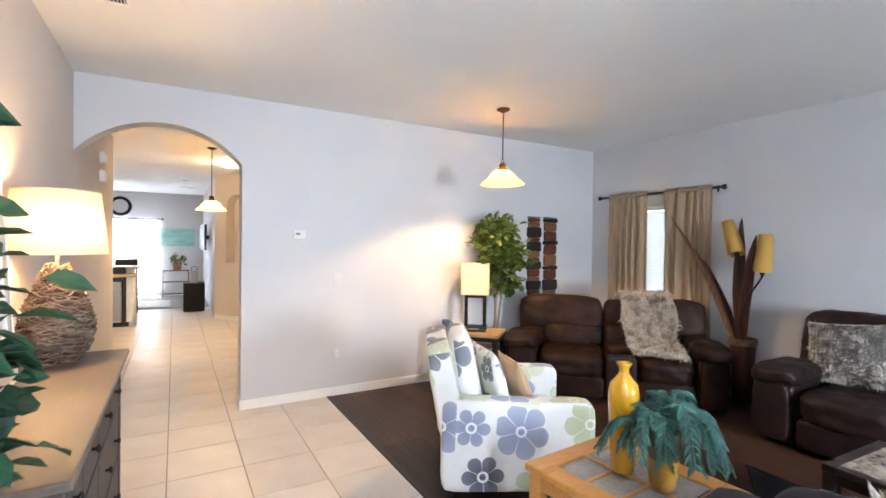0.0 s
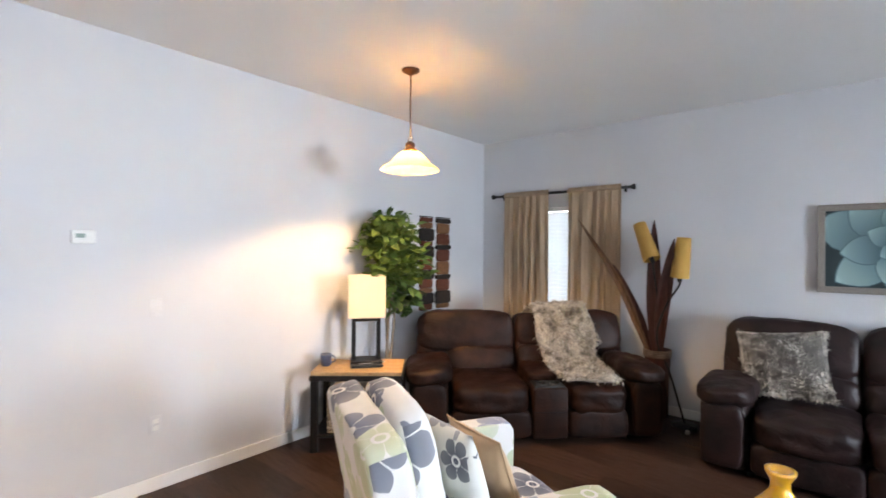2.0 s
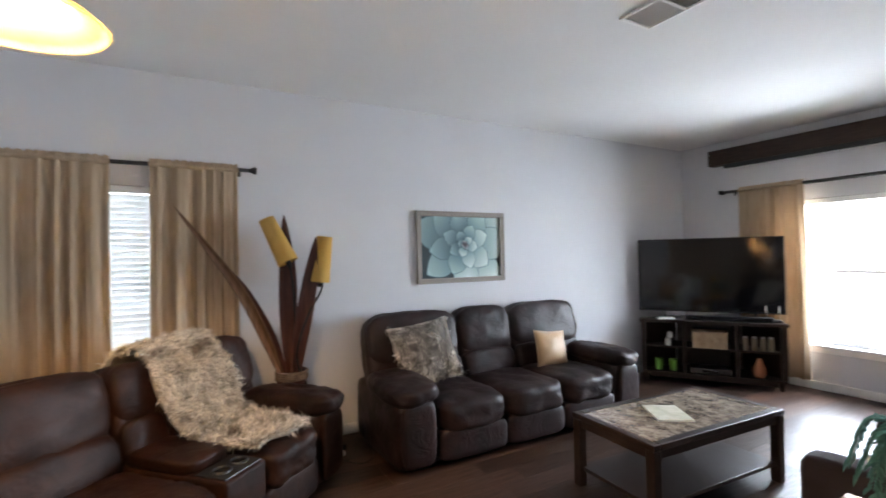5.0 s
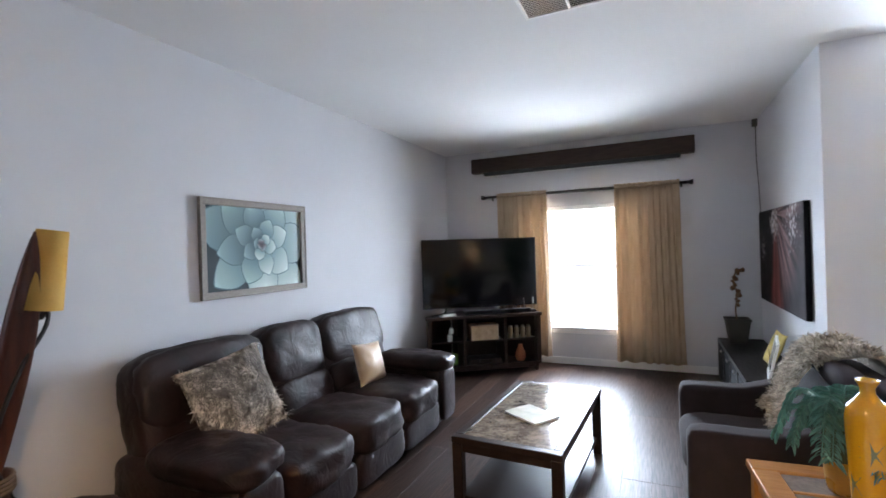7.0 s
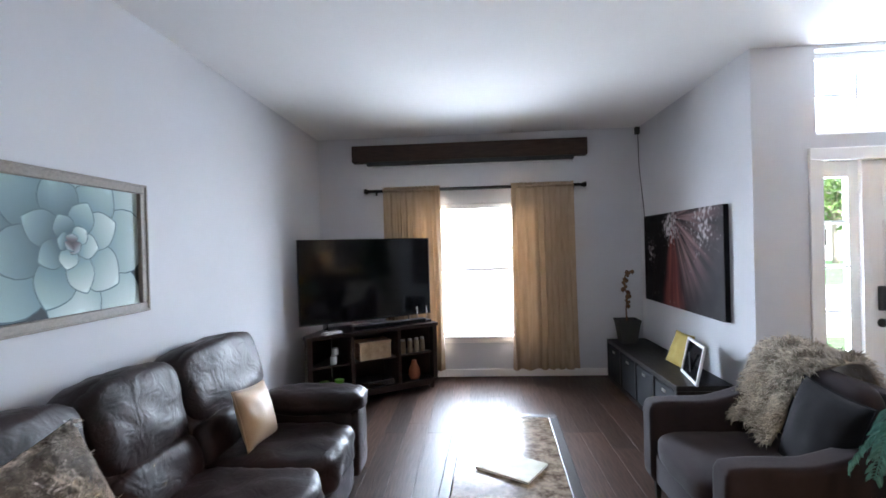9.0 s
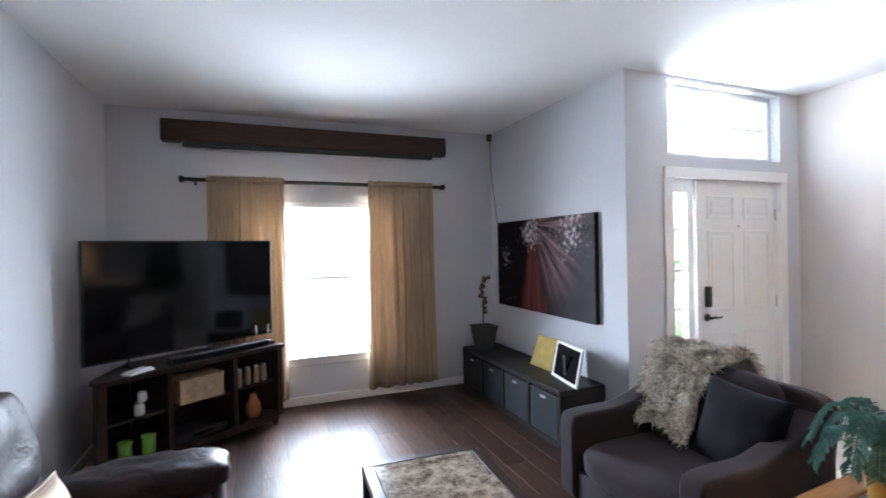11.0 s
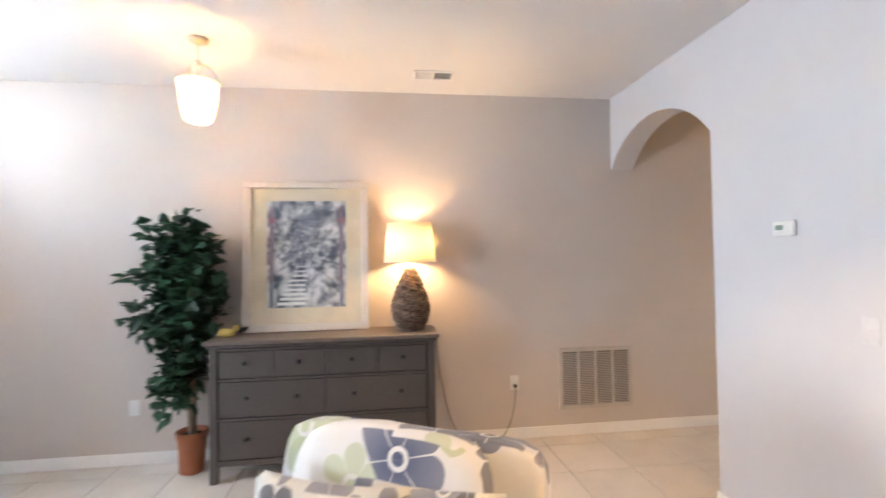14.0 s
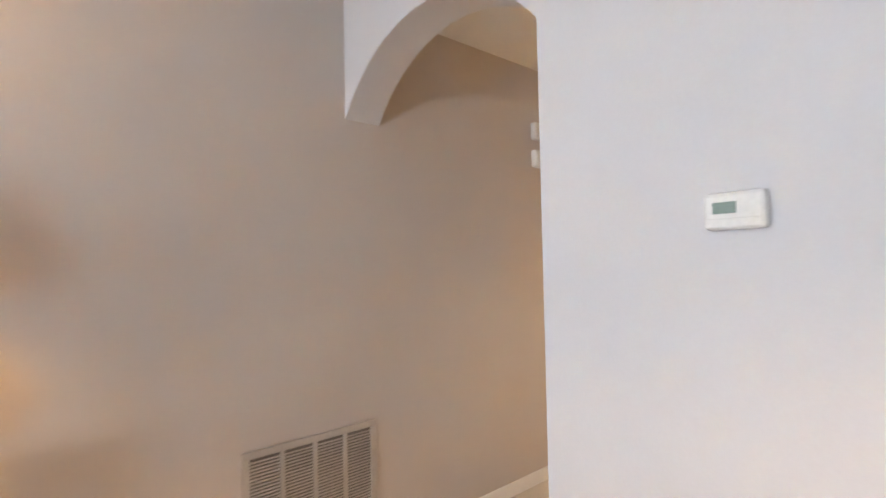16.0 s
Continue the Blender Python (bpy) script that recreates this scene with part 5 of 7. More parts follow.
# ---- storage bench wall ----
BENCH = Matrix.Translation((SIDE_X + 0.015, -1.86, 0)) @ Matrix.Rotation(radians(90), 4, "Z")
bench = thing("storage_bench", BENCH, "low black storage bench with grey fabric bins", "bench")
bw, bd, bh = 0.89, -0.43, 0.445
part("top", rbox(-bw, bw, bd, -0.001, bh - 0.04, bh, 0.004), BLACKWOOD, bench)
part("bottom", rbox(-bw, bw, bd, -0.001, 0.0, 0.04, 0.004), BLACKWOOD, bench)
part("back_panel", rbox(-bw, bw, -0.02, -0.002, 0.0405, bh - 0.0405, 0.002), BLACKWOOD, bench)
for k in range(5):
    x = -bw + k * (2 * bw - 0.035) / 4
    part("upright", rbox(x, x + 0.035, bd, -0.021, 0.0405, bh - 0.0405, 0.003), BLACKWOOD, bench)
BIN = mat("grey_bin_cloth", (0.012, 0.0135, 0.0145), 0.85, base2=(0.019, 0.020, 0.0215), fine=260, bump=0.3)
for k in range(4):
    x0 = -bw + k * (2 * bw - 0.035) / 4 + 0.040
    x1 = x0 + (2 * bw - 0.035) / 4 - 0.045
    drawer = thing("fabric_bin", BENCH @ Matrix.Translation((x0, 0, 0.0405)), "dark grey fabric bin with steel tab in the bench", "bin", "bench bins")
    part("body", rbox(0, x1 - x0, bd + 0.006, -0.03, 0.0, 0.345, 0.01), BIN, drawer)
    part("tab", rbox((x1 - x0) / 2 - 0.035, (x1 - x0) / 2 + 0.035, bd - 0.002, bd + 0.0055, 0.29, 0.312, 0.002), NICKEL, drawer)


def canvas_mat():
    """A forest scene: a red-brown trunk, rays of light and pale blossoms in a dark wood."""
    m = mat("forest_print", (0.03, 0.02, 0.02), 0.75, bump=0.1, fine=300, spec=0.08)
    n, l = m.node_tree.nodes, m.node_tree.links
    p = n["Principled BSDF"]

    def maths(op, a, b=None, c=None):
        k = n.new("ShaderNodeMath")
        k.operation = op
        for i, v in enumerate((a, b, c)):
            if isinstance(v, (int, float)):
                k.inputs[i].default_value = v
            elif v is not None:
                l.new(v, k.inputs[i])
        return k.outputs[0]

    tc, xyz = n.new("ShaderNodeTexCoord"), n.new("ShaderNodeSeparateXYZ")
    l.new(tc.outputs["Object"], xyz.inputs[0])
    x, z = xyz.outputs[0], xyz.outputs[2]

    def texture(scale, detail, vector):
        k = n.new("ShaderNodeTexNoise")
        k.inputs["Scale"].default_value, k.inputs["Detail"].default_value = scale, detail
        l.new(vector, k.inputs[0])
        return k.outputs[0]

    def ramp(value, lo, hi):
        k = n.new("ShaderNodeMapRange")
        k.interpolation_type = "SMOOTHSTEP"
        k.inputs[1].default_value, k.inputs[2].default_value = lo, hi
        l.new(value, k.inputs[0])
        return k.outputs[0]

    def over(under, amount, colour):
        k = n.new("ShaderNodeMix")
        k.data_type = "RGBA"
        l.new(amount, k.inputs[0])
        l.new(under, k.inputs[6]) if under else None
        if not under:
            k.inputs[6].default_value = (0.010, 0.007, 0.008, 1)
        k.inputs[7].default_value = (*colour, 1)
        return k.outputs[2]

    def near(cx, cz, radius):
        a, b = maths("SUBTRACT", x, cx), maths("SUBTRACT", z, cz)
        d = maths("SQRT", maths("ADD", maths("MULTIPLY", a, a), maths("MULTIPLY", b, b)))
        return ramp(maths("SUBTRACT", radius, d), 0.0, radius)

    fine, blob = texture(26, 8, tc.outputs["Object"]), texture(4, 4, tc.outputs["Object"])
    # rays fan out from the crown
    dx, dz = maths("ADD", x, 0.10), maths("SUBTRACT", 0.40, z)
    angle = maths("ARCTAN2", dx, dz)
    dist = maths("SQRT", maths("ADD", maths("MULTIPLY", dx, dx), maths("MULTIPLY", dz, dz)))
    comb = n.new("ShaderNodeCombineXYZ")
    l.new(maths("MULTIPLY", angle, 6.0), comb.inputs[0])
    l.new(maths("MULTIPLY", dist, 0.8), comb.inputs[1])
    rays = ramp(texture(1.3, 5, comb.outputs[0]), 0.32, 0.78)
    haze = over(None, maths("MULTIPLY", ramp(x, -0.05, 0.75), maths("MULTIPLY_ADD", blob, 0.6, 0.3)), (0.10, 0.095, 0.10))
    fan = maths("MULTIPLY", ramp(angle, 0.1, 0.5), maths("SUBTRACT", 1.0, ramp(dist, 0.35, 1.0)))
    pink = over(haze, maths("MULTIPLY", maths("MULTIPLY", rays, fan), 0.85), (0.40, 0.25, 0.25))
    bark = maths("SUBTRACT", 1.0, ramp(maths("ABSOLUTE", maths("SUBTRACT", angle, maths("MULTIPLY_ADD", blob, 0.2, -0.08))), 0.14, 0.36))
    red = over(pink, maths("MULTIPLY", bark, maths("MULTIPLY_ADD", rays, 0.55, 0.35)), (0.22, 0.06, 0.05))
    bloom = maths("ADD", maths("MULTIPLY", near(-0.12, 0.32, 0.34), 0.30), maths("ADD", maths("MULTIPLY", near(0.5, 0.34, 0.42), 0.26), maths("MULTIPLY", near(-0.58, 0.05, 0.22), 0.17)))
    spark = ramp(maths("ADD", bloom, maths("MULTIPLY_ADD", blob, 0.35, maths("MULTIPLY", fine, 0.75))), 0.68, 0.93)
    final = over(red, maths("MULTIPLY", spark, 0.8), (0.66, 0.60, 0.61))
    l.new(final, p.inputs["Base Color"])
    return m


canvas = thing("canvas_print", pose(SIDE_X, -1.835, 1.355, 0, 0, 90), "large dark forest photograph on stretched canvas", "picture")
part("canvas_face", rbox(-0.80, 0.80, -0.046, -0.0401, -0.45, 0.45, 0.002), canvas_mat(), canvas)
part("stretcher", rbox(-0.80, 0.80, -0.04, -0.001, -0.45, 0.45, 0.003), BLACKCLOTH, canvas)


def photo(name, m, w, h, label):
    root = thing(name, m, label, "picture frame")
    for b in ((-w, w, h - 0.022, h), (-w, w, 0, 0.022), (-w, -w + 0.022, 0.022, h - 0.022), (w - 0.022, w, 0.022, h - 0.022)):
        solid("frame_bar", root, TRIM, b[0], b[1], -0.012, 0.008, b[2], b[3], 0.003)
    solid("photo_glass", root, BLACKGLOSS, -w + 0.022, w - 0.022, -0.004, 0.004, 0.022, h - 0.022, 0.001)
    part("stand_leg", moved(rbox(-0.02, 0.02, 0.009, 0.013, 0.0, h * 0.7, 0.002), Matrix.Rotation(radians(14), 4, "X")), BLACKPLASTIC, root)


photo("digital_frame", Matrix.Translation((SIDE_X + 0.26, -1.17, bh)) @ Matrix.Rotation(radians(80), 4, "Z") @ Matrix.Rotation(radians(-12), 4, "X"), 0.215, 0.30, "white framed dark digital picture frame on the bench")
cushion("gold_cushion", Matrix.Translation((SIDE_X + 0.19, -1.62, bh - 0.01)) @ Matrix.Rotation(radians(92), 4, "Z") @ Matrix.Rotation(radians(-22), 4, "X"), 0.32, 0.30, 0.07, GOLDCLOTH, "small mustard yellow cushion leaning on the wall", 4)


def dried_plant():
    root = thing("potted_orchid", pose(SIDE_X + 0.28, -2.55, bh), "dried orchid stem in a dark square flared planter", "plant")
    part("planter", moved(lathe([(0, 0), (0.105, 0), (0.112, 0.012), (0.152, 0.225), (0.162, 0.232), (0.164, 0.25), (0.148, 0.252), (0.138, 0.215), (0, 0.21)], 4), Matrix.Rotation(radians(45), 4, "Z")), POTDARK, root)
    part("soil", lathe([(0, 0.2105), (0.094, 0.2105), (0.085, 0.22), (0, 0.222)], 20), SOIL, root)
    stem = curve([(0, 0, 0.2), (0.012, 0.01, 0.36), (-0.008, 0.0, 0.5), (0.02, -0.01, 0.62), (0.005, 0.0, 0.73), (-0.04, 0.02, 0.77)], 6)
    part("stem", tube(stem, 0.008, 6), DRIED, root, smooth=True)
    rng = random.Random(8)
    bm = bmesh.new()
    for p in stem[8::2]:
        for _ in range(2):
            c = p + Vector((rng.uniform(-0.025, 0.025), rng.uniform(-0.025, 0.025), rng.uniform(-0.02, 0.02)))
            bmesh.ops.create_icosphere(bm, subdivisions=1, radius=rng.uniform(0.012, 0.026), matrix=Matrix.Translation(c) @ Matrix.Diagonal((1, 0.7, 1.2, 1)))
    part("blooms", bm, DRIED, root, smooth=True)


dried_plant()


# ---- upholstered armchairs ----
def armchair(name, m, cloth, label, wide, deep, arm_w, arm_h, slope, back_h, printed=False):
    """A track-arm chair, front at y = 0; slope: by how much the arms rise to the back."""
    root = thing(name, m, label, "armchair")
    h = wide / 2

    def put(pname, bm, parent=root, smooth=True, text=""):
        ob = part(pname, bm, cloth, parent, text, smooth)
        if printed:
            box_uv(ob, (0.13 * len(root.children), 0.07 * len(root.children)))
        return ob

    put("seat_frame", rbox(-h + arm_w, h - arm_w, 0.02, deep - 0.08, 0.13, 0.30, 0.015))
    put("seat_cushion", puff(-h + arm_w + 0.004, h - arm_w - 0.004, -0.015, deep - 0.22, 0.285, 0.455, 5, 11, 0.006, 2))
    for s in (-1, 1):
        x0, x1 = sorted((s * h, s * (h - arm_w)))
        bm = puff(x0, x1, 0.0, deep - 0.06, 0.12, arm_h, 14, 11, 0.003, s)
        for v in bm.verts:
            if v.co.z > arm_h - 0.12:
                v.co.z += slope * max(0, (v.co.y / deep) - 0.35) ** 1.4
        put("arm", bm)
    tilt = Matrix.Translation((0, deep - 0.20, 0.40)) @ Matrix.Rotation(radians(-11), 4, "X")
    put("backrest", moved(puff(-h + 0.012, h - 0.012, -0.02, 0.14, -0.27, back_h - 0.40, 10, 11, 0.004, 5), tilt))
    put("back_cushion", moved(puff(-h + arm_w + 0.01, h - arm_w - 0.01, -0.16, 0.0, 0.03, back_h - 0.37, 4, 10, 0.006, 9), tilt))
    for x in (-h + 0.06, h - 0.06):
        for y in (0.06, deep - 0.12):
            part("leg", moved(lathe([(0, 0), (0.016, 0), (0.026, 0.135), (0, 0.135)], 4), Matrix.Translation((x, y, 0)) @ Matrix.Rotation(radians(45), 4, "Z")), BLACKWOOD, root)
    return root


GCH = Matrix.Translation((2.32, 0.165, 0)) @ Matrix.Rotation(radians(90), 4, "Z")
armchair("armchair", GCH, GREYCLOTH, "charcoal grey cloth armchair with sloping arms and fur throw", 0.94, 0.92, 0.13, 0.60, 0.42, 0.845)
throw(GCH @ Matrix.Translation((-0.19, 0, 0)), [(0.97, 0.58), (0.965, 0.79), (0.89, 0.90), (0.76, 0.905), (0.64, 0.85), (0.565, 0.73), (0.515, 0.60), (0.45, 0.505)], 0.46, -0.02, 11000, 7, "shaggy grey fur throw over the armchair back", material=FUR)
cushion("black_pillow", GCH @ Matrix.Translation((0.20, 0.50, 0.44)) @ Matrix.Rotation(radians(-16), 4, "X") @ Matrix.Rotation(radians(4), 4, "Y"), 0.43, 0.42, 0.16, BLACKCLOTH, "black cloth pillow in the grey armchair", 6)

FCH = Matrix.Translation((2.40, 2.055, 0)) @ Matrix.Rotation(radians(62), 4, "Z")
armchair("floral_armchair", FCH, FLORAL, "white armchair printed with large blue and green flowers", 0.92, 0.95, 0.13, 0.635, 0.05, 0.955, True)
cushion("floral_pillow", FCH @ Matrix.Translation((0.14, 0.56, 0.45)) @ Matrix.Rotation(radians(-17), 4, "X"), 0.46, 0.45, 0.15, FLORAL_SMALL, "pillow printed with grey, blue and green flowers", 3)
cushion("floral_pillow", FCH @ Matrix.Translation((-0.11, 0.50, 0.45)) @ Matrix.Rotation(radians(-15), 4, "X") @ Matrix.Rotation(radians(10), 4, "Z"), 0.46, 0.45, 0.15, FLORAL_SMALL, "pillow printed with blue and green flowers, leaning", 9)
cushion("tan_pillow", FCH @ Matrix.Translation((-0.06, 0.32, 0.45)) @ Matrix.Rotation(radians(-20), 4, "X") @ Matrix.Rotation(radians(8), 4, "Z"), 0.40, 0.38, 0.13, SATIN, "tan satin pillow in front of the floral pillows", 8)


# ---- oak end table with vases ----
ETM = Matrix.Translation((1.78, 1.10, 0)) @ Matrix.Rotation(radians(4), 4, "Z")
et = thing("end_table", ETM, "honey oak end table with slate tile inlay", "end table")
ex, ey, ez = 0.295, 0.345, 0.555
for b in ((-ex, ex, -ey, -ey + 0.10), (-ex, ex, ey - 0.10, ey), (-ex, -ex + 0.10, -ey + 0.1, ey - 0.1), (ex - 0.10, ex, -ey + 0.1, ey - 0.1)):
    solid("top_rim", et, OAK, *b, ez - 0.035, ez, 0.008)
for k in (1, 2):
    y = -ey + 0.10 + k * (2 * ey - 0.2) / 3
    solid("lath", et, OAK, -ex + 0.1, ex - 0.1, y - 0.008, y + 0.008, ez - 0.03, ez - 0.002, 0.003)
solid("lath", et, OAK, -0.008, 0.008, -ey + 0.1, ey - 0.1, ez - 0.031, ez - 0.003, 0.003)
for i in range(2):
    for k in range(3):
        x0 = -ex + 0.10 if i == 0 else 0.008
        y0 = -ey + 0.10 + k * (2 * ey - 0.2) / 3
        solid("slate_tile", et, SLATE, x0 + 0.002, x0 + ex - 0.11, y0 + 0.01, y0 + (2 * ey - 0.2) / 3 - 0.01, ez - 0.028, ez - 0.006, 0.003)
solid("apron", et, OAK, -ex + 0.03, ex - 0.03, -ey + 0.03, ey - 0.03, ez - 0.11, ez - 0.036, 0.005)
for sx in (-1, 1):
    for sy in (-1, 1):
        x0, x1 = sorted((sx * (ex - 0.015), sx * (ex - 0.075)))
        y0, y1 = sorted((sy * (ey - 0.015), sy * (ey - 0.075)))
        solid("leg", et, OAK, x0, x1, y0, y1, 0, ez - 0.0365, 0.008)
solid("lower_shelf", et, OAK, -ex + 0.05, ex - 0.05, -ey + 0.05, ey - 0.05, 0.13, 0.155, 0.005)


def yellow_vase():
    root = thing("tall_vase", pose(1.785, 1.15, ez), "tall mustard yellow glazed vase with green star motifs", "vase")
    prof = [(0, 0), (0.042, 0), (0.048, 0.01), (0.055, 0.12), (0.063, 0.26), (0.066, 0.34), (0.058, 0.385), (0.036, 0.41), (0.022, 0.43), (0.021, 0.45), (0.032, 0.47), (0.033, 0.478), (0.022, 0.476), (0.016, 0.45)]
    body = part("body", lathe(prof, 36), VASE_YELLOW, root, smooth=True)
    for a in range(6):
        bm = bmesh.new()
        ang = a * 1.047 + 0.4
        z0 = 0.24 if a % 2 else 0.12
        r = 0.0635 if a % 2 else 0.0565
        for k in range(7):
            t = k * 0.8976
            e = 0.045
            tip = (r * ang + e * math.cos(t), z0 + e * math.sin(t))
            w = 0.006
            ring = [(r * ang - w * math.sin(t), z0 + w * math.cos(t)), tip, (r * ang + w * math.sin(t), z0 - w * math.cos(t))]
            pts = []
            for sx_, sz_ in ring:
                rr = np.interp(sz_, [q[1] for q in prof[2:7]], [q[0] for q in prof[2:7]]) + 0.0015
                pts.append(bm.verts.new((rr * math.cos(sx_ / r), rr * math.sin(sx_ / r), sz_)))
            bm.faces.new(pts)
        part("star_motif", bm, STARGREEN, body)


yellow_vase()


def fern_pot():
    root = thing("potted_fern", pose(1.81, 0.975, ez), "drip-glazed ochre and green pot with teal fern", "plant")
    part("pot", lathe([(0, 0), (0.045, 0), (0.052, 0.02), (0.062, 0.12), (0.064, 0.13)], 28), POTOCHRE, root, smooth=True)
    part("glazed_neck", lathe([(0.0641, 0.1301), (0.068, 0.18), (0.066, 0.23), (0.06, 0.25), (0.052, 0.245), (0.054, 0.2), (0, 0.2)], 28), POTGREEN, root, smooth=True)
    rng = random.Random(11)
    for k in range(16):
        a = k * 2.4 + rng.uniform(-0.2, 0.2)
        reach, rise = rng.uniform(0.13, 0.25), rng.uniform(0.02, 0.13)
        d = Vector((math.cos(a), math.sin(a), 0))
        line = curve([Vector((0, 0, 0.2)) + d * 0.01, Vector((0, 0, 0.245 + rise * 0.9)) + d * reach * 0.35, Vector((0, 0, 0.24 + rise)) + d * reach * 0.75, Vector((0, 0, 0.15 + rise * 0.2)) + d * reach * 1.08], 9)
        stem = part("frond_stem", tube(line, 0.0022, 5), FERN, root)
        spots = []
        for i in range(4, len(line) - 1):
            way = (line[i + 1] - line[i]).normalized()
            side = way.cross(Vector((0, 0, 1))).normalized()
            for s in (-1, 1):
                for f in (0.0, 0.5):
                    spots.append((line[i].lerp(line[i + 1], f), side * s + way * 0.7 - Vector((0, 0, 0.15))))
        leaves("frond", spots, 0.046, FERN, root, rng, 0.26)


fern_pot()


# ---- lamp table in the corner ----
LTM = Matrix.Translation((2.675, 3.81, 0)) @ Matrix.Rotation(radians(-49.5), 4, "Z")
lt = thing("lamp_table", LTM, "black framed side table with rustic pine top", "side table")
lw, ld, lz = 0.345, 0.44, 0.615
for k in range(4):
    y = 0.002 + k * ld / 4
    solid("top_board", lt, OSB, -lw, lw, y, y + ld / 4 - 0.002, lz - 0.028, lz, 0.003)
solid("top_frame", lt, BLACKWOOD, -lw - 0.008, lw + 0.008, -0.006, ld + 0.004, lz - 0.07, lz - 0.0285, 0.004)
for sx in (-1, 1):
    for y in (0.0, ld - 0.055):
        x0, x1 = sorted((sx * lw, sx * (lw - 0.055)))
        solid("leg", lt, BLACKWOOD, x0, x1, y, y + 0.052, 0, lz - 0.0705, 0.004)
solid("lower_shelf", lt, BLACKWOOD, -lw + 0.01, lw - 0.01, 0.01, ld - 0.02, 0.11, 0.135, 0.004)


def wicker_basket():
    root = thing("wicker_basket", LTM @ Matrix.Translation((0.0, 0.05, 0.135)), "pale woven basket with hand slot under the table", "basket")
    w, d, h = 0.22, 0.33, 0.30
    part("liner", rbox(-w + 0.012, w - 0.012, 0.012, d - 0.012, 0.004, h - 0.02, 0.004), BLACKCLOTH, root)
    rows = 13
    for k in range(rows):
        z = 0.012 + k * (h - 0.024) / (rows - 1)
        bm = bmesh.new()
        for y in (0.0, d):
            if y == 0 and 8 <= k <= 10:
                for a, b in ((-w, -0.05), (0.05, w)):
                    tube([(x, y + 0.006 * math.sin(x * 75 + k * 3.14), z) for x in np.linspace(a, b, 16)], 0.0105, 6, bm)
            else:
                tube([(x, y + 0.006 * math.sin(x * 75 + k * 3.14), z) for x in np.linspace(-w, w, 30)], 0.0105, 6, bm)
        for x in (-w, w):
            tube([(x + 0.006 * math.sin(y * 75 + k * 3.14), y, z) for y in np.linspace(0, d, 20)], 0.0105, 6, bm)
        part("woven_row", bm, WICKER_PALE, root, smooth=True)
    part("rim", rbox(-w - 0.012, w + 0.012, -0.012, d + 0.012, h - 0.012, h + 0.008, 0.008), WICKER_PALE, root)


wicker_basket()
TLM = Matrix.Translation((2.928, 3.99, lz)) @ Matrix.Rotation(radians(-38), 4, "Z")


def box_lamp():
    root = thing("table_lamp", TLM, "lamp with open black wood base and lit square shade", "table lamp")
    solid("foot", root, BLACKWOOD, -0.125, 0.125, -0.10, 0.10, 0.0, 0.03, 0.004)
    for s in (-1, 1):
        x0, x1 = sorted((s * 0.118, s * 0.083))
        solid("post", root, BLACKWOOD, x0, x1, -0.03, 0.03, 0.0305, 0.34, 0.004)
    solid("crossbar", root, BLACKWOOD, -0.118, 0.118, -0.03, 0.03, 0.3405, 0.375, 0.004)
    part("stem", tube([(0, 0, 0.376), (0, 0, 0.47)], 0.008, 8), BLACK, root)
    for a in range(4):
        m = Matrix.Rotation(a * math.pi / 2, 4, "Z")
        part("shade_panel", moved(rbox(-0.1445, 0.1445, -0.147, -0.145, 0.385, 0.715, 0.0005, 1), m), SHADE, root, "glowing cream linen shade side")


box_lamp()
tray = thing("desk_tray", TLM @ Matrix.Translation((0.0, -0.115, 0.0)), "flat black tablet dock on the lamp table", "dock")
part("body", rbox(-0.125, 0.125, -0.075, 0.0, 0.002, 0.02, 0.005), BLACKPLASTIC, tray)
part("pen", tube([(-0.06, -0.04, 0.026), (0.05, -0.03, 0.026)], 0.005, 6), NICKEL, tray, smooth=True)
mug = thing("mug", LTM @ Matrix.Translation((-0.275, 0.20, lz)), "small blue stoneware mug on the lamp table", "mug")
part("body", lathe([(0, 0), (0.034, 0), (0.042, 0.012), (0.043, 0.085), (0.046, 0.095), (0.041, 0.095), (0.038, 0.02), (0, 0.016)], 28), BLUEMUG, mug, smooth=True)
part("handle", tube(curve([(0.041, 0, 0.08), (0.07, 0, 0.072), (0.07, 0, 0.035), (0.041, 0, 0.025)], 5), 0.006, 8), BLUEMUG, mug, smooth=True)
cord = thing("electric_lead", LTM @ Matrix.Translation((-0.10, 0.36, lz)), "thin white electric lead lying on the table", "cable")
part("wire", tube(curve([(0.28, -0.05, 0.005), (0.16, 0.02, 0.005), (0.06, -0.05, 0.005), (-0.03, 0.03, 0.005), (-0.14, 0.04, 0.005), (-0.19, 0.06, -0.05)]), 0.0035, 6), PLASTIC, cord, smooth=True)


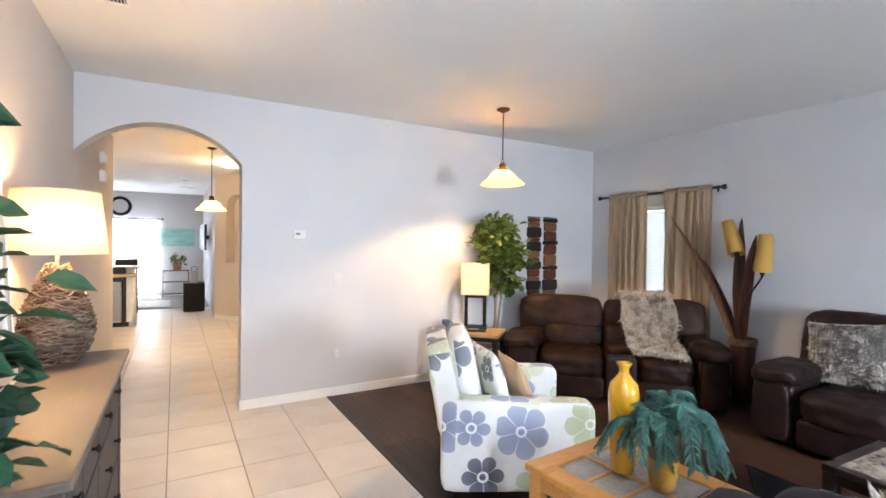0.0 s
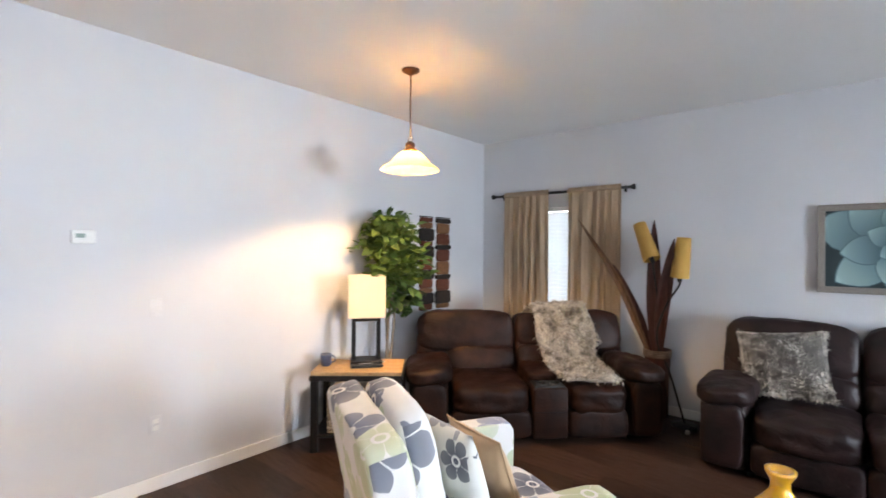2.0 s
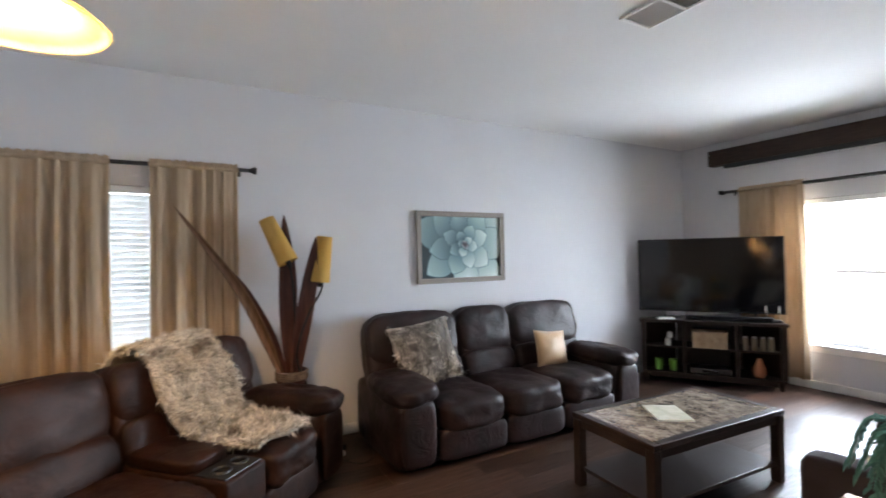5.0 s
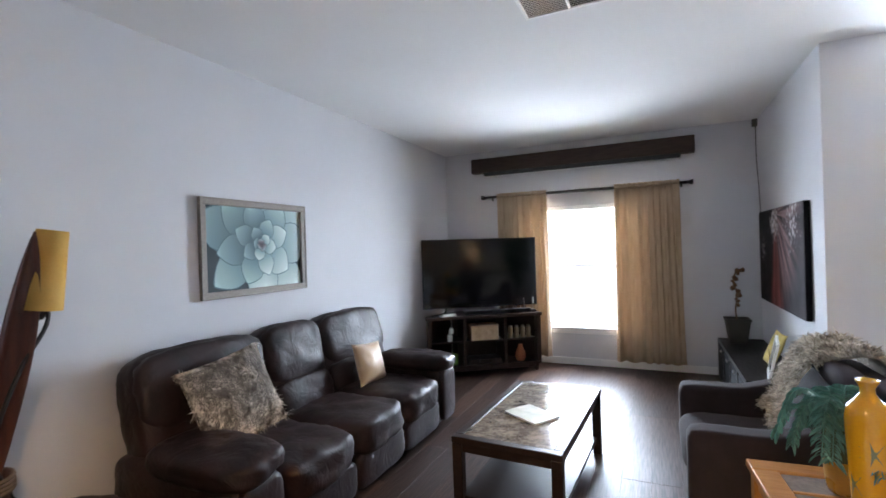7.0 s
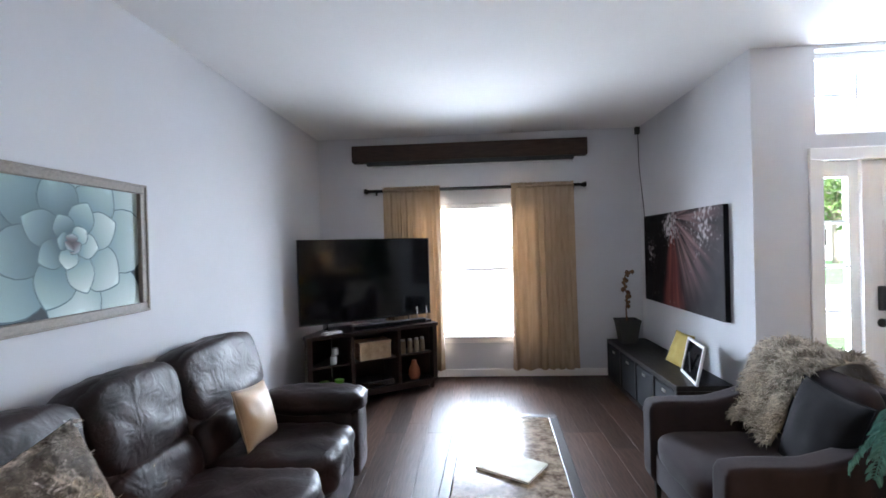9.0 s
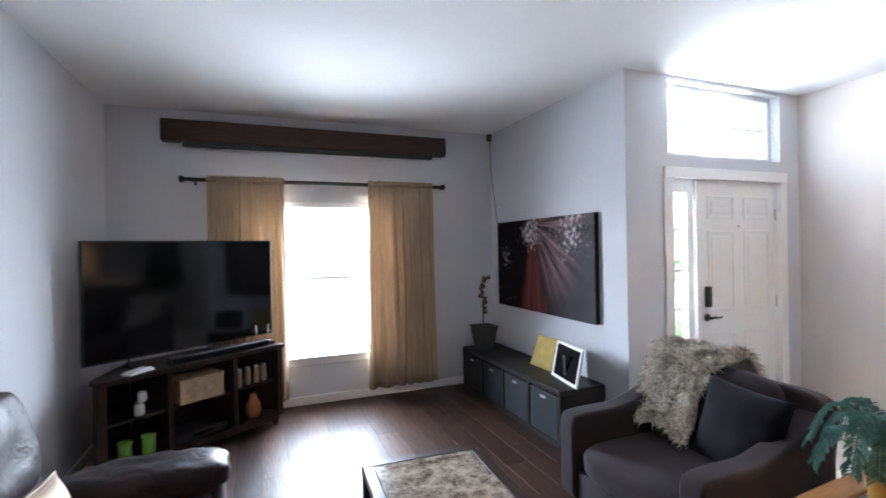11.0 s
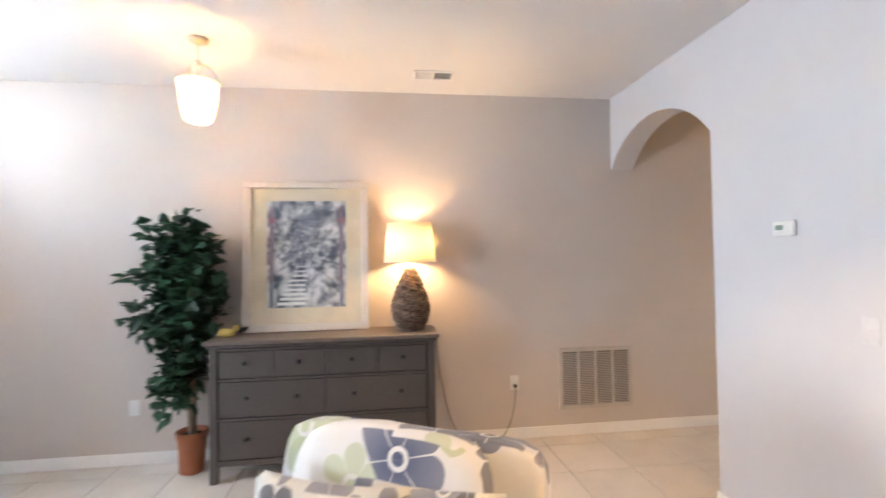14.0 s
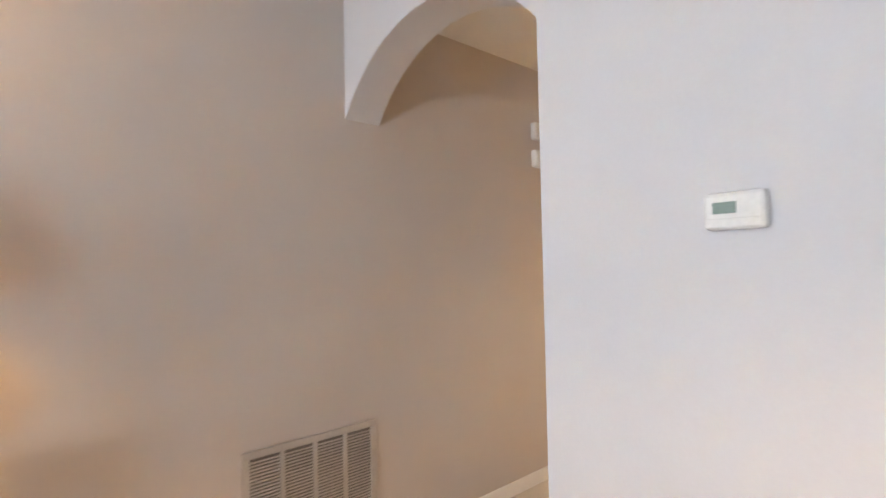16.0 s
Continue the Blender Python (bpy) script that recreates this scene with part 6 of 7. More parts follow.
# ---- plants ----
def indoor_tree(m, clumps, height, leaf_size, count, leaf, label, seed, pot=None, stems=2, spread=0.06, limit=None):
    """A potted ficus: twisting stems, twigs to each clump, and single leaves round the twig ends."""
    rng = random.Random(seed)
    root = thing("potted_tree", m, label, "tree")
    base = 0.0
    if pot:
        r, base = pot
        part("pot", lathe([(0, 0), (r * 0.78, 0), (r * 0.82, 0.01), (r * 0.95, base * 0.84), (r * 1.05, base * 0.845), (r * 1.07, base), (r * 0.96, base), (r * 0.9, base * 0.88), (0, base * 0.87)], 32), TERRACOTTA, root, smooth=True)
        part("soil", lathe([(0, base * 0.872), (r * 0.88, base * 0.872), (r * 0.7, base * 0.9), (0, base * 0.91)], 20), SOIL, root)
        base *= 0.85
    trunks = []
    for k in range(stems):
        a = k * 6.283 / stems
        line = []
        for i in range(15):
            t = i / 14
            w = spread * (0.3 + t) * (1 + 0.3 * math.sin(9 * t + k))
            line.append(Vector((w * math.cos(a + 3.2 * t), w * math.sin(a + 3.2 * t), base + t * (height * 0.80 - base))))
        trunks.append(line)
        part("trunk", tube(line, [0.017 * (1 - 0.6 * i / 14) for i in range(15)], 8), BARK, root, smooth=True)
    spots, twigs = [], bmesh.new()
    total = sum(c[3] ** 2 for c in clumps)
    for cx, cy, cz, r in clumps:
        for _ in range(max(4, int(r * 40))):
            line = rng.choice(trunks)
            near = min(line, key=lambda q: abs(q.z - (cz - r * 0.6)))
            end = Vector((cx, cy, cz)) + Vector((rng.gauss(0, 1), rng.gauss(0, 1), rng.gauss(0, 1))).normalized() * r * rng.uniform(0.5, 1.0)
            if limit:
                end = limit(end)
            mid = near.lerp(end, 0.5) + Vector((0, 0, 0.04))
            path = curve([near, mid, end], 4)
            tube(path, [0.0045 - 0.003 * i / (len(path) - 1) for i in range(len(path))], 5, twigs)
            n = int(count * r * r / total / max(4, int(r * 40)))
            for i in range(n):
                p = path[rng.randrange(len(path) // 2, len(path))] + Vector((rng.gauss(0, 1), rng.gauss(0, 1), rng.gauss(0, 0.8))) * 0.045
                out = p - Vector((cx, cy, cz - r))
                way = out.normalized() * 0.7 + Vector((rng.gauss(0, 0.6), rng.gauss(0, 0.6), rng.gauss(-0.35, 0.4)))
                tip = p + way.normalized() * leaf_size
                if limit:
                    p = limit(p)
                    if (limit(tip) - tip).length > 0.02:
                        way = Vector((way.x, -abs(way.y), way.z)) if limit is keep_off_arch_wall else Vector((abs(way.x), way.y, way.z))
                spots.append((p, way))
    part("branchwork", twigs, BARK, root, smooth=True)
    leaves("foliage", spots, leaf_size, leaf, root, rng, 0.72)
    return root


FIC = (3.31, 4.12)


def keep_off_arch_wall(p):
    return Vector((p.x, min(p.y, WALL_A - 0.06 - FIC[1]), p.z))


def keep_off_dresser_wall(p):
    return Vector((max(p.x, WALL_D + 0.06 + 0.42), p.y, p.z))


indoor_tree(pose(*FIC, 0), [(-0.02, -0.02, 1.80, 0.15), (-0.08, -0.04, 1.68, 0.2), (0.1, -0.06, 1.62, 0.2), (-0.22, -0.06, 1.5, 0.17), (0.0, -0.10, 1.42, 0.2), (0.12, -0.14, 1.46, 0.17), (0.14, -0.1, 1.24, 0.15), (0.2, -0.05, 1.03, 0.12), (-0.08, 0.0, 1.28, 0.16), (-0.14, -0.02, 1.16, 0.1), (0.15, -0.18, 1.34, 0.12)], 1.88, 0.095, 1500, LEAF, "artificial ficus with bright green leaves and pale twisted stems", 21, (0.10, 0.22), 3, 0.05, keep_off_arch_wall)
indoor_tree(pose(-0.42, 1.03, 0), [(0.0, -0.12, 1.78, 0.13), (-0.04, -0.10, 1.6, 0.18), (-0.03, 0.02, 1.46, 0.18), (0.0, -0.24, 1.42, 0.16), (-0.02, -0.04, 1.25, 0.19), (-0.02, 0.06, 1.12, 0.16), (0.0, -0.28, 1.08, 0.14), (0.0, -0.14, 0.93, 0.18), (0.03, 0.08, 1.3, 0.13), (0.02, -0.1, 0.72, 0.16), (0.06, -0.14, 0.56, 0.1)], 1.9, 0.095, 2300, LEAFDARK, "artificial ficus with dark green leaves in a terracotta pot", 22, (0.10, 0.29), 3, 0.035, keep_off_dresser_wall)


# ---- palm-sheath floor lamp ----
def sheath(name, line, width, material, parent, curl=0.35):
    """A long boat-shaped palm sheath along a line, hollow on one side."""
    pts = curve(line, 8)
    n = len(pts)

    def fn(u, v):
        i = min(int(v * (n - 1)), n - 2)
        f = v * (n - 1) - i
        p = pts[i].lerp(pts[i + 1], f)
        way = (pts[i + 1] - pts[i]).normalized()
        side = way.cross(Vector((-1, 0.15, 0))).normalized()
        face = side.cross(way)
        w = width * (math.sin(math.pi * min(1, 0.12 + 0.88 * v) ** 1.25) ** 0.8 + 0.04)
        a = (u - 0.5) * 2
        return p + side * a * w * 0.5 + face * (a * a) * w * curl

    return part(name, sheet(fn, 7, 30, 0.005), material, parent, smooth=True)


def floor_lamp():
    root = thing("floor_lamp", pose(5.005, 2.29, 0), "floor lamp of red-brown palm sheaths with two yellow shades", "floor lamp")
    part("basket", lathe([(0, 0), (0.085, 0), (0.095, 0.03), (0.10, 0.30), (0.115, 0.60), (0.12, 0.63), (0.108, 0.63), (0.10, 0.58), (0, 0.56)], 28), PALMBARK, root, smooth=True)
    for k in range(4):
        part("basket_band", tube([(0.117 * math.cos(a), 0.117 * math.sin(a), 0.575 + 0.017 * k) for a in np.linspace(0, 6.2832, 29)], 0.009, 6), WICKER, root, smooth=True)
    sheath("palm_sheath", [(0.0, 0.0, 0.5), (0.0, 0.02, 0.95), (0.01, 0.02, 1.4), (0.02, 0.04, 1.84)], 0.13, PALMBARK, root)
    sheath("palm_sheath", [(0.0, -0.02, 0.5), (-0.06, -0.06, 0.9), (-0.10, -0.12, 1.3), (-0.13, -0.17, 1.66)], 0.12, PALMBARK, root)
    sheath("palm_sheath", [(0.0, 0.04, 0.5), (-0.01, 0.17, 0.85), (-0.01, 0.38, 1.30), (-0.02, 0.78, 1.88)], 0.075, PALMPALE, root)
    sheath("palm_sheath", [(0.02, 0.03, 0.5), (0.02, 0.13, 0.85), (0.01, 0.3, 1.2), (0.0, 0.42, 1.42)], 0.09, PALMBARK, root)
    stem1 = curve([(-0.02, -0.01, 0.5), (-0.05, -0.02, 1.0), (-0.10, 0.0, 1.3), (-0.095, 0.03, 1.47)], 6)
    part("lamp_stem", tube(stem1, 0.008, 8), BLACK, root, smooth=True)
    stem2 = curve([(-0.07, -0.25, 0.02), (-0.06, -0.12, 0.45), (-0.10, -0.02, 0.75), (-0.12, -0.10, 1.05), (-0.115, -0.21, 1.25), (-0.09, -0.215, 1.36)], 6)
    part("lamp_stem", tube(stem2, 0.009, 8), BLACK, root, smooth=True)
    part("lamp_stem", tube(curve([(-0.02, -0.10, 0.02), (-0.05, -0.08, 0.35), (-0.06, -0.04, 0.6)], 6), 0.008, 8), BLACK, root, smooth=True)
    for top, low in (((0.0, 0.17, 1.80), (-0.085, 0.03, 1.47)), ((-0.115, -0.245, 1.665), (-0.085, -0.205, 1.315))):
        a, b = Vector(low), Vector(top)
        axis = b - a
        length = axis.length
        m = Matrix.Translation(a) @ axis.to_track_quat("Z", "Y").to_matrix().to_4x4()
        part("lamp_shade", moved(lathe([(0.078, 0), (0.058, length), (0.055, length), (0.075, 0.0)], 32), m), SHADE_YELLOW, root, "unlit yellow parchment cone shade", smooth=True)
        part("socket", moved(lathe([(0, -0.045), (0.012, -0.045), (0.022, -0.02), (0.018, 0.05), (0, 0.05)], 14), m), BLACK, root, smooth=True)
    part("floor_plate", moved(lathe([(0, 0), (0.11, 0), (0.11, 0.012), (0.02, 0.022), (0, 0.022)], 24), Matrix.Translation((-0.07, -0.25, 0.0))), BLACK, root, smooth=True)
    adapter = thing("power_cord", pose(4.62, 1.98, 0), "black cord and adapter lying on the floor", "cord")
    part("wire", tube(curve([(0.33, 0.10, 0.005), (0.2, -0.02, 0.005), (0.05, 0.03, 0.005), (-0.1, -0.08, 0.005), (-0.02, -0.2, 0.005), (0.2, -0.24, 0.005), (0.42, -0.2, 0.005)]), 0.004, 6), BLACKPLASTIC, adapter, smooth=True)
    part("adapter", rbox(0.20, 0.27, -0.06, 0.0, 0.0005, 0.045, 0.006), BLACKPLASTIC, adapter)
    part("plug", rbox(0.10, 0.14, -0.02, 0.01, 0.0005, 0.03, 0.004), PLASTIC, adapter)


floor_lamp()


# ---- pictures ----
def framed(name, m, w, h, bar, material, label, tilt=0.0):
    root = thing(name, m, label, "picture")
    for b in ((-w, w, h - bar, h), (-w, w, -h, -h + bar), (-w, -w + bar, -h + bar, h - bar), (w - bar, w, -h + bar, h - bar)):
        solid("frame_bar", root, material, b[0], b[1], -0.03, -0.002, b[2], b[3], 0.006)
    for b in ((-w, w, h - 0.012, h), (-w, w, -h, -h + 0.012), (-w, -w + 0.012, -h + 0.012, h - 0.012), (w - 0.012, w, -h + 0.012, h - 0.012)):
        solid("outer_bead", root, material, b[0], b[1], -0.037, -0.0302, b[2], b[3], 0.003)
    solid("backing", root, BLACKCLOTH, -w + bar, w - bar, -0.006, -0.001, -h + bar, h - bar, 0.001)
    return root


def petal_mat(name, base, tip):
    m = mat(name, base, 0.6, bump=0.05, fine=200)
    n, l = m.node_tree.nodes, m.node_tree.links
    uv, xyz, ramp = n.new("ShaderNodeUVMap"), n.new("ShaderNodeSeparateXYZ"), n.new("ShaderNodeValToRGB")
    l.new(uv.outputs[0], xyz.inputs[0])
    l.new(xyz.outputs[1], ramp.inputs[0])
    e = ramp.color_ramp.elements
    e[0].position, e[0].color = 0.0, (*tuple(c * 0.25 for c in base), 1)
    e[1].position, e[1].color = 0.9, (*tip, 1)
    e.new(0.4).color = (*base, 1)
    e.new(0.97).color = (*tuple(min(1, c * 1.25) for c in tip), 1)
    l.new(ramp.outputs[0], n["Principled BSDF"].inputs["Base Color"])
    return m


def succulent_print():
    w, h = 0.495, 0.342
    root = framed("succulent_picture", pose(WALL_B, 0.642, 1.577, 0, 0, -90), w, h, 0.048, GREYFRAME, "framed close-up print of a teal succulent rosette")
    pw, ph = w - 0.048, h - 0.048
    solid("print", root, petal_mat("print_ground", (0.07, 0.13, 0.15), (0.10, 0.18, 0.20)), -pw, pw, -0.0075, -0.0062, -ph, ph, 0.0)
    shades = [petal_mat("petal_pale", (0.19, 0.30, 0.31), (0.50, 0.60, 0.57)), petal_mat("petal_mid", (0.10, 0.19, 0.21), (0.30, 0.42, 0.41)), petal_mat("petal_deep", (0.055, 0.11, 0.13), (0.22, 0.33, 0.34)), petal_mat("petal_heart", (0.10, 0.09, 0.10), (0.26, 0.32, 0.33))]
    shadow = petal_mat("petal_shadow", (0.05, 0.095, 0.11), (0.075, 0.135, 0.15))
    rng = random.Random(4)
    cx, cz, layer = 0.03, 0.025, 0
    steps = [0.0, 0.1, 0.2, 0.32, 0.45, 0.58, 0.7, 0.8, 0.88, 0.94, 0.98, 1.0]

    def petal(a, near, reach, wide, material, grow):
        """A broad petal, widest past its middle, with a short point."""
        nonlocal layer
        layer += 1
        y = -0.0078 - layer * 0.00008
        ax, side = (math.cos(a), math.sin(a)), (-math.sin(a), math.cos(a))
        bm = bmesh.new()
        uvl = bm.loops.layers.uv.new("print")
        outline = []
        for s in (1, -1):
            for t in steps if s == 1 else steps[-2:0:-1]:
                swell = 0.34 + 0.66 * math.sin(math.pi / 2 * t / 0.62) if t < 0.62 else max(0.0, 1 - ((t - 0.62) / 0.38) ** 1.7) ** 0.9
                half, d = wide * 0.5 * swell + grow * (1 - t * 0.5), near + (reach + grow - near) * t
                x, z = cx + ax[0] * d + side[0] * half * s, cz + ax[1] * d + side[1] * half * s
                outline.append((min(pw, max(-pw, x)), min(ph, max(-ph, z)), t))
        f = bm.faces.new([bm.verts.new((x, y, z)) for x, z, t in outline])
        for lp, (x, z, t) in zip(f.loops, outline):
            lp[uvl].uv = (0.5, t)
        bmesh.ops.triangulate(bm, faces=[f])
        part("printed_petal", bm, material, root)

    total = 26
    for k in range(total):
        q = 1 - k / (total - 1)
        a = 0.5 + k * 2.39996 + rng.uniform(-0.12, 0.12)
        reach = (0.03 + 0.62 * q**1.25) * rng.uniform(0.92, 1.1)
        wide = 0.045 + 0.50 * reach * rng.uniform(0.85, 1.1)
        lit = math.cos(a + 0.6)  # petals on the lower right side face the light
        tone = 3 if k > total - 4 else 0 if lit > 0.2 else 1 if lit > -0.45 else 2
        petal(a, 0.02 * q, reach, wide, shadow, 0.004 + 0.005 * q)
        petal(a, 0.02 * q, reach, wide, shades[tone], 0.0)


succulent_print()

LEAN = Matrix.Translation((-0.50, 1.825, 0.962)) @ Matrix.Rotation(radians(90), 4, "Z") @ Matrix.Rotation(radians(-3.6), 4, "X") @ Matrix.Translation((0, 0, 0.575))


def courtyard_print():
    w, h = 0.468, 0.575
    root = framed("courtyard_picture", LEAN, w, h, 0.055, SILVERFRAME, "large champagne framed print of steps and trees, leaning")
    solid("mat_board", root, MATBOARD, -w + 0.055, w - 0.055, -0.010, -0.0062, -h + 0.055, h - 0.055, 0.0)
    pw, z0, z1 = 0.295, -0.40, 0.42
    wash = mat("ink_wash", (0.62, 0.62, 0.62), 0.7, base2=(0.07, 0.085, 0.115), scale=8, fine=30, bump=0.05, span=(0.58, 0.88))
    solid("print", root, wash, -pw, pw, -0.0112, -0.0102, z0, z1, 0.0)
    pink = mat("print_red", (0.30, 0.13, 0.16), 0.7, scale=12, bump=0.05)
    ink = mat("print_ink", (0.11, 0.125, 0.17), 0.7, base2=(0.24, 0.26, 0.30), scale=16, bump=0.05)
    for x in (-pw + 0.02, pw - 0.05):
        solid("printed_column", root, ink, x, x + 0.03, -0.0122, -0.0114, z0, z1 - 0.1, 0.0)
        solid("printed_column", root, pink, x + 0.004, x + 0.016, -0.0127, -0.0123, z0 + 0.2, z1 - 0.04, 0.0)
        solid("printed_capital", root, pink, x - 0.012, x + 0.045, -0.0129, -0.0124, z1 - 0.17, z1 - 0.13, 0.0)
    for k in range(9):
        t = k / 8
        cx = -0.11 + 0.07 * t
        half = 0.105 - 0.075 * t
        solid("printed_step", root, PAPER, cx - half, cx + half, -0.0124, -0.0114, z0 + 0.02 + 0.036 * k, z0 + 0.042 + 0.034 * k, 0.0)
    rng = random.Random(6)
    bm = bmesh.new()
    for _ in range(170):
        t = rng.random()
        x = -0.05 + 0.20 * (t - 0.35) + rng.gauss(0, 0.05)
        z = -0.02 + 0.38 * t + rng.gauss(0, 0.03)
        if abs(x) < pw - 0.03 and z < z1 - 0.02:
            a, s = rng.uniform(0, 6.28), rng.uniform(0.012, 0.034)
            pts = [(x + s * math.cos(a), z + s * math.sin(a)), (x - 0.3 * s * math.sin(a), z + 0.3 * s * math.cos(a)), (x - s * math.cos(a), z - s * math.sin(a)), (x + 0.3 * s * math.sin(a), z - 0.3 * s * math.cos(a))]
            y = -0.0130 - 0.00001 * _
            bm.faces.new([bm.verts.new((px, y, pz)) for px, pz in pts])
    part("printed_foliage", bm, ink, root)
    pane = solid("pane", root, GLASS, -w + 0.056, w - 0.056, -0.0185, -0.0165, -h + 0.056, h - 0.056, 0.0)
    pane.visible_shadow = False


courtyard_print()


def hanging(x0, x1, seed):
    """A woven yarn strip with tufted bands."""
    root = thing("woven_wall_hanging", pose((x0 + x1) / 2, WALL_A, 0), "narrow woven wall hanging in rust, ochre and black", "wall hanging", "woven strips")
    rng = random.Random(seed)
    z, w = 1.885, (x1 - x0) / 2
    kinds = [DARKYARN, RUST, TANYARN, DARKYARN, RUST, DARKYARN, TANYARN, RUST]
    k = 0
    while z > 0.93:
        h = rng.uniform(0.05, 0.15) if k % 3 else 0.05
        h = min(h, z - 0.90)
        material = kinds[(k + seed) % len(kinds)]
        bulge = 0.018 if material is DARKYARN else 0.0
        bm = puff(-w - bulge, w + bulge, -0.022 - bulge * 0.4, -0.003, z - h, z, 8, 7, 0.004, k + seed)
        part("woven_band", bm, material, root, smooth=True)
        z -= h + 0.001
        k += 1
    part("hanger", tube([(-w - 0.01, -0.012, 1.895), (w + 0.01, -0.012, 1.895)], 0.006, 8), BLACKWOOD, root, smooth=True)


hanging(3.965, 4.165, 1)
hanging(4.235, 4.45, 5)

# ---- dresser ----
DRM = Matrix.Translation((-0.59, 2.0, 0)) @ Matrix.Rotation(radians(90), 4, "Z")
dresser = thing("dresser", DRM, "grey-brown stained eight-drawer dresser with dark metal knobs", "dresser")
dw, dd, dh = 0.765, 0.43, 0.96
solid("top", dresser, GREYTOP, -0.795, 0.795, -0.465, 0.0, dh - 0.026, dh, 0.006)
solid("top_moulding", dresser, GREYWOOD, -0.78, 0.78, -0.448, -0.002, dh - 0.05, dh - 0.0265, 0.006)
for s in (-1, 1):
    x0, x1 = sorted((s * dw, s * (dw - 0.05)))
    for y in (-dd, -0.055):
        solid("leg", dresser, GREYWOOD, x0, x1, y, y + 0.05, 0, dh - 0.0505, 0.004)
    x0, x1 = sorted((s * (dw - 0.008), s * (dw - 0.03)))
    solid("side_panel", dresser, GREYWOOD, x0, x1, -dd + 0.051, -0.056, 0.11, dh - 0.0505, 0.003)
solid("back_panel", dresser, GREYWOOD, -dw + 0.05, dw - 0.05, -0.02, -0.008, 0.11, dh - 0.0505, 0.002)
solid("carcass", dresser, BLACKWOOD, -dw + 0.052, dw - 0.052, -dd + 0.035, -0.021, 0.12, dh - 0.055, 0.002)
rows = [(0.700, 0.885, 4), (0.435, 0.680, 2), (0.155, 0.415, 2)]
for z0, z1, n in rows:
    solid("rail", dresser, GREYWOOD, -dw + 0.051, dw - 0.051, -dd + 0.004, -dd + 0.03, z1 + 0.002, z1 + 0.018, 0.002)
solid("rail", dresser, GREYWOOD, -dw + 0.051, dw - 0.051, -dd + 0.004, -dd + 0.03, 0.115, 0.153, 0.002)
for z0, z1, n in rows:
    span = (2 * dw - 0.102) / n
    for k in range(n):
        x0 = -dw + 0.051 + k * span
        front = solid("drawer", dresser, GREYWOOD, x0 + 0.010, x0 + span - 0.010, -dd + 0.006, -dd + 0.032, z0 + 0.004, z1 - 0.003, 0.004)
        for kx in ([0.5] if n == 4 else [0.27, 0.73]):
            bm = lathe([(0, 0), (0.007, 0), (0.006, 0.012), (0.015, 0.017), (0.016, 0.022), (0.009, 0.027), (0, 0.028)], 14)
            part("knob", moved(bm, Matrix.Translation((x0 + span * kx, -dd + 0.0058, (z0 + z1) / 2 + 0.01)) @ Matrix.Rotation(radians(90), 4, "X")), BLACK, front, "dark metal knob", smooth=True)
    if n == 4:
        for k in (1, 2, 3):
            x = -dw + 0.051 + k * span
            solid("stile", dresser, GREYWOOD, x - 0.008, x + 0.008, -dd + 0.004, -dd + 0.03, z0, z1, 0.002)
    else:
        solid("stile", dresser, GREYWOOD, -0.008, 0.008, -dd + 0.004, -dd + 0.03, z0, z1, 0.002)


def wicker_lamp():
    root = thing("dresser_lamp", pose(-0.395, 2.61, dh), "woven wicker teardrop lamp with lit cream drum shade", "table lamp")
    prof = [(0.075, 0.0), (0.092, 0.02), (0.122, 0.07), (0.142, 0.13), (0.143, 0.18), (0.125, 0.25), (0.098, 0.32), (0.072, 0.38), (0.05, 0.43), (0.038, 0.455)]
    rs, zs = [q[0] for q in prof], [q[1] for q in prof]
    part("core", lathe([(0, 0.001), (0.07, 0.001)] + [(r - 0.012, z + 0.002) for r, z in prof[1:]] + [(0, 0.455)], 24), PALMBARK, root, smooth=True)
    rng = random.Random(5)
    bm = bmesh.new()
    for k in range(46):
        z = 0.006 + k * 0.0099
        r = np.interp(z, zs, rs)
        for strand in range(2):
            ph = rng.uniform(0, 6.28)
            pts = [((r + 0.007 * math.sin(13 * a + k * 3.14 + strand * 3.14 + 0.2 * ph)) * math.cos(a), (r + 0.007 * math.sin(13 * a + k * 3.14 + strand * 3.14)) * math.sin(a), z + 0.013 * math.sin(3 * a + ph) + 0.006 * math.sin(7 * a + 2 * ph)) for a in np.linspace(0, 6.2832, 49)]
            tube(pts, rng.uniform(0.0022, 0.0042), 5, bm)
    part("wicker_weave", bm, WICKER, root, smooth=True)
    part("stem", tube([(0, 0, 0.45), (0, 0, 0.52)], 0.009, 10), NICKEL, root, smooth=True)
    z0, z1 = 1.472 - dh, 1.765 - dh
    part("lamp_shade", lathe([(0.198, z0), (0.166, z1), (0.1635, z1), (0.1955, z0), (0.198, z0)], 48), SHADE, root, "lit cream linen drum shade", smooth=True)
    for z, r in ((z0, 0.199), (z1, 0.167)):
        part("shade_hem", tube([(r * math.cos(a), r * math.sin(a), z) for a in np.linspace(0, 6.2832, 49)], 0.003, 5), SHADE, root, smooth=True)
    for a in (0, 2.094, 4.189):
        part("spider_arm", tube([(0, 0, z1 - 0.03), (0.164 * math.cos(a), 0.164 * math.sin(a), z1 - 0.004)], 0.002, 5), NICKEL, root)


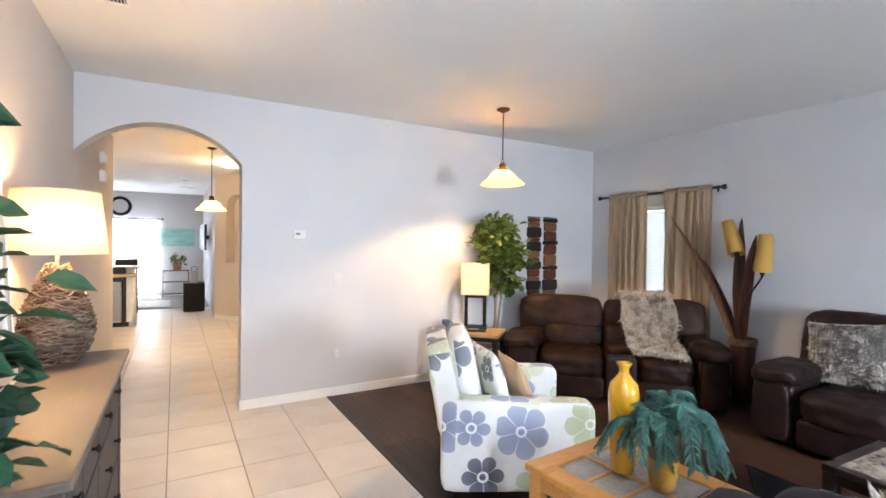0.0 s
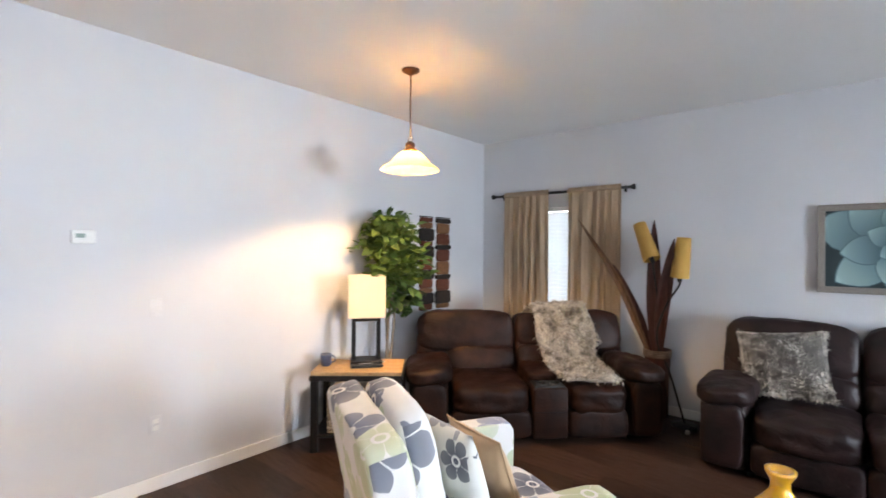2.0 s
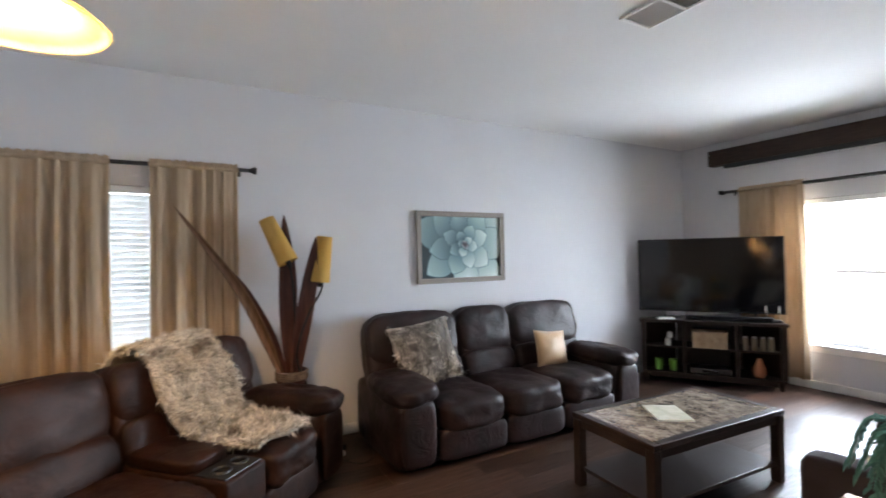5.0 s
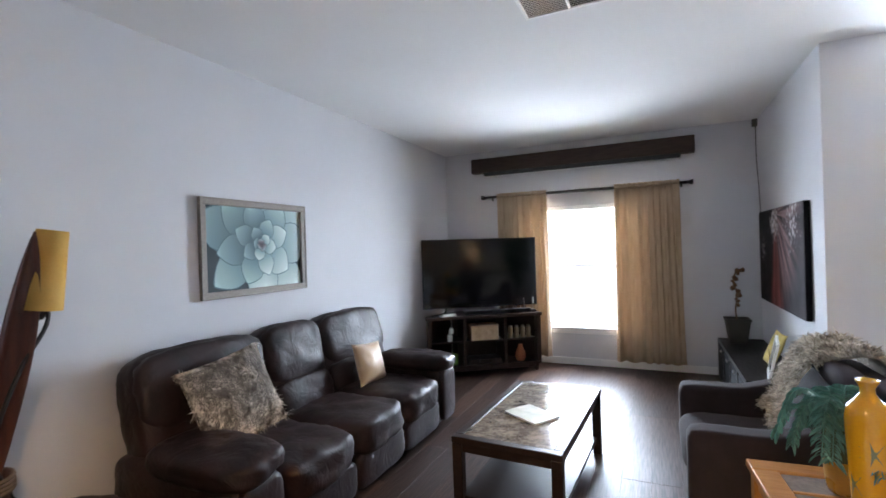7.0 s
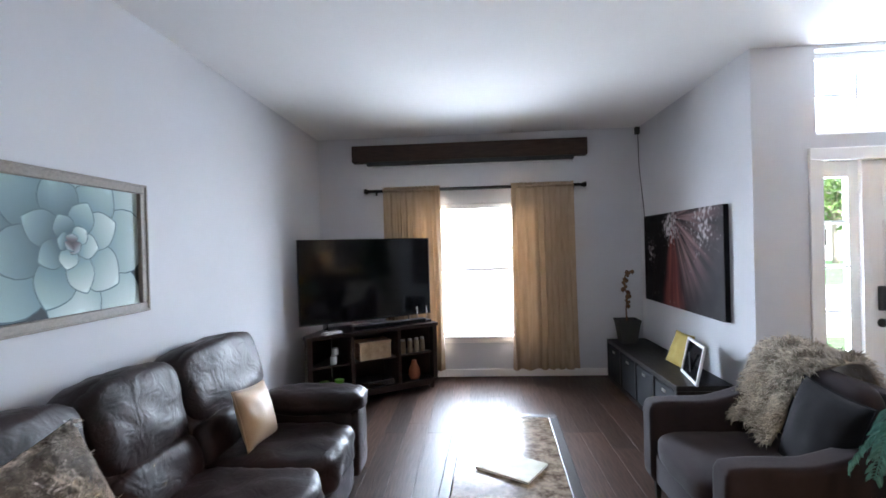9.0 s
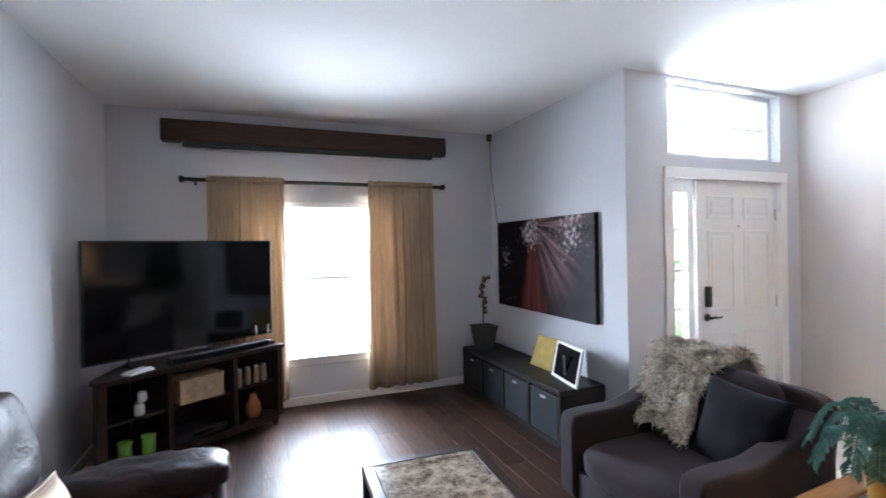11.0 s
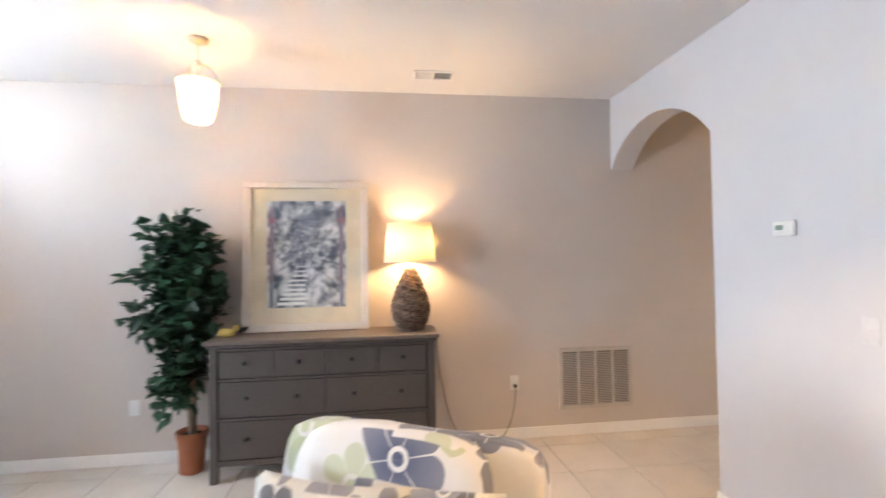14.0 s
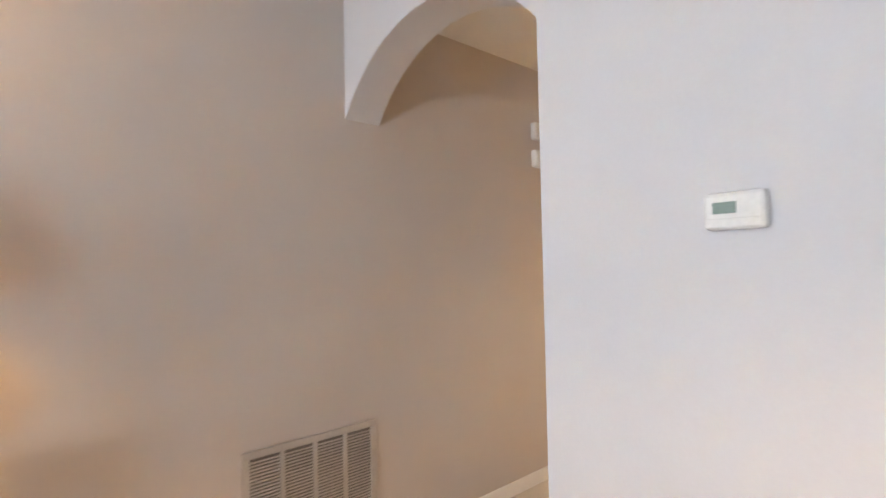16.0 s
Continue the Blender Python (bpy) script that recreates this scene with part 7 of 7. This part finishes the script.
wicker_lamp()
trinket = thing("shell_ornament", pose(-0.33, 1.30, dh), "small yellow ceramic bird ornament on the dresser", "ornament")
part("body", puff(-0.035, 0.035, -0.06, 0.06, 0.0, 0.06, 2.4, 6, 0.004, 3), GOLDCLOTH, trinket, smooth=True)
part("head", puff(-0.02, 0.02, 0.04, 0.085, 0.04, 0.085, 2.2, 5, 0.002, 4), GOLDCLOTH, trinket, smooth=True)
bowl = thing("dark_bowl", pose(-0.50, 1.36, dh), "small black bowl on the dresser", "bowl")
part("body", lathe([(0, 0), (0.03, 0), (0.05, 0.03), (0.055, 0.05), (0.05, 0.05), (0.03, 0.012), (0, 0.01)], 24), BLACKPLASTIC, bowl, smooth=True)


# ---- kitchen and far room, seen through the arch ----
isl = thing("kitchen_island", pose(-0.50, 9.65, 0), "kitchen island end with pale stone counter and raised bar", "kitchen island")
part("base", rbox(-2.6, -0.06, 0.02, 0.95, 0.09, 0.885, 0.006), VINYL, isl)
part("end_post", moved(lathe([(0, 0.0), (0.06, 0.0), (0.06, 0.885), (0, 0.885)], 24), Matrix.Translation((-0.06, 0.085, 0))), VINYL, isl, smooth=True)
part("plinth", rbox(-2.58, -0.08, 0.06, 0.90, 0.0, 0.0895, 0.004), BLACKPLASTIC, isl)
part("counter", rbox(-2.64, 0.0, -0.03, 0.6, 0.8855, 0.925, 0.01), BEIGESTONE, isl)
part("bar_wall", rbox(-2.6, -0.06, 0.601, 0.72, 0.8855, 1.005, 0.004), PAINT, isl)
part("bar_top", rbox(-2.66, 0.04, 0.5, 1.0, 1.0055, 1.045, 0.012), BEIGESTONE, isl)
dish = thing("dishwasher", pose(-0.72, 9.65, 0), "stainless steel dishwasher in the island end", "dishwasher")
part("door", rbox(-0.6, -0.0, -0.012, 0.018, 0.11, 0.80, 0.006), STEEL, dish)
part("control_panel", rbox(-0.6, -0.0, -0.012, 0.018, 0.802, 0.88, 0.005), BLACKPLASTIC, dish)
part("side_strip", rbox(0.004, 0.07, -0.008, 0.018, 0.095, 0.88, 0.004), BLACKPLASTIC, dish)
part("handle", tube([(-0.52, -0.045, 0.76), (-0.06, -0.045, 0.76)], 0.010, 8), STEEL, dish, smooth=True)
toaster = thing("toaster", pose(-0.80, 9.95, 0.925), "black toaster on the island counter", "toaster")
part("body", rbox(-0.16, 0.12, -0.09, 0.09, 0.0, 0.13, 0.02, 3), BLACKPLASTIC, toaster)
part("lever", rbox(0.1205, 0.135, -0.02, 0.02, 0.07, 0.085, 0.003), STEEL, toaster)
stool = thing("bar_chair", pose(-0.78, 11.3, 0), "dark bar chair behind the island", "chair")
part("seat", rbox(-0.2, 0.2, -0.2, 0.2, 0.66, 0.70, 0.01), BLACKWOOD, stool)
part("backrest", rbox(-0.2, 0.2, 0.16, 0.195, 0.98, 1.14, 0.01), BLACKWOOD, stool)
for x in (-0.18, 0.18):
    for y in (-0.18, 0.178):
        part("leg", tube([(x, y, 0), (x, y, 0.66 if y < 0 else 1.0)], 0.016, 8), BLACKWOOD, stool)

sheer_rod = thing("sheer_rod", pose(-1.45, HALL_END - 0.08, 2.12), "thin dark rod holding white sheers", "curtain rod")
part("rod", tube([(-1.4, 0, 0), (1.25, 0, 0)], 0.012, 8), BLACK, sheer_rod)
for x in (-1.4, 1.25):
    part("finial", moved(lathe([(0, -0.03), (0.022, -0.015), (0.022, 0.015), (0, 0.03)], 12), Matrix.Translation((x, 0, 0))), BLACK, sheer_rod)
for k, x in enumerate((-2.3, -1.25, -0.62)):
    w = 0.95 if k < 2 else 0.75
    s = thing("sheer_curtain", pose(x, HALL_END - 0.08, 2.12), "white translucent sheer curtain full of daylight", "curtain", "far sheers")
    part("cloth_panel", sheet(lambda u, v: ((u - 0.5) * w, 0.02 * math.sin(50 * u + k) * min(1, v * 5), -2.08 * v), 60, 8, 0.001), SHEER, s, smooth=True)
glassdoor = tagged(new("window_far"), "wide glazed door bright with daylight", kind="structure")
for x in (-2.8, -1.55, -0.3):
    solid("window_frame", glassdoor, VINYL, x, x + 0.05, HALL_END + 0.02, HALL_END + 0.07, 0.0, 2.1, 0.004)
solid("window_frame", glassdoor, VINYL, -2.75, -0.3, HALL_END + 0.021, HALL_END + 0.069, 2.04, 2.1, 0.004)

ring = thing("round_wall_frame", pose(-1.17, HALL_END, 2.44), "round black ring frame high on the far wall", "wall decor")
part("hoop", moved(lathe([(0.18, -0.03), (0.25, -0.03), (0.26, -0.015), (0.25, -0.001), (0.18, -0.001), (0.18, -0.03)], 40), Matrix.Rotation(radians(-90), 4, "X")), BLACKWOOD, ring, smooth=True)
art = thing("seascape_canvas", pose(0.16, HALL_END, 1.63), "wide teal and white seascape canvas", "picture")
part("canvas_face", rbox(-0.42, 0.42, -0.036, -0.0305, -0.25, 0.25, 0.002), TEAL, art)
part("stretcher", rbox(-0.42, 0.42, -0.03, -0.001, -0.25, 0.25, 0.002), PAPER, art)
cab = thing("speaker_cabinet", pose(0.44, 11.35, 0), "black floor cabinet beside the far wall", "cabinet")
part("body", rbox(-0.19, 0.22, -0.2, 0.35, 0.02, 0.62, 0.008), BLACKWOOD, cab)
part("door", rbox(-0.18, 0.21, -0.214, -0.2005, 0.03, 0.61, 0.004), BLACKWOOD, cab)
part("plinth", rbox(-0.17, 0.20, -0.18, 0.33, 0.0, 0.0195, 0.002), BLACKPLASTIC, cab)
lantern = thing("lantern", pose(0.46, 11.35, 0.62), "tall grey metal lantern on the black cabinet", "lantern")
part("body", rbox(-0.07, 0.07, -0.07, 0.07, 0.0, 0.26, 0.01), STEEL, lantern)
part("handle", tube(curve([(-0.06, 0, 0.26), (-0.05, 0, 0.34), (0.05, 0, 0.34), (0.06, 0, 0.26)], 5), 0.006, 6), BLACK, lantern)
tv2 = thing("wall_television", Matrix.Translation((0.66, 11.9, 1.62)) @ Matrix.Rotation(radians(-87), 4, "Z"), "black television on a swivel arm seen edge-on", "television")
part("panel", rbox(-0.5, 0.5, -0.03, 0.02, -0.29, 0.29, 0.008), BLACKPLASTIC, tv2)
part("swivel_arm", rbox(-0.03, 0.03, 0.0205, 0.12, -0.05, 0.05, 0.004), BLACK, tv2)
rack = thing("plant_stand", pose(0.12, 14.2, 0), "thin wire shelf stand with two shelves", "plant stand")
for x in (-0.3, 0.3):
    for y in (-0.14, 0.14):
        part("post", tube([(x, y, 0), (x, y, 0.72)], 0.008, 6), BLACK, rack)
for z in (0.1, 0.42, 0.72):
    part("shelf", rbox(-0.31, 0.31, -0.15, 0.15, z, z + 0.015, 0.003), BLACK, rack)
indoor_tree(pose(0.15, 14.2, 0.735), [(0, 0, 0.32, 0.15), (0.1, 0, 0.26, 0.12), (-0.12, 0, 0.26, 0.12)], 0.34, 0.08, 160, LEAF, "small bushy green plant in a terracotta pot", 31, (0.11, 0.18), 2, 0.02)
rug = thing("pale_rug", pose(-0.35, 12.9, 0), "pale grey rug on the far tile floor", "rug")
part("pile", rbox(-1.6, 0.35, -0.7, 0.7, 0.0005, 0.012, 0.004), GREYRUG, rug)


def ceiling_fan():
    root = thing("ceiling_fan", pose(-1.35, 12.6, CEIL), "white and nickel ceiling fan at rest", "ceiling fan")
    part("canopy", lathe([(0, -0.0005), (0.07, -0.0005), (0.05, -0.05), (0, -0.05)], 20), NICKEL, root, smooth=True)
    part("rod", tube([(0, 0, -0.05), (0, 0, -0.2)], 0.012, 8), NICKEL, root)
    part("motor", lathe([(0, -0.2), (0.09, -0.21), (0.11, -0.26), (0.08, -0.31), (0, -0.32)], 24), NICKEL, root, smooth=True)
    part("light_bowl", lathe([(0, -0.43), (0.07, -0.41), (0.1, -0.35), (0.08, -0.321), (0, -0.321)], 24), FROSTED, root, smooth=True)
    for k in range(5):
        part("blade", moved(rbox(0.10, 0.62, -0.06, 0.06, -0.262, -0.254, 0.003), Matrix.Rotation(k * 1.2566 + 0.1, 4, "Z") @ Matrix.Rotation(radians(8), 4, "X")), VINYL, root)


ceiling_fan()

# ---- outdoors, seen through the sidelight ----
tagged(part("ground", box(bmesh.new(), -400, 400, -400, 400, -0.4, -0.14), LAWN), "mown lawn reaching to the horizon", kind="structure")
tagged(part("pavement", rbox(-12, 16, -13.0, -5.4, -0.139, -0.06, 0.01), CONCRETE), "pale concrete drive in front of the house", kind="structure")
tagged(part("pavement", rbox(-0.75, 1.2, -3.09, -0.9, -0.139, -0.02, 0.01), CONCRETE), "pale concrete porch slab", kind="structure")
# road paled and stretched to the horizon, so the front window looks overexposed
tagged(part("road", box(bmesh.new(), -8, 200, -395, -13.02, -0.139, -0.08), mat("whitening_ground", (0.34, 0.33, 0.32), 0.9, bump=0.3)), "road widened into pale ground, added to whiten the window view", kind="structure")
house = thing("neighbour_house", pose(-25.0, -34, -0.14), "pale stucco single-storey house across the road", "house")
part("wall", rbox(-8, 8, -4, 4, 0, 2.9, 0.02), STUCCO, house)
bm = bmesh.new()
ridge = [bm.verts.new(p) for p in ((-8.6, -4.6, 2.9), (8.6, -4.6, 2.9), (8.6, 4.6, 2.9), (-8.6, 4.6, 2.9), (-4.5, 0, 5.1), (4.5, 0, 5.1))]
for f in ((0, 1, 5, 4), (2, 3, 4, 5), (1, 2, 5), (3, 0, 4), (3, 2, 1, 0)):
    bm.faces.new([ridge[i] for i in f])
part("roof", bm, SHINGLE, house)
for x in (-5.5, -2.0, 5.2):
    win = part("window", rbox(x - 0.7, x + 0.7, 4.001, 4.05, 0.9, 2.2, 0.01), VINYL, house)
    part("pane", rbox(x - 0.6, x + 0.6, 4.0505, 4.06, 1.0, 2.1, 0.004), BLACKGLOSS, win)
part("garage_door", rbox(0.6, 3.6, 4.001, 4.06, 0.02, 2.2, 0.01), VINYL, house)


def street_tree(x, y, h, seed):
    rng = random.Random(seed)
    root = thing("street_tree", pose(x, y, -0.14), "leafy broad street tree on the lawn", "tree", "street trees")
    part("trunk", tube(curve([(0, 0, 0), (0.05, 0.02, h * 0.25), (-0.04, 0.0, h * 0.5), (0.02, 0.05, h * 0.75)], 4), [0.16 - 0.009 * i for i in range(13)], 8), BARK, root, smooth=True)
    spots = []
    for _ in range(26):
        c = Vector((rng.gauss(0, h * 0.18), rng.gauss(0, h * 0.18), h * rng.uniform(0.42, 0.95)))
        part("limb", tube([(0, 0, h * 0.35), c * 0.6 + Vector((0, 0, h * 0.14)), c], [0.06, 0.03, 0.012], 5), BARK, root) if rng.random() < 0.5 else None
        for _ in range(60):
            p = c + Vector((rng.gauss(0, 1), rng.gauss(0, 1), rng.gauss(0, 0.8))) * h * 0.075
            spots.append((p, (rng.gauss(0, 1), rng.gauss(0, 1), rng.gauss(-0.3, 0.6))))
    leaves("foliage", spots, 0.32, LEAF, root, rng, 0.6)


street_tree(-11.5, -22, 6.5, 1)
street_tree(-18.0, -26, 7.0, 2)
street_tree(-30.0, -24, 6.0, 3)

# ---- floor tiles and planks, piece by piece ----
stock = {}


def piece(name, x0, x1, y0, y1, z0, z1, material, bevel, under):
    key = (name, round(x1 - x0, 3), round(y1 - y0, 3))
    if key not in stock:
        a, b = (x1 - x0) / 2, (y1 - y0) / 2
        bm = bmesh.new()
        lowv = [bm.verts.new(p) for p in ((-a, -b, z0), (a, -b, z0), (a, b, z0), (-a, b, z0))]
        midv = [bm.verts.new((v.co.x, v.co.y, z1 - bevel)) for v in lowv]
        topv = [bm.verts.new((v.co.x * (1 - bevel / a), v.co.y * (1 - bevel / b), z1)) for v in lowv]
        for p, q in ((lowv, midv), (midv, topv)):
            for i in range(4):
                bm.faces.new([p[i], p[(i + 1) % 4], q[(i + 1) % 4], q[i]])
        bm.faces.new(topv)
        me = bpy.data.meshes.new(name)
        bm.to_mesh(me)
        bm.free()
        me.materials.append(material)
        stock[key] = me
    ob = new(name, stock[key])
    ob.parent = under
    ob.location = ((x0 + x1) / 2, (y0 + y1) / 2, 0)


def lay_tiles():
    g = 0.0035
    i0 = math.floor((-2.3 - 0.045) / T)
    for i in range(i0, 6):
        for j in range(-5, 26):
            x0, y0 = 0.045 + i * T, 0.02 + j * T
            x1, y1 = x0 + T, y0 + T
            lo = WALL_D if y0 < 6.9 else -3.0
            hi = SEAM_X - 0.013 if y0 < WALL_A - 0.1 else 3.0
            x0, x1, y0, y1 = max(x0, lo), min(x1, hi), max(y0, DOOR_Y), y1
            if x1 - x0 > 0.03 and y1 - y0 > 0.03:
                piece("floor_tile", x0 + g, x1 - g, y0 + g, y1 - g, -0.006, 0.0, TILE, 0.0015, floor)


def lay_planks():
    rng = random.Random(2)
    w, x = 0.178, SEAM_X + 0.019
    while x < WALL_B:
        y = WALL_W - rng.choice((0.2, 0.5, 0.8, 1.0))
        while y < WALL_A:
            y1 = y + 1.22
            a, b, c, d = x, min(x + w, WALL_B), max(y, WALL_W), min(y1, WALL_A)
            if d - c > 0.05 and b - a > 0.02:
                piece("floor_plank", a + 0.0006, b - 0.0006, c + 0.0006, d - 0.0006, -0.006, 0.0, PLANK, 0.0004, plank_floor)
            y = y1
        x += w


lay_tiles()
lay_planks()
